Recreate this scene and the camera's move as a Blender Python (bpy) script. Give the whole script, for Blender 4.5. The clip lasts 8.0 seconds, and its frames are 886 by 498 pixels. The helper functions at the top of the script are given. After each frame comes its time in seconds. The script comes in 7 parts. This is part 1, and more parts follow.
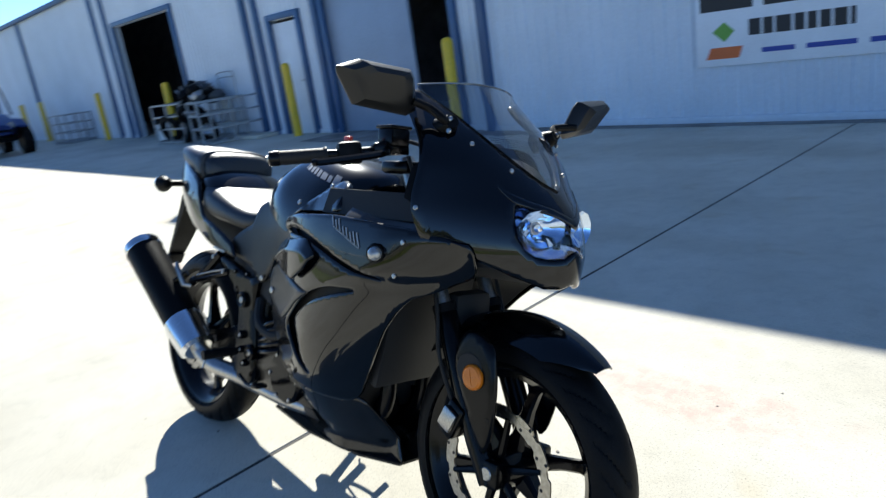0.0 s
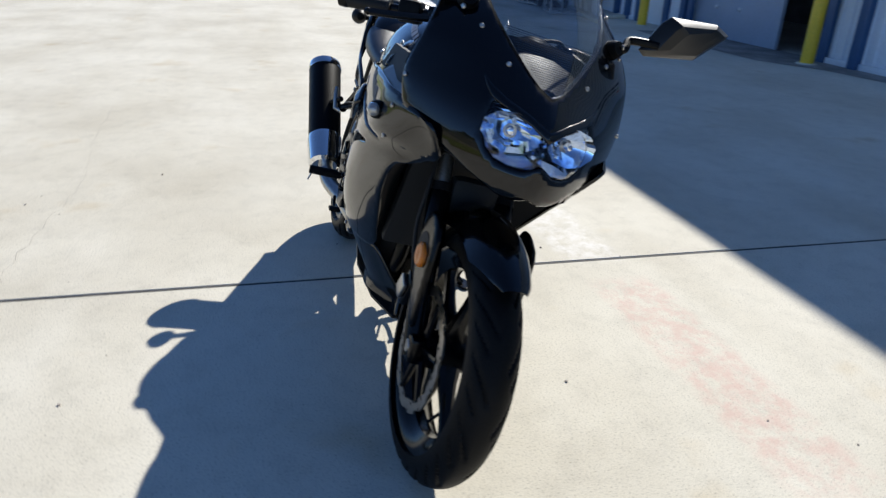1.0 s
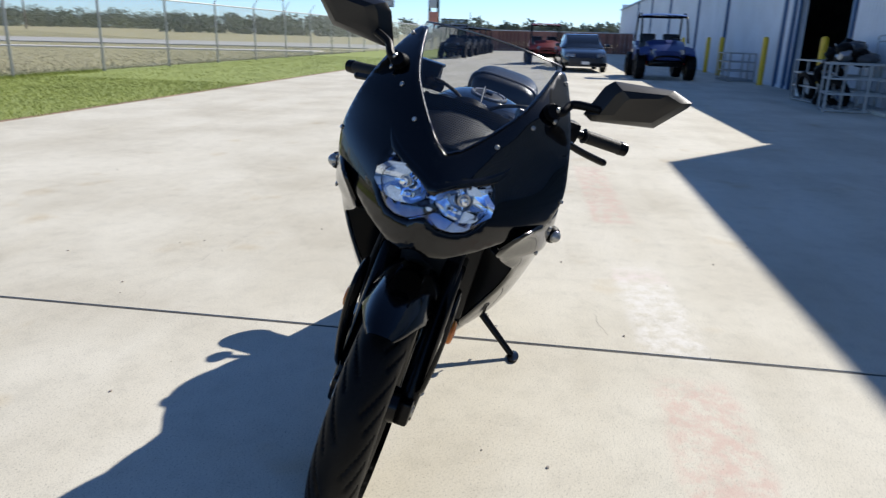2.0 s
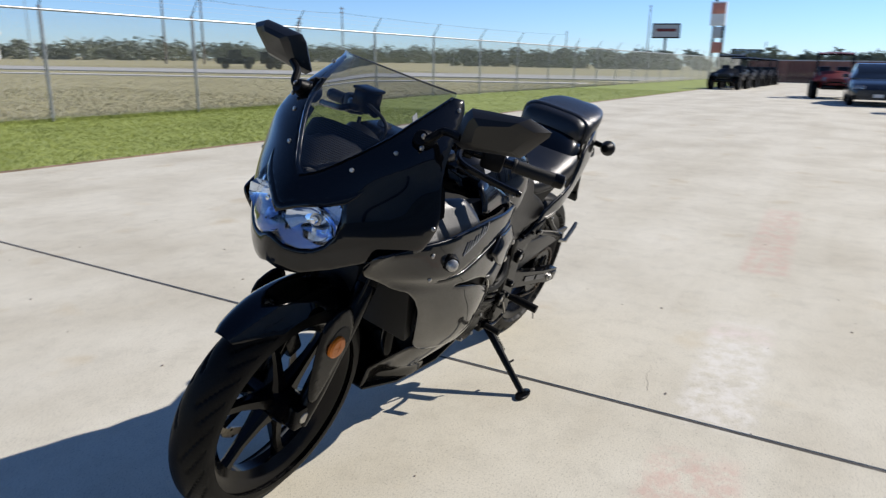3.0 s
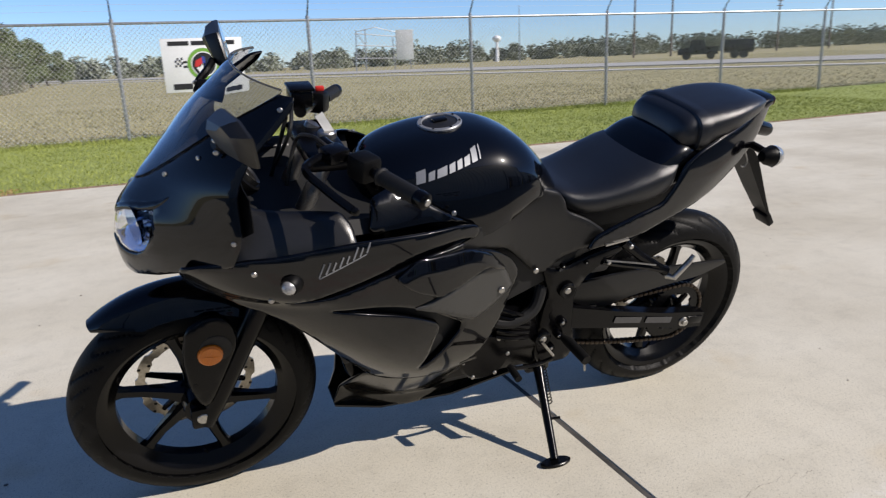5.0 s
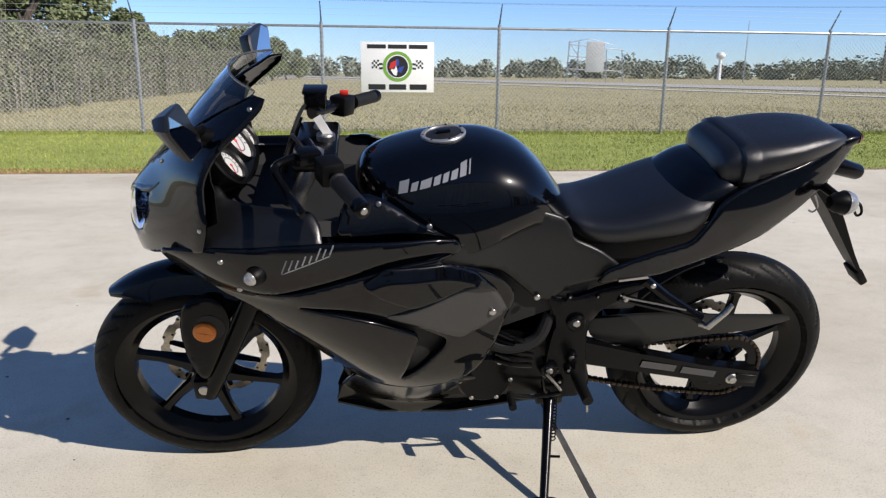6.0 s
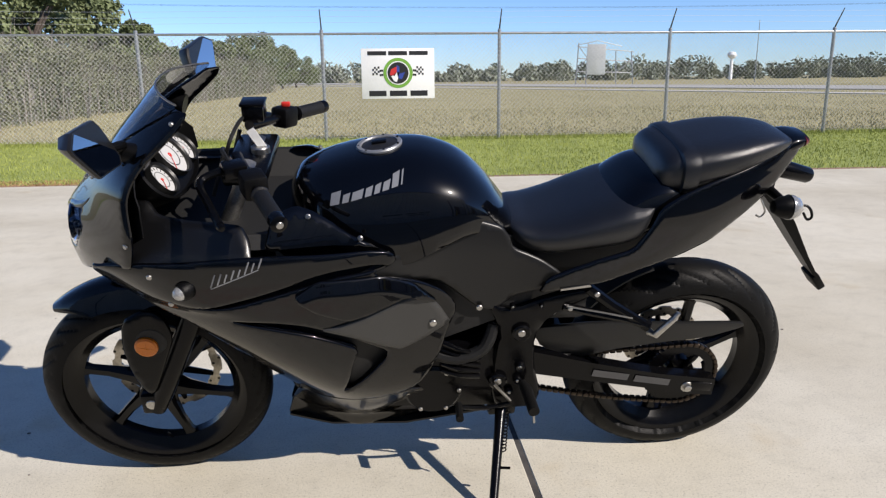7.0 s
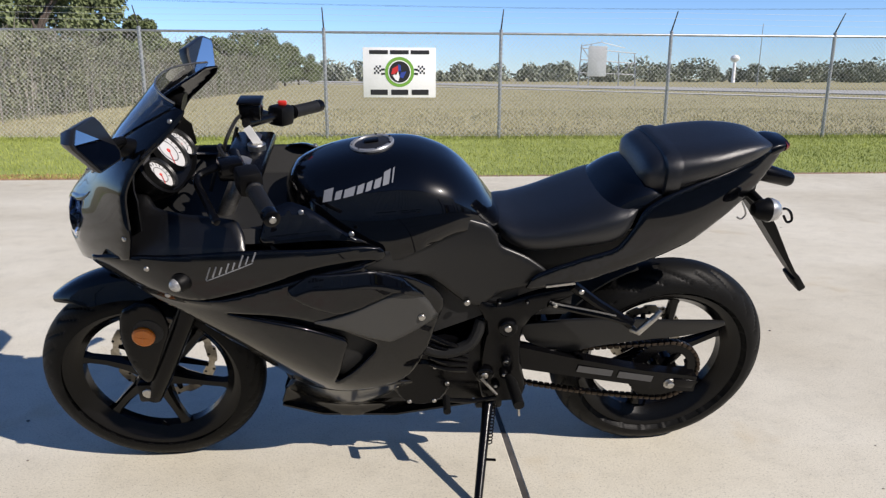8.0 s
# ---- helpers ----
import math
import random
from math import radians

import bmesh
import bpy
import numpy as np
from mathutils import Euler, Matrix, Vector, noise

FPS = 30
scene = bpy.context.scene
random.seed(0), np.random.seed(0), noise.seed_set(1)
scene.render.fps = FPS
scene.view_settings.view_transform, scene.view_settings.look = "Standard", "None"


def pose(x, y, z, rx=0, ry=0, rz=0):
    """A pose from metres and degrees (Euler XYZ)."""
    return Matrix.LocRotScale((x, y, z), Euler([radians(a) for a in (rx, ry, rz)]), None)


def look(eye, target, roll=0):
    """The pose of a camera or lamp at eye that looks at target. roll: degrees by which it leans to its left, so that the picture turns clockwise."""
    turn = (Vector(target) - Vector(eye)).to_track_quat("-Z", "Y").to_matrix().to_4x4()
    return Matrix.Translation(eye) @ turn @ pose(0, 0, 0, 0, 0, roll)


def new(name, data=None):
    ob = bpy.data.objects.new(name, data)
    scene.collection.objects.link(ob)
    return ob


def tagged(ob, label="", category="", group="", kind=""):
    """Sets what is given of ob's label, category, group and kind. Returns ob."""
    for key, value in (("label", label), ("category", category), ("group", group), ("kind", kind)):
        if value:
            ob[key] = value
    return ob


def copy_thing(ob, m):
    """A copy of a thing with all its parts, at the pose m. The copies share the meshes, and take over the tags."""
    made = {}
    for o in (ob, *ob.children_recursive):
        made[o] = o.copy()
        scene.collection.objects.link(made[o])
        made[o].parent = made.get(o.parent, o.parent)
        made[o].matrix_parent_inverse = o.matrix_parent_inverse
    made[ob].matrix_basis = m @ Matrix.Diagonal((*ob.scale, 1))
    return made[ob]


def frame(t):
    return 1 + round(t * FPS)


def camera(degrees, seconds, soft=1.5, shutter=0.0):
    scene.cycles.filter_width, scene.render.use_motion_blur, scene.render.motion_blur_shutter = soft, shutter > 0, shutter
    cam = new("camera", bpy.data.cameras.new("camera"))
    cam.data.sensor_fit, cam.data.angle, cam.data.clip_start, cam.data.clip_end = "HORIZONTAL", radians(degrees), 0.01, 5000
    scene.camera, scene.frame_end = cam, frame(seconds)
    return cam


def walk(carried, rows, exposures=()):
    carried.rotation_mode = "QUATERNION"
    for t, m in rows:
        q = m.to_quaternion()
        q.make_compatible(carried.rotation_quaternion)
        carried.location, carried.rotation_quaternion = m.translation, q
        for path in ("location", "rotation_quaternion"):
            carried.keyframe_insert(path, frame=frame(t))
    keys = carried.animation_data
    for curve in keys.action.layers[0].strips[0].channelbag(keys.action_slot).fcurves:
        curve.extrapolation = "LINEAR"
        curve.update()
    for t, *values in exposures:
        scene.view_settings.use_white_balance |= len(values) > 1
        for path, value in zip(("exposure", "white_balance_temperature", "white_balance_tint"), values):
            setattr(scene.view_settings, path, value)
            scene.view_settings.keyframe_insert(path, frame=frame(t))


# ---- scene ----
cam = camera(64.9, 8.0, soft=1.25, shutter=0.3)
EXPOSURES = [(0.0, 0.88, 6300, 5), (0.5, 0.68, 6350, 6), (1.0, 0.48, 6450, 9), (1.7, 0.41, 6500, 10), (2.8, 0.25, 6550, 11), (4.0, -0.05, 6650, 13), (5.0, 0.12, 6700, 14), (6.0, 0.25, 6700, 14), (8.0, 0.26, 6700, 14)]
PATH = [
    (0, (1.621, -0.882, 1.175), (0.205, 0.416, 0.617), -8.5),
    (0.5, (1.894, -0.665, 1.167), (0.214, 0.191, 0.501), -4.5),
    (1, (1.989, -0.279, 1.118), (0.217, 0.187, 0.315), 2.5),
    (1.5, (2.078, 0.095, 1.088), (0.199, 0.211, 0.411), 1.6),
    (1.7, (2.112, 0.229, 1.078), (0.214, 0.172, 0.449), 1.8),
    (2.8, (1.868, 1.071, 1.072), (0.127, 0.24, 0.543), 0.2),
    (3, (1.821, 1.222, 1.081), (0.163, 0.232, 0.562), 0.9),
    (3.5, (1.579, 1.438, 1.067), (0.117, 0.172, 0.556), 0.9),
    (4, (1.296, 1.584, 1.058), (0.028, 0.136, 0.512), -0.6),
    (4.5, (1.023, 1.748, 1.054), (0.088, 0.068, 0.504), 0.8),
    (4.7, (0.899, 1.774, 1.061), (0.043, 0.043, 0.541), -1.2),
    (5.8, (0.332, 1.839, 1.034), (0.049, -0.067, 0.499), 0.3),
    (6, (0.263, 1.873, 1.051), (0.063, -0.056, 0.562), 0.5),
    (6.5, (0.138, 1.858, 1.048), (-0.018, -0.075, 0.557), 0.4),
    (7, (0.09, 1.872, 1.061), (-0.073, -0.063, 0.585), -0.6),
    (7.5, (0.089, 1.952, 1.07), (-0.046, 0.009, 0.617), -0.7),
    (8, (0.068, 1.924, 1.067), (-0.094, -0.011, 0.589), 0.2),
]
walk(cam, [(t, look(eye, target, roll)) for t, eye, target, roll in PATH], EXPOSURES)

# ---------------------------------------------------------------- light
SUN = Vector((1.03, -0.845, -1.0)).normalized()
world = bpy.data.worlds.new("world")
scene.world = world
world.use_nodes = True
wn = world.node_tree.nodes
sky = wn.new("ShaderNodeTexSky")
sky.sky_type = "NISHITA"
sky.sun_disc = False
sky.sun_elevation = math.asin(-SUN.z)
sky.sun_rotation = math.atan2(-SUN.x, -SUN.y)
sky.altitude, sky.air_density, sky.dust_density, sky.ozone_density = 200, 1.0, 0.0, 3.0
blue = wn.new("ShaderNodeMix")
blue.data_type, blue.blend_type = "RGBA", "MULTIPLY"
blue.inputs[0].default_value = 1.0
# paler, brighter air low over the horizon, deeper blue overhead
rise = wn.new("ShaderNodeSeparateXYZ")
world.node_tree.links.new(wn.new("ShaderNodeTexCoord").outputs["Generated"], rise.inputs[0])
tone = wn.new("ShaderNodeValToRGB")
tone.color_ramp.interpolation = "EASE"
tone.color_ramp.elements[0].position, tone.color_ramp.elements[0].color = 0.0, (0.97, 1.33, 2.02, 1)
tone.color_ramp.elements[1].position, tone.color_ramp.elements[1].color = 0.45, (0.76, 0.92, 1.20, 1)
world.node_tree.links.new(rise.outputs[2], tone.inputs[0])
world.node_tree.links.new(tone.outputs[0], blue.inputs[7])
world.node_tree.links.new(sky.outputs[0], blue.inputs[6])
world.node_tree.links.new(blue.outputs[2], wn["Background"].inputs[0])
wn["Background"].inputs[1].default_value = 0.070
sun = new("sun", bpy.data.lights.new("sun", "SUN"))
sun.data.energy, sun.data.angle, sun.data.color = 4.9, radians(0.45), (1.0, 0.955, 0.885)
sun.matrix_world = Matrix.Translation((-8, 10, 9)) @ SUN.to_track_quat("-Z", "Y").to_matrix().to_4x4()


# ---------------------------------------------------------------- materials
def material(name, color, rough=0.5, metal=0.0, grain=0.0, scale=40.0, bump=0.0, blotch=0.0, blotch_scale=3.0, vary=0.0, coat=0.0, spec=0.5, rough_var=0.0):
    """A surface with fine grain, large blotches, relief and, over repeated pieces, a varying tone."""
    m = bpy.data.materials.new(name)
    m.use_nodes = True
    n, k = m.node_tree.nodes, m.node_tree.links
    b = n["Principled BSDF"]
    b.inputs["Roughness"].default_value, b.inputs["Metallic"].default_value = rough, metal
    b.inputs["Coat Weight"].default_value, b.inputs["Coat Roughness"].default_value = coat, 0.03
    b.inputs["Specular IOR Level"].default_value = spec
    where = n.new("ShaderNodeTexCoord").outputs["Object"]
    value = n.new("ShaderNodeValue")
    value.outputs[0].default_value = 1.0
    factor = value.outputs[0]

    def times(a, c):
        node = n.new("ShaderNodeMath")
        node.operation = "MULTIPLY"
        k.new(a, node.inputs[0]), k.new(c, node.inputs[1])
        return node.outputs[0]

    def spread(source, amount):
        node = n.new("ShaderNodeMapRange")
        node.inputs["From Min"].default_value, node.inputs["From Max"].default_value = 0.25, 0.75
        node.inputs["To Min"].default_value, node.inputs["To Max"].default_value = 1 - amount, 1 + amount
        k.new(source, node.inputs["Value"])
        return node.outputs[0]

    def noise_at(size, detail=6.0):
        node = n.new("ShaderNodeTexNoise")
        node.inputs["Scale"].default_value, node.inputs["Detail"].default_value = size, detail
        k.new(where, node.inputs["Vector"])
        return node.outputs["Fac"]

    fine = noise_at(scale)
    large = noise_at(blotch_scale, 4.0)
    if grain:
        factor = times(factor, spread(fine, grain))
    if blotch:
        factor = times(factor, spread(large, blotch))
    if vary:
        factor = times(factor, spread(n.new("ShaderNodeObjectInfo").outputs["Random"], vary))
    mix = n.new("ShaderNodeVectorMath")
    mix.operation = "SCALE"
    mix.inputs[0].default_value = color[:3]
    k.new(factor, mix.inputs["Scale"])
    k.new(mix.outputs[0], b.inputs["Base Color"])
    if rough_var:
        node = n.new("ShaderNodeMapRange")
        node.inputs["From Min"].default_value, node.inputs["From Max"].default_value = 0.3, 0.7
        node.inputs["To Min"].default_value, node.inputs["To Max"].default_value = rough - rough_var, rough + rough_var
        k.new(large, node.inputs["Value"])
        k.new(node.outputs[0], b.inputs["Roughness"])
    if bump:
        node = n.new("ShaderNodeBump")
        node.inputs["Strength"].default_value, node.inputs["Distance"].default_value = min(1.0, bump), 0.002 if scale > 20 else 0.02
        k.new(fine, node.inputs["Height"])
        k.new(node.outputs[0], b.inputs["Normal"])
    return m


def clear(name, tint, rough=0.0, ior=1.45):
    m = bpy.data.materials.new(name)
    m.use_nodes = True
    b = m.node_tree.nodes["Principled BSDF"]
    b.inputs["Base Color"].default_value = (*tint, 1)
    b.inputs["Transmission Weight"].default_value, b.inputs["Roughness"].default_value, b.inputs["IOR"].default_value = 1.0, rough, ior
    return m


PAINT = material("black_gloss_paint", (0.0010, 0.0011, 0.0017), 0.25, grain=0.3, scale=900, blotch=0.1, rough_var=0.02, spec=0.05, coat=0.78)
SATIN = material("satin_black_plastic", (0.009, 0.009, 0.009), 0.36, grain=0.2, scale=700, bump=0.10, spec=0.34, rough_var=0.05)
SATINPANEL = material("satin_panel_lacquer", (0.030, 0.030, 0.029), 0.33, grain=0.2, scale=700, bump=0.06, spec=0.52, rough_var=0.04)
COCKPIT = material("dark_glossy_cockpit_plastic", (0.0018, 0.0018, 0.0022), 0.33, grain=0.2, scale=600, bump=0.12, spec=0.6, rough_var=0.04)
MATTE = material("matte_black_plastic", (0.0028, 0.0028, 0.003), 0.44, spec=0.12, grain=0.3, scale=900, bump=0.2, rough_var=0.08)
METALBLACK = material("black_painted_metal", (0.002, 0.002, 0.0024), 0.22, spec=0.18, grain=0.25, scale=300, bump=0.1, rough_var=0.08)
WHEELBLACK = material("black_wheel_paint", (0.0025, 0.0025, 0.003), 0.16, spec=0.22, grain=0.2, scale=200, rough_var=0.05)
RUBBER = material("tyre_rubber", (0.0058, 0.0058, 0.0058), 0.48, spec=0.10, grain=0.35, scale=300, bump=0.25, blotch=0.3, blotch_scale=9)
GRIPRUBBER = material("grip_rubber", (0.007, 0.007, 0.007), 0.55, spec=0.3, grain=0.3, scale=500, bump=0.5)
VINYL = material("black_seat_vinyl", (0.0062, 0.0068, 0.0085), 0.34, spec=0.68, grain=0.25, scale=900, bump=0.3, rough_var=0.07)
CHROME = material("chrome", (0.75, 0.76, 0.78), 0.10, 1.0, grain=0.1, scale=200, rough_var=0.04)
LAMPCHROME = material("lamp_reflector_chrome", (0.60, 0.70, 0.86), 0.07, 1.0, grain=0.1, scale=200)
STEEL = material("brushed_steel", (0.42, 0.41, 0.39), 0.34, 1.0, grain=0.3, scale=260, bump=0.1, rough_var=0.08)
DISCSTEEL = material("brake_disc_steel", (0.38, 0.35, 0.30), 0.34, 1.0, grain=0.25, scale=120, bump=0.1, rough_var=0.1)
ALLOY = material("grey_cast_alloy", (0.03, 0.03, 0.032), 0.45, 0.6, grain=0.3, scale=90, bump=0.3)
SILVER = material("silver_decal", (0.27, 0.278, 0.29), 0.38, 0.5, grain=0.1, scale=400)
WHITE = material("white_plastic", (0.78, 0.78, 0.76), 0.4, grain=0.06, scale=80, blotch=0.04)
DIAL = material("white_dial_face", (0.50, 0.50, 0.49), 0.5, grain=0.05, scale=200)
DARKRED = material("dull_red_plastic", (0.16, 0.014, 0.012), 0.4, grain=0.1, scale=60)
RED = material("red_plastic", (0.55, 0.03, 0.02), 0.35, grain=0.1, scale=100)
TAILRED = material("red_tail_lens", (0.12, 0.004, 0.004), 0.25, spec=0.2, grain=0.2, scale=100)
ORANGE = material("orange_reflector", (0.62, 0.16, 0.003), 0.3, grain=0.12, scale=350, bump=0.4, coat=0.08)
MIRROR = material("mirror_glass", (0.86, 0.88, 0.90), 0.015, 1.0)
SCREEN = clear("smoked_screen_plastic", (0.60, 0.62, 0.64), 0.0, 1.45)
SCREENRIM = material("polished_screen_edge", (0.06, 0.062, 0.065), 0.2, grain=0.1, scale=100, coat=0.6)
DASHGREY = material("grey_dash_plastic", (0.055, 0.055, 0.057), 0.45, grain=0.25, scale=400, bump=0.3)
LENS = clear("clear_lamp_lens", (0.97, 0.98, 1.0), 0.0, 1.3)
CLEARLENS = material("clear_signal_lens", (0.34, 0.34, 0.33), 0.10, 0.5, grain=0.3, scale=300, bump=0.5, coat=1.0)
CHAINMETAL = material("oily_chain_steel", (0.055, 0.042, 0.032), 0.42, 0.9, grain=0.4, scale=150, bump=0.3)
DARK = material("dark_inner_plastic", (0.006, 0.006, 0.006), 0.7, grain=0.3, scale=200)
GALV = material("galvanised_steel", (0.36, 0.37, 0.38), 0.45, 0.75, grain=0.2, scale=60, blotch=0.2, blotch_scale=6)
ARMSTEEL = material("weathered_steel", (0.10, 0.10, 0.10), 0.6, 0.5, grain=0.2, scale=60, blotch=0.2, blotch_scale=6)
WIRE = material("galvanised_wire", (0.60, 0.61, 0.61), 0.45, 0.5, grain=0.2, scale=40)
YELLOW = material("yellow_bollard_paint", (0.72, 0.47, 0.02), 0.45, grain=0.12, scale=50, blotch=0.12, blotch_scale=4, bump=0.2)
BLUETRIM = material("blue_steel_trim", (0.04, 0.095, 0.20), 0.42, grain=0.1, scale=60, blotch=0.12, blotch_scale=2, rough_var=0.06)
SLIDER = material("blue_grey_door_steel", (0.29, 0.345, 0.43), 0.4, grain=0.06, scale=30, blotch=0.12, blotch_scale=1.2, rough_var=0.06)
APRON = material("dark_blotched_concrete", (0.24, 0.22, 0.195), 0.8, grain=0.35, scale=40, blotch=0.5, blotch_scale=2.5)
PANEL = material("white_steel_siding", (0.66, 0.70, 0.745), 0.42, grain=0.06, scale=30, blotch=0.10, blotch_scale=0.9, rough_var=0.06)
ROOFSTEEL = material("pale_roof_steel", (0.55, 0.56, 0.57), 0.45, 0.2, grain=0.1, scale=20, blotch=0.1)
DOORWHITE = material("white_door_paint", (0.72, 0.74, 0.76), 0.45, grain=0.06, scale=60, blotch=0.08)
# the unlit look of the workshop's inside is put into this colour
INSIDE = material("painted_indoor_gloom", (0.09, 0.075, 0.075), 0.8, grain=0.3, scale=4, blotch=0.4)
SIGNWHITE = material("white_sign_board", (0.80, 0.80, 0.80), 0.45, grain=0.04, scale=60, blotch=0.05)
PALEBOARD = material("pale_grey_board", (0.50, 0.52, 0.54), 0.55, grain=0.08, scale=40, blotch=0.12, blotch_scale=5)
SIGNBLACK = material("black_sign_print", (0.015, 0.015, 0.017), 0.5, grain=0.1, scale=80)
SIGNGREEN = material("green_sign_print", (0.16, 0.36, 0.05), 0.5, grain=0.1, scale=80)
SIGNBLUE = material("blue_sign_print", (0.03, 0.06, 0.30), 0.5, grain=0.1, scale=80)
SIGNRED = material("red_sign_print", (0.55, 0.03, 0.03), 0.5, grain=0.1, scale=80)
FADEDRED = material("faded_red_sign", (0.62, 0.24, 0.17), 0.5, grain=0.08, scale=10, blotch=0.2, blotch_scale=1.5)
SIGNORANGE = material("orange_sign_print", (0.65, 0.14, 0.03), 0.5, grain=0.1, scale=80)
BARK = material("tree_bark", (0.09, 0.07, 0.055), 0.85, grain=0.4, scale=20, bump=0.6, blotch=0.2)


def concrete():
    """Broom-finished pale concrete with aggregate specks, water stains, hairline cracks and tyre dirt."""
    m = bpy.data.materials.new("worn_concrete")
    m.use_nodes = True
    n, k = m.node_tree.nodes, m.node_tree.links
    b = n["Principled BSDF"]
    where = n.new("ShaderNodeTexCoord").outputs["Object"]

    def noise_at(size, detail, rough=0.55):
        node = n.new("ShaderNodeTexNoise")
        node.inputs["Scale"].default_value, node.inputs["Detail"].default_value, node.inputs["Roughness"].default_value = size, detail, rough
        k.new(where, node.inputs["Vector"])
        return node.outputs["Fac"]

    def ramp(source, stops):
        node = n.new("ShaderNodeValToRGB")
        node.color_ramp.elements[0].position, node.color_ramp.elements[0].color = stops[0][0], (*stops[0][1], 1)
        node.color_ramp.elements[1].position, node.color_ramp.elements[1].color = stops[-1][0], (*stops[-1][1], 1)
        for p, c in stops[1:-1]:
            node.color_ramp.elements.new(p).color = (*c, 1)
        k.new(source, node.inputs[0])
        return node.outputs[0]

    def mult(a, c, f=1.0):
        node = n.new("ShaderNodeMix")
        node.data_type, node.blend_type = "RGBA", "MULTIPLY"
        node.inputs[0].default_value = f
        k.new(a, node.inputs[6]), k.new(c, node.inputs[7])
        return node.outputs[2]

    g = lambda v: (v, v, v)  # noqa: E731
    base = ramp(noise_at(0.9, 5), [(0.3, (0.535, 0.497, 0.403)), (0.55, (0.646, 0.612, 0.512)), (0.75, (0.698, 0.664, 0.564))])
    base = mult(base, ramp(noise_at(9, 8, 0.7), [(0.25, g(0.86)), (0.5, g(1.0)), (0.8, g(1.05))]))
    base = mult(base, ramp(noise_at(150, 3, 0.8), [(0.33, g(0.56)), (0.44, g(0.97)), (1.0, g(1.06))]))
    base = mult(base, ramp(noise_at(420, 2), [(0.3, g(0.82)), (0.7, g(1.10))]))
    streak = n.new("ShaderNodeMapping")
    streak.inputs["Scale"].default_value = (0.25, 2.2, 1)
    k.new(where, streak.inputs[0])
    node = n.new("ShaderNodeTexNoise")
    node.inputs["Scale"].default_value, node.inputs["Detail"].default_value = 0.8, 6
    k.new(streak.outputs[0], node.inputs["Vector"])
    base = mult(base, ramp(node.outputs["Fac"], [(0.35, (0.93, 0.92, 0.90)), (0.55, g(1.0)), (1.0, g(1.02))]))
    stain = ramp(noise_at(2.3, 3), [(0.62, g(1.0)), (0.75, (0.89, 0.83, 0.74)), (1.0, (0.82, 0.75, 0.65))])
    base = mult(base, stain)
    # worn paint along an old stripe: red at both ends, chalky white between
    parts = n.new("ShaderNodeSeparateXYZ")
    k.new(where, parts.inputs[0])

    def calc(kind, *values):
        node = n.new("ShaderNodeMath")
        node.operation = kind
        for i, v in enumerate(values):
            if isinstance(v, (int, float)):
                node.inputs[i].default_value = v
            else:
                k.new(v, node.inputs[i])
        return node.outputs[0]

    def band(value, low, high):
        node = n.new("ShaderNodeMapRange")
        node.interpolation_type = "SMOOTHSTEP"
        node.inputs["From Min"].default_value, node.inputs["From Max"].default_value = low, high
        k.new(value, node.inputs["Value"])
        return node.outputs[0]

    x, y = parts.outputs[0], parts.outputs[1]
    middle = calc("MULTIPLY_ADD", calc("MINIMUM", x, 0.0), 0.045, 0.955)
    across = band(calc("ABSOLUTE", calc("SUBTRACT", y, middle)), 0.15, 0.09)
    worn = band(noise_at(13, 8, 0.75), 0.38, 0.64)
    ends = calc("MULTIPLY", band(x, -0.16, 0.0), band(x, 1.3, 0.8))
    for low, high in ((-4.2, -2.1), (-1.30, -1.02)):
        ends = calc("MAXIMUM", ends, calc("MULTIPLY", band(x, low, low + 0.15), band(x, high, high - 0.12)))
    amount = calc("MULTIPLY", calc("MULTIPLY", across, worn), calc("MULTIPLY", ends, 0.52))
    white = calc("MULTIPLY", calc("MULTIPLY", across, worn), calc("MULTIPLY", calc("MULTIPLY", band(x, -1.5, -1.05), band(x, -0.22, -0.36)), 0.75))
    for mask, tint in ((amount, (0.55, 0.33, 0.28)), (white, (0.72, 0.70, 0.66))):
        node = n.new("ShaderNodeMix")
        node.data_type = "RGBA"
        k.new(mask, node.inputs[0]), k.new(base, node.inputs[6])
        node.inputs[7].default_value = (*tint, 1)
        base = node.outputs[2]
    k.new(base, b.inputs["Base Color"])
    b.inputs["Roughness"].default_value, b.inputs["Specular IOR Level"].default_value = 0.82, 0.3
    bump = n.new("ShaderNodeBump")
    bump.inputs["Strength"].default_value, bump.inputs["Distance"].default_value = 0.35, 0.0015
    k.new(noise_at(180, 4, 0.8), bump.inputs["Height"])
    k.new(bump.outputs[0], b.inputs["Normal"])
    return m


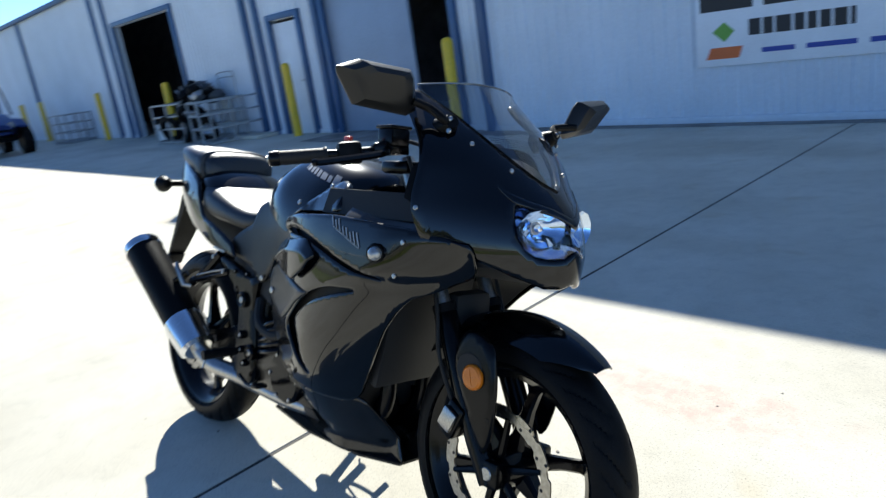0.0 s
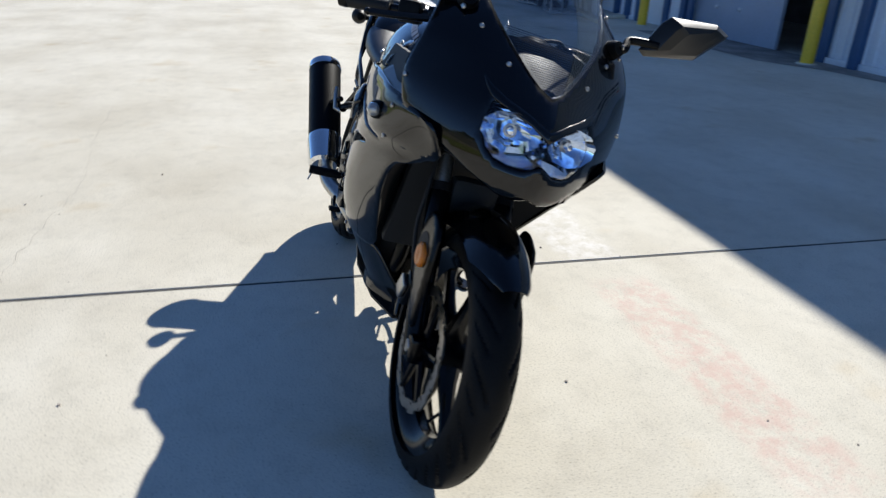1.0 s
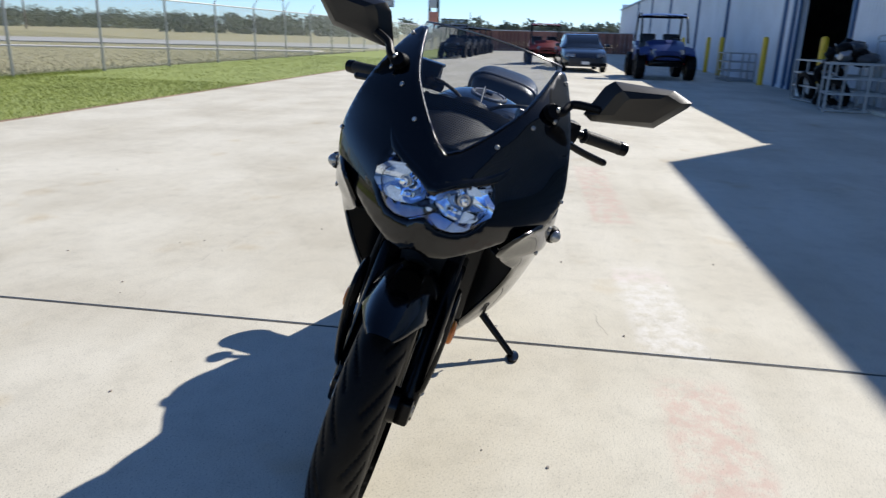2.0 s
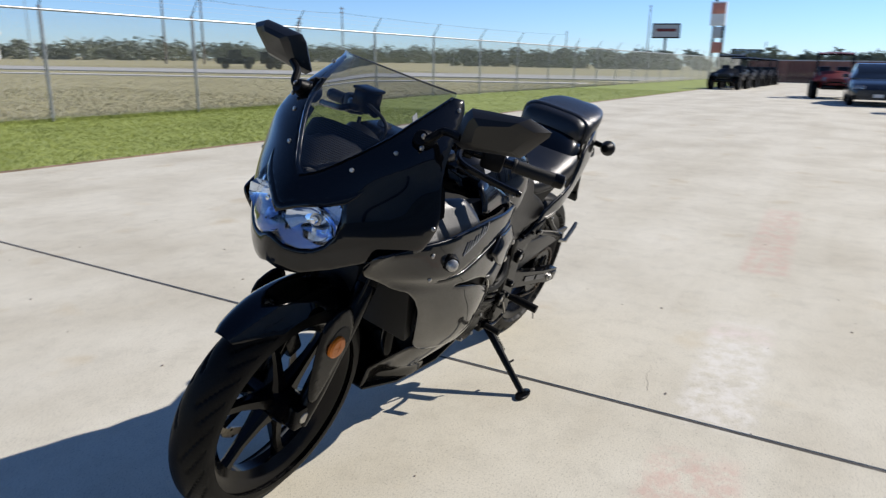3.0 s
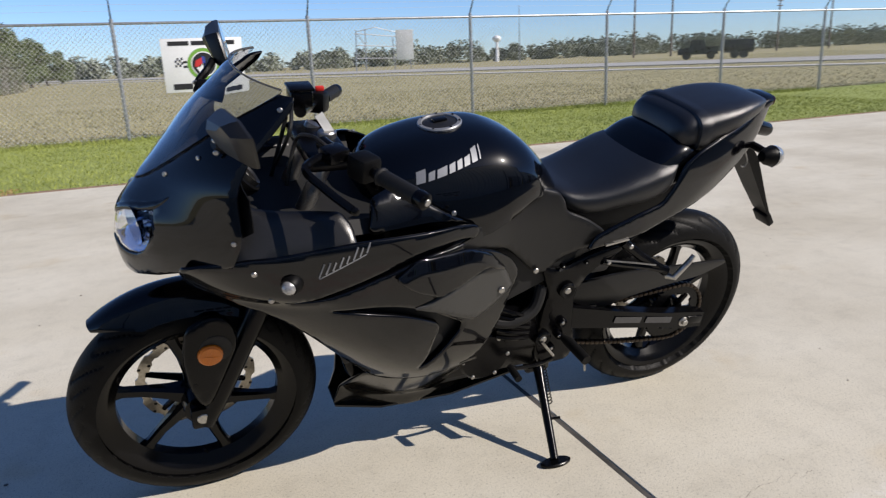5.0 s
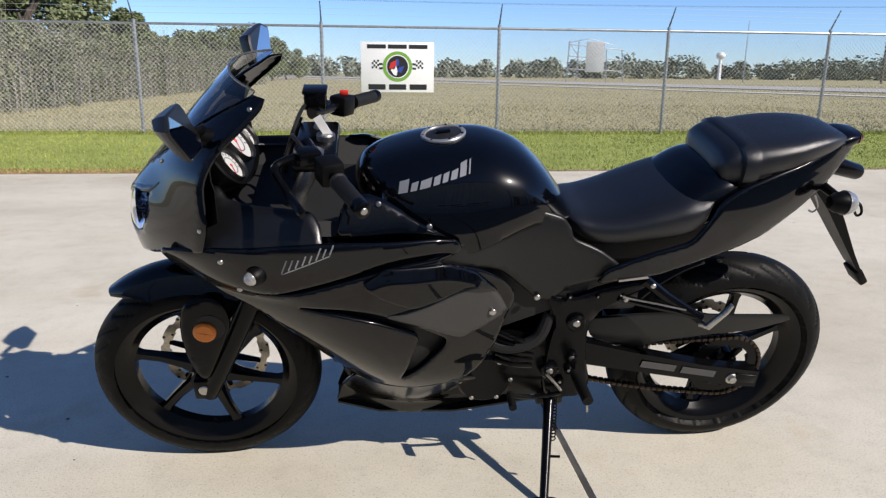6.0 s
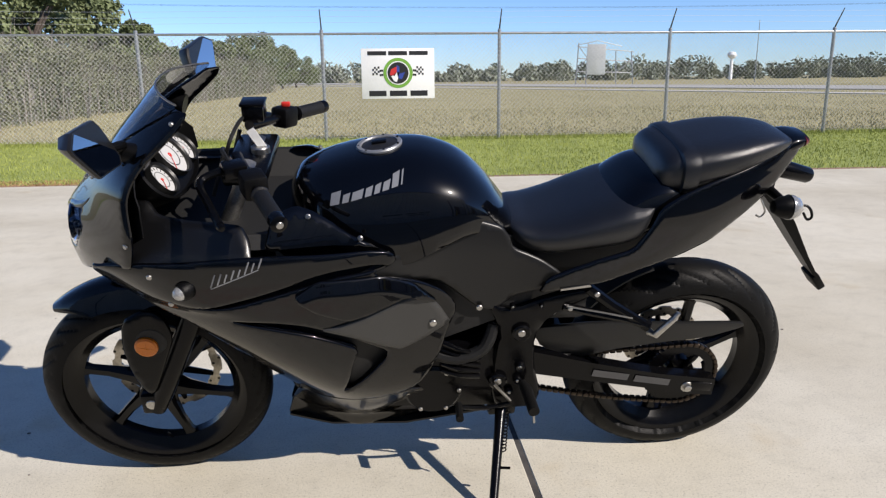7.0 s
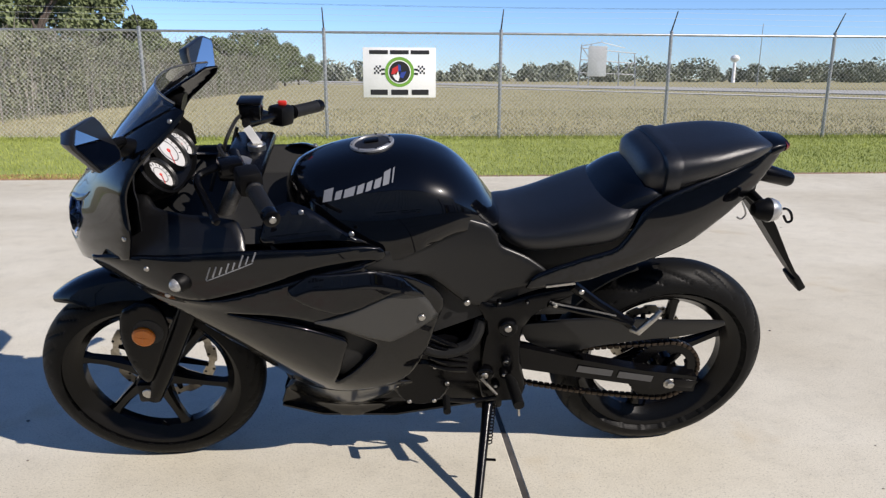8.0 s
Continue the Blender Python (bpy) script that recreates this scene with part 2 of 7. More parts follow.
def leafy(name, dark, light, scale, rough=0.7):
    """Foliage and grass: colour from patch to patch and from piece to piece."""
    m = bpy.data.materials.new(name)
    m.use_nodes = True
    n, k = m.node_tree.nodes, m.node_tree.links
    b = n["Principled BSDF"]
    b.inputs["Roughness"].default_value, b.inputs["Specular IOR Level"].default_value = rough, 0.25
    where = n.new("ShaderNodeTexCoord").outputs["Object"]
    patch = n.new("ShaderNodeTexNoise")
    patch.inputs["Scale"].default_value, patch.inputs["Detail"].default_value = scale, 6
    k.new(where, patch.inputs["Vector"])
    island = n.new("ShaderNodeNewGeometry").outputs["Random Per Island"]
    add = n.new("ShaderNodeMath")
    add.operation = "MULTIPLY_ADD"
    add.inputs[1].default_value = 0.45
    k.new(island, add.inputs[0]), k.new(patch.outputs["Fac"], add.inputs[2])
    ramp = n.new("ShaderNodeValToRGB")
    ramp.color_ramp.elements[0].position, ramp.color_ramp.elements[0].color = 0.40, (*dark, 1)
    ramp.color_ramp.elements[1].position, ramp.color_ramp.elements[1].color = 0.95, (*light, 1)
    k.new(add.outputs[0], ramp.inputs[0])
    k.new(ramp.outputs[0], b.inputs["Base Color"])
    return m


CONCRETE = concrete()
JOINT = material("tarred_joint", (0.05, 0.046, 0.042), 0.85, grain=0.4, scale=30, blotch=0.4, blotch_scale=4)
CRACK = material("crack_dirt", (0.26, 0.23, 0.20), 0.9, grain=0.4, scale=60, blotch=0.3, blotch_scale=6)
LAWN = leafy("lawn_soil", (0.145, 0.182, 0.044), (0.29, 0.335, 0.095), 1.2)
BRUSH = leafy("dry_brush", (0.085, 0.098, 0.055), (0.205, 0.215, 0.125), 0.5)
BLADES = leafy("grass_blades", (0.180, 0.220, 0.046), (0.355, 0.395, 0.105), 0.7)
FIELD = leafy("dry_field", (0.24, 0.212, 0.11), (0.372, 0.333, 0.185), 0.22, 0.9)
HAY = leafy("dry_grass_tufts", (0.275, 0.258, 0.142), (0.375, 0.350, 0.205), 0.3, 0.9)
TWIGS = material("grey_twigs", (0.21, 0.19, 0.165), 0.9, grain=0.3, scale=8, blotch=0.3, blotch_scale=0.7)
LITTER = leafy("brown_leaf_litter", (0.22, 0.13, 0.06), (0.40, 0.27, 0.14), 3.0, 0.9)
SOIL = material("reddish_soil", (0.30, 0.20, 0.14), 0.95, grain=0.3, scale=30, blotch=0.3, blotch_scale=2.0, bump=0.5)
LEAVES = leafy("oak_leaves", (0.066, 0.088, 0.040), (0.185, 0.215, 0.098), 0.6)
# air haze over the distant belt is mixed into these pale greyed greens
FARLEAVES = leafy("hazed_far_leaves", (0.15, 0.17, 0.13), (0.26, 0.285, 0.22), 0.08)
ROADGREY = material("pale_far_road", (0.40, 0.39, 0.37), 0.85, grain=0.1, scale=3, blotch=0.1)
PALEBLUE = material("pale_blue_board", (0.35, 0.48, 0.62), 0.6, grain=0.1, scale=4)
RUST = material("rust_red_planks", (0.24, 0.11, 0.085), 0.75, vary=0.25, grain=0.2, scale=6, blotch=0.25, blotch_scale=0.6)
BLUEPLASTIC = material("blue_plastic_panels", (0.01, 0.028, 0.14), 0.3, grain=0.1, scale=30, coat=0.3)
BELLYPAINT = material("brown_blotched_black_paint", (0.010, 0.009, 0.0075), 0.12, spec=0.5, grain=0.35, scale=160, blotch=0.6, blotch_scale=14, rough_var=0.06)
CARPAINT = material("dark_blue_car_paint", (0.012, 0.017, 0.027), 0.18, 0.0, coat=0.3, grain=0.1, scale=200)
CARGLASS = material("dark_car_glass", (0.01, 0.012, 0.014), 0.05, coat=0.2)
WHITEWORN = material("worn_white_paint", (0.66, 0.63, 0.59), 0.85, grain=0.2, scale=40, blotch=0.15)


# ---------------------------------------------------------------- mesh helpers
def finish(name, bm, mat, sharp=35.0):
    """A mesh of a bmesh, smooth but for its sharp edges."""
    bmesh.ops.recalc_face_normals(bm, faces=bm.faces)
    me = bpy.data.meshes.new(name)
    bm.to_mesh(me)
    bm.free()
    me.polygons.foreach_set("use_smooth", [True] * len(me.polygons))
    me.set_sharp_from_angle(angle=radians(sharp))
    me.materials.append(mat)
    return me


def part(name, bm, mat, parent=None, label="", sharp=35.0):
    """Links a bmesh as ONE mesh object under a thing or under a part."""
    ob = new(name, finish(name, bm, mat, sharp))
    ob.parent = parent
    return tagged(ob, label)


def thing(name, m, label, category, group="", kind=""):
    """An empty at a thing's base."""
    ob = new(name)
    ob.empty_display_size = 0.1
    ob.matrix_world = m
    return tagged(ob, label, category, group, kind)


def curve(*keys):
    """A smooth function through keys (x, y), flat beyond its ends."""
    keys = sorted(keys)
    xs, ys = [p[0] for p in keys], [p[1] for p in keys]
    slope = [0.0] * len(xs)
    for i in range(1, len(xs) - 1):
        slope[i] = (ys[i + 1] - ys[i - 1]) / (xs[i + 1] - xs[i - 1])
    slope[0] = (ys[1] - ys[0]) / (xs[1] - xs[0])
    slope[-1] = (ys[-1] - ys[-2]) / (xs[-1] - xs[-2])

    def at(x):
        if x <= xs[0]:
            return ys[0]
        if x >= xs[-1]:
            return ys[-1]
        i = next(j for j in range(len(xs) - 1) if x <= xs[j + 1])
        h = xs[i + 1] - xs[i]
        t = (x - xs[i]) / h
        return (2 * t**3 - 3 * t**2 + 1) * ys[i] + (t**3 - 2 * t**2 + t) * h * slope[i] + (3 * t**2 - 2 * t**3) * ys[i + 1] + (t**3 - t**2) * h * slope[i + 1]

    return at


def rounded(points, rounds=2, amount=0.25):
    """A closed outline with its corners cut."""
    for _ in range(rounds):
        cut = []
        for a, b in zip(points, points[1:] + points[:1]):
            a, b = Vector(a), Vector(b)
            cut += [a.lerp(b, amount), a.lerp(b, 1 - amount)]
        points = [tuple(p) for p in cut]
    return points


def spaced(points, step):
    out = []
    for a, b in zip(points, points[1:] + points[:1]):
        a, b = Vector(a), Vector(b)
        parts = max(1, math.ceil((b - a).length / step))
        out += [a.lerp(b, i / parts) for i in range(parts)]
    return out


def inside(p, poly):
    hit = False
    for a, b in zip(poly, poly[1:] + poly[:1]):
        if (a[1] > p[1]) != (b[1] > p[1]) and p[0] < (b[0] - a[0]) * (p[1] - a[1]) / (b[1] - a[1]) + a[0]:
            hit = not hit
    return hit


def to_edge(p, polys):
    best = 9.0
    for poly in polys:
        for a, b in zip(poly, poly[1:] + poly[:1]):
            dx, dy = b[0] - a[0], b[1] - a[1]
            t = max(0.0, min(1.0, ((p[0] - a[0]) * dx + (p[1] - a[1]) * dy) / (dx * dx + dy * dy + 1e-12)))
            best = min(best, math.hypot(p[0] - a[0] - t * dx, p[1] - a[1] - t * dy))
    return best


def skin(outline, surface, out, thick=0.003, holes=(), step=0.014, roll=0.006):
    """A curved panel: the outline, in the surface's own two coordinates, filled with small triangles, given thickness and rolled edges.
    surface(p) gives the place; out(place) points roughly outwards."""
    from mathutils.geometry import delaunay_2d_cdt

    outline = [tuple(p) for p in outline]
    loops = [spaced(list(poly), step) for poly in (outline, *holes)]
    polys = [[tuple(p) for p in loop] for loop in loops]
    points, edges = [], []
    for loop in loops:
        start = len(points)
        points += [Vector(p) for p in loop]
        edges += [(start + i, start + (i + 1) % len(loop)) for i in range(len(loop))]
    for loop in loops if roll else ():
        # a second line of points where the rolled edge ends
        kept = None
        for i, p in enumerate(loop):
            along = (loop[(i + 1) % len(loop)] - loop[i - 1]).normalized()
            for side in (1, -1):
                q = p + Vector((-along.y, along.x)) * roll * side
                t = (q.x, q.y)
                if inside(t, polys[0]) and not any(inside(t, h) for h in polys[1:]) and to_edge(t, polys) > 0.93 * roll:
                    points.append(q)
                    if kept == i - 1 and i:
                        edges.append((len(points) - 2, len(points) - 1))
                    kept = i
                    break
    x0, x1 = min(p[0] for p in outline), max(p[0] for p in outline)
    y0, y1 = min(p[1] for p in outline), max(p[1] for p in outline)
    y, odd = y0, 0
    while y < y1:
        x = x0 + odd * step / 2
        while x < x1:
            p = (x, y)
            if inside(p, polys[0]) and not any(inside(p, h) for h in polys[1:]) and to_edge(p, polys) > (roll + 0.45 * step if roll else 0.55 * step):
                points.append(Vector(p))
            x += step
        y, odd = y + step * 0.866, 1 - odd
    flat, _, faces, *_ = delaunay_2d_cdt(points, edges, [], 0, 1e-6)
    bm = bmesh.new()
    top, low = [], []
    for p in flat:
        e = 0.002
        place = Vector(surface(p))
        n = (Vector(surface((p[0] + e, p[1]))) - Vector(surface((p[0] - e, p[1])))).cross(Vector(surface((p[0], p[1] + e))) - Vector(surface((p[0], p[1] - e))))
        n.normalize()
        if n.dot(Vector(out(place))) < 0:
            n.negate()
        d = to_edge(p, polys) if roll else 1.0
        drop = roll - math.sqrt(max(0.0, roll**2 - (roll - d) ** 2)) if d < 0.92 * roll else 0.0
        top.append(bm.verts.new(place - n * drop))
        low.append(bm.verts.new(place - n * (thick + (roll if d < 1e-4 else max(drop, 0)))))
    used = {}
    for face in faces:
        c = sum((flat[i] for i in face), Vector((0, 0))) / len(face)
        if not inside(c, polys[0]) or any(inside(c, h) for h in polys[1:]):
            continue
        bm.faces.new([top[i] for i in face])
        bm.faces.new([low[i] for i in reversed(face)])
        for a, b in zip(face, face[1:] + face[:1]):
            used[(a, b)] = used.get((a, b), 0) + 1
    for a, b in used:
        if (b, a) not in used:
            bm.faces.new([top[b], top[a], low[a], low[b]])
    bmesh.ops.delete(bm, geom=[v for v in bm.verts if not v.link_faces], context="VERTS")
    return bm


def loft(rings, capped=True):
    """A closed skin over rings of equally many places."""
    bm = bmesh.new()
    rows = [[bm.verts.new(p) for p in ring] for ring in rings]
    for a, b in zip(rows, rows[1:]):
        for i in range(len(a)):
            j = (i + 1) % len(a)
            bm.faces.new([a[i], a[j], b[j], b[i]])
    if capped:
        bm.faces.new(rows[0]), bm.faces.new(list(reversed(rows[-1])))
    return bm


def tube(path, radius, sides=12, capped=True):
    """A pipe along places; radius may be one number or one for each place."""
    path = [Vector(p) for p in path]
    radii = radius if isinstance(radius, (list, tuple)) else [radius] * len(path)
    rings, side = [], None
    for i, p in enumerate(path):
        ahead = (path[min(i + 1, len(path) - 1)] - path[max(i - 1, 0)]).normalized()
        if side is None:
            side = ahead.orthogonal().normalized()
        side = (side - ahead * side.dot(ahead)).normalized()
        up = ahead.cross(side)
        rings.append([p + radii[i] * (math.cos(a) * side + math.sin(a) * up) for a in (2 * math.pi * j / sides for j in range(sides))])
    return loft(rings, capped)


def bent(path, steps=8):
    """A rounded line through places."""
    path = [Vector(p) for p in path]
    pts = [path[0]] + path + [path[-1]]
    out = []
    for i in range(1, len(pts) - 2):
        a, b, c, d = pts[i - 1 : i + 3]
        for j in range(steps):
            t = j / steps
            out.append(0.5 * (2 * b + (c - a) * t + (2 * a - 5 * b + 4 * c - d) * t * t + (3 * b - a - 3 * c + d) * t**3))
    return out + [path[-1]]


def box(size, at=(0, 0, 0), turn=None, bevel=0.0, segments=2):
    bm = bmesh.new()
    bmesh.ops.create_cube(bm, size=1.0)
    bmesh.ops.scale(bm, vec=size, verts=bm.verts)
    if bevel:
        bmesh.ops.bevel(bm, geom=list(bm.edges), offset=bevel, segments=segments, affect="EDGES", profile=0.5)
    bmesh.ops.transform(bm, matrix=Matrix.Translation(at) @ (turn or Matrix()), verts=bm.verts)
    return bm


def lathe(profile, centre, axis=(0, 1, 0), sides=48, wobble=None):
    """A closed ring of revolution: profile of (radius, along the axis)."""
    axis = Vector(axis).normalized()
    a1 = axis.orthogonal().normalized()
    a2 = axis.cross(a1)
    bm = bmesh.new()
    rows = []
    for s in range(sides):
        t = 2 * math.pi * s / sides
        out = math.cos(t) * a1 + math.sin(t) * a2
        rows.append([bm.verts.new(Vector(centre) + (r + (wobble(t, h, r) if wobble else 0)) * out + h * axis) for r, h in profile])
    for i in range(sides):
        a, b = rows[i], rows[(i + 1) % sides]
        for j in range(len(profile)):
            q = (j + 1) % len(profile)
            if profile[j][0] < 1e-5 and profile[q][0] < 1e-5:
                continue
            bm.faces.new([a[j], a[q], b[q], b[j]])
    bmesh.ops.remove_doubles(bm, verts=bm.verts, dist=1e-6)
    return bm


def disc(radius, thick, centre, axis=(0, 1, 0), sides=20, edge=0.15):
    """A round plate, bolt head or stub with a softened rim."""
    e = min(thick, radius) * edge
    h = thick / 2
    return lathe([(0, -h), (radius - e, -h), (radius, -h + e), (radius, h - e), (radius - e, h), (0, h)], centre, axis, sides)


def prism(outline, y0, y1, bevel=0.0):
    """A flat plate cut to an outline in x and z, from y0 to y1."""
    bm = bmesh.new()
    face = bm.faces.new([bm.verts.new((x, y0, z)) for x, z in outline])
    moved = bmesh.ops.extrude_face_region(bm, geom=[face])["geom"]
    bmesh.ops.translate(bm, vec=(0, y1 - y0, 0), verts=[v for v in moved if isinstance(v, bmesh.types.BMVert)])
    if bevel:
        rim = [e for e in bm.edges if abs(e.verts[0].co.y - e.verts[1].co.y) < 1e-7]
        bmesh.ops.bevel(bm, geom=rim, offset=bevel, segments=2, affect="EDGES", profile=0.5)
    return bm


def joined(*some):
    """One bmesh of several."""
    bm = bmesh.new()
    for other in some:
        me = bpy.data.meshes.new("joined")
        other.to_mesh(me)
        other.free()
        bm.from_mesh(me)
        bpy.data.meshes.remove(me)
    return bm


def moved(bm, m):
    bmesh.ops.transform(bm, matrix=m, verts=bm.verts)
    return bm

# ---------------------------------------------------------------- ground
WALL_Y, EAVE, FENCE_Y, LAWN_Y = 6.2, 3.80, -10.6, -5.72


def joint_x(y):
    return -0.285 - 0.002 * y


def slab(x_at_low, x_at_high, y0, y1, cut):
    """A concrete slab with softened upper edges; its two ends follow lines across the yard."""
    bm = bmesh.new()
    ring = []
    for x, y in ((x_at_low(y0), y0), (x_at_high(y0), y0), (x_at_high(y1), y1), (x_at_low(y1), y1)):
        ring.append((x, y))
    rows = []
    for z, inset in ((-0.14, 0.0), (-cut, 0.0), (0.0, cut)):
        rows.append([bm.verts.new((x + (inset if i in (0, 3) else -inset), y + (inset if i < 2 else -inset), z)) for i, (x, y) in enumerate(ring)])
    for a, b in zip(rows, rows[1:]):
        for i in range(4):
            j = (i + 1) % 4
            bm.faces.new([a[i], a[j], b[j], b[i]])
    bm.faces.new(rows[-1])
    return bm


ground = part("ground", box((3000, 3000, 0.2), (0, 0, -0.14)), FIELD)
tagged(ground, "dry straw-coloured grass field reaching the horizon", "ground", kind="structure")
yard = thing("pavement", Matrix(), "pale worn concrete yard with a tarred joint", "pavement", kind="structure")
GAP = 0.008
part("slab", slab(lambda y: joint_x(y) + GAP, lambda y: 16.0, LAWN_Y, 30.0, 0.003), CONCRETE, yard)
part("slab", slab(lambda y: -70.0, lambda y: joint_x(y) - GAP, LAWN_Y, 30.0, 0.003), CONCRETE, yard)
bm = bmesh.new()
ys = [LAWN_Y + 0.25 * i for i in range(141)]
left = [bm.verts.new((joint_x(y) - GAP - 0.003 * noise.noise((y * 3, 0, 0)), y, -0.0025)) for y in ys]
right = [bm.verts.new((joint_x(y) + GAP + 0.003 * noise.noise((y * 3, 5, 0)), y, -0.0025)) for y in ys]
for i in range(len(ys) - 1):
    bm.faces.new([left[i], right[i], right[i + 1], left[i + 1]])
part("joint_filler", bm, JOINT, yard, "dark tar in the concrete joint")

lawn = part("lawn", box((86, abs(FENCE_Y - LAWN_Y) + 0.5, 0.06), (-27, (FENCE_Y + LAWN_Y) / 2 - 0.25, -0.032)), LAWN)
tagged(lawn, "mown green grass strip along the fence", "lawn", kind="structure")


def blades(name, count, place, height, width, mat, seed):
    """Many bent grass blades as one mesh; place(rng) gives x, y and a height factor."""
    rng = random.Random(seed)
    verts, faces = [], []
    for _ in range(count):
        x, y, f = place(rng)
        a, h, w = rng.uniform(0, 6.28), height * f * rng.uniform(0.5, 1.3), width * rng.uniform(0.6, 1.4)
        lean, la = h * rng.uniform(0.1, 0.7), rng.uniform(0, 6.28)
        dx, dy, lx, ly = math.cos(a) * w, math.sin(a) * w, math.cos(la) * lean, math.sin(la) * lean
        i = len(verts)
        z = -0.005
        verts += [(x - dx, y - dy, z), (x + dx, y + dy, z), (x + 0.4 * lx + 0.6 * dx, y + 0.4 * ly + 0.6 * dy, z + 0.6 * h), (x + lx, y + ly, z + h)]
        faces += [(i, i + 1, i + 2), (i, i + 2, i + 3)]
    me = bpy.data.meshes.new(name)
    me.from_pydata(verts, [], faces)
    me.materials.append(mat)
    return new(name, me)


def on_lawn(rng):
    x = rng.choice((rng.uniform(-12, 7), rng.uniform(-12, 7), rng.uniform(-30, 7)))
    y = LAWN_Y - abs(FENCE_Y - LAWN_Y) * rng.random()
    return x, y + 0.02 * math.sin(3 * x), 1.0


def on_verge(rng):
    x = rng.uniform(-14, 8)
    return x, FENCE_Y + rng.gauss(0, 0.12), 1.6


def in_field(rng):
    d = rng.random() ** 1.8
    y = FENCE_Y - 0.3 - 70 * d
    x = rng.uniform(-40 - 60 * d, 8 + 30 * d)
    off = -0.915 * (x + 18) - 0.403 * (y + 55)
    if -0.3 < off < 2.0 or 10.5 < off < 27.5:
        x, y = rng.uniform(-14, 10), FENCE_Y - 0.5 - 12 * rng.random()
    return x, y, (0.8 + 0.8 * d) * rng.choice((0.6, 0.6, 1.0, 1.5))


tagged(blades("grass_blades", 90000, on_lawn, 0.035, 0.004, BLADES, 3), "short green mown grass blades", "grass", kind="stuff")
tagged(blades("verge_grass", 9000, on_verge, 0.05, 0.004, BLADES, 4), "longer green grass along the fence foot", "grass", kind="stuff")
tagged(blades("field_grass", 110000, in_field, 0.042, 0.012, HAY, 5), "dry straw-coloured field grass", "grass", kind="stuff")

tagged(part("soil_edge", box((60, 0.10, 0.035), (-22, LAWN_Y - 0.055, -0.014), bevel=0.006), SOIL), "reddish bare soil along the concrete edge", "soil", kind="structure")


def on_edge(rng):
    return 2.0 + 3.2 * rng.random() ** 0.8, LAWN_Y - 0.02 - 0.42 * rng.random() ** 1.6, 0.6


tagged(blades("leaf_litter", 5000, on_edge, 0.030, 0.008, LITTER, 6), "brown leaf litter on the lawn edge", "leaf litter", kind="stuff")

# ---------------------------------------------------------------- fence
POST_STEP = 3.05


def fence_post():
    post = new("fence_post")
    part("post", tube([(0, 0, -0.05), (0, 0, 1.86)], 0.03, 12), GALV, post)
    part("cap", lathe([(0, 0.03), (0.02, 0.026), (0.034, 0.008), (0.034, 0.0), (0, 0)], (0, 0, 1.855), (0, 0, 1), 12), GALV, post)
    part("barb_arm", tube([(0, 0, 1.86), (0.0, 0.02, 1.91), (0.0, 0.22, 2.19)], [0.014, 0.014, 0.009], 6), ARMSTEEL, post)
    return post


first = tagged(fence_post(), "galvanised round fence post with a slanted barbed-wire arm", "fence post", "chain-link fence posts")
first.matrix_world = pose(1.07 + 4 * POST_STEP, FENCE_Y, 0)
for k in range(-3, 26):
    copy_thing(first, pose(1.07 - k * POST_STEP, FENCE_Y, 0))

rails = thing("chain_link_fence", pose(0, FENCE_Y, 0), "grey chain-link fence fabric with a pipe top rail and barbed wire", "fence")
X0, X1 = 1.07 + 4 * POST_STEP, 1.07 - 25 * POST_STEP
part("top_rail", tube([(X0, 0, 1.81), (X1, 0, 1.81)], 0.021, 10), GALV, rails)
for h, out in ((1.99, 0.09), (2.08, 0.155), (2.17, 0.21)):
    part("barbed_wire", tube([(X0 - i * POST_STEP, out, h - (0.02 if i % 2 else 0.0)) for i in range(30)], 0.0022, 4), WIRE, rails)
part("tension_wire", tube([(X0, 0, 0.06), (X1, 0, 0.06)], 0.002, 4), WIRE, rails)


def link_fabric(bays, width, height, cell, half):
    """Diamond wire for all bays: thin crossing wires, each a three-sided bar."""
    verts, faces = [], []

    def wire(x, a, b, y):
        d = Vector((b[0] - a[0], 0, b[1] - a[1])).normalized()
        s = Vector((-d.z, 0, d.x)) * half
        i = len(verts)
        for p in (a, b):
            for off in (s + Vector((0, -half * 0.6, 0)), -s + Vector((0, -half * 0.6, 0)), Vector((0, half, 0))):
                verts.append((x + p[0] + off.x, 0.03 + y + off.y, 0.06 + p[1] + off.z))
        for j in range(3):
            q = (j + 1) % 3
            faces.append((i + j, i + q, i + 3 + q, i + 3 + j))

    for k in range(bays):
        c = -height
        while c < width:
            lo, hi = max(0.0, c), min(width, c + height)
            wire(X0 - (k + 1) * width, (lo, lo - c), (hi, hi - c), 0.003)
            wire(X0 - (k + 1) * width, (width - lo, lo - c), (width - hi, hi - c), -0.003)
            c += cell
    me = bpy.data.meshes.new("wire_fabric")
    me.from_pydata(verts, [], faces)
    me.materials.append(WIRE)
    return me


fabric = new("wire_fabric", link_fabric(29, POST_STEP, 1.75, 0.076, 0.0025))
fabric.parent = rails
tagged(fabric, "diamond wire fabric", kind="stuff")


def flat(outline, y, mat, name, parent, label=""):
    return part(name, prism(outline, y, y + 0.002), mat, parent, label)


def ring_points(cx, cz, r, n=28, squash=1.0):
    return [(cx + r * math.cos(2 * math.pi * i / n), cz + squash * r * math.sin(2 * math.pi * i / n)) for i in range(n)]


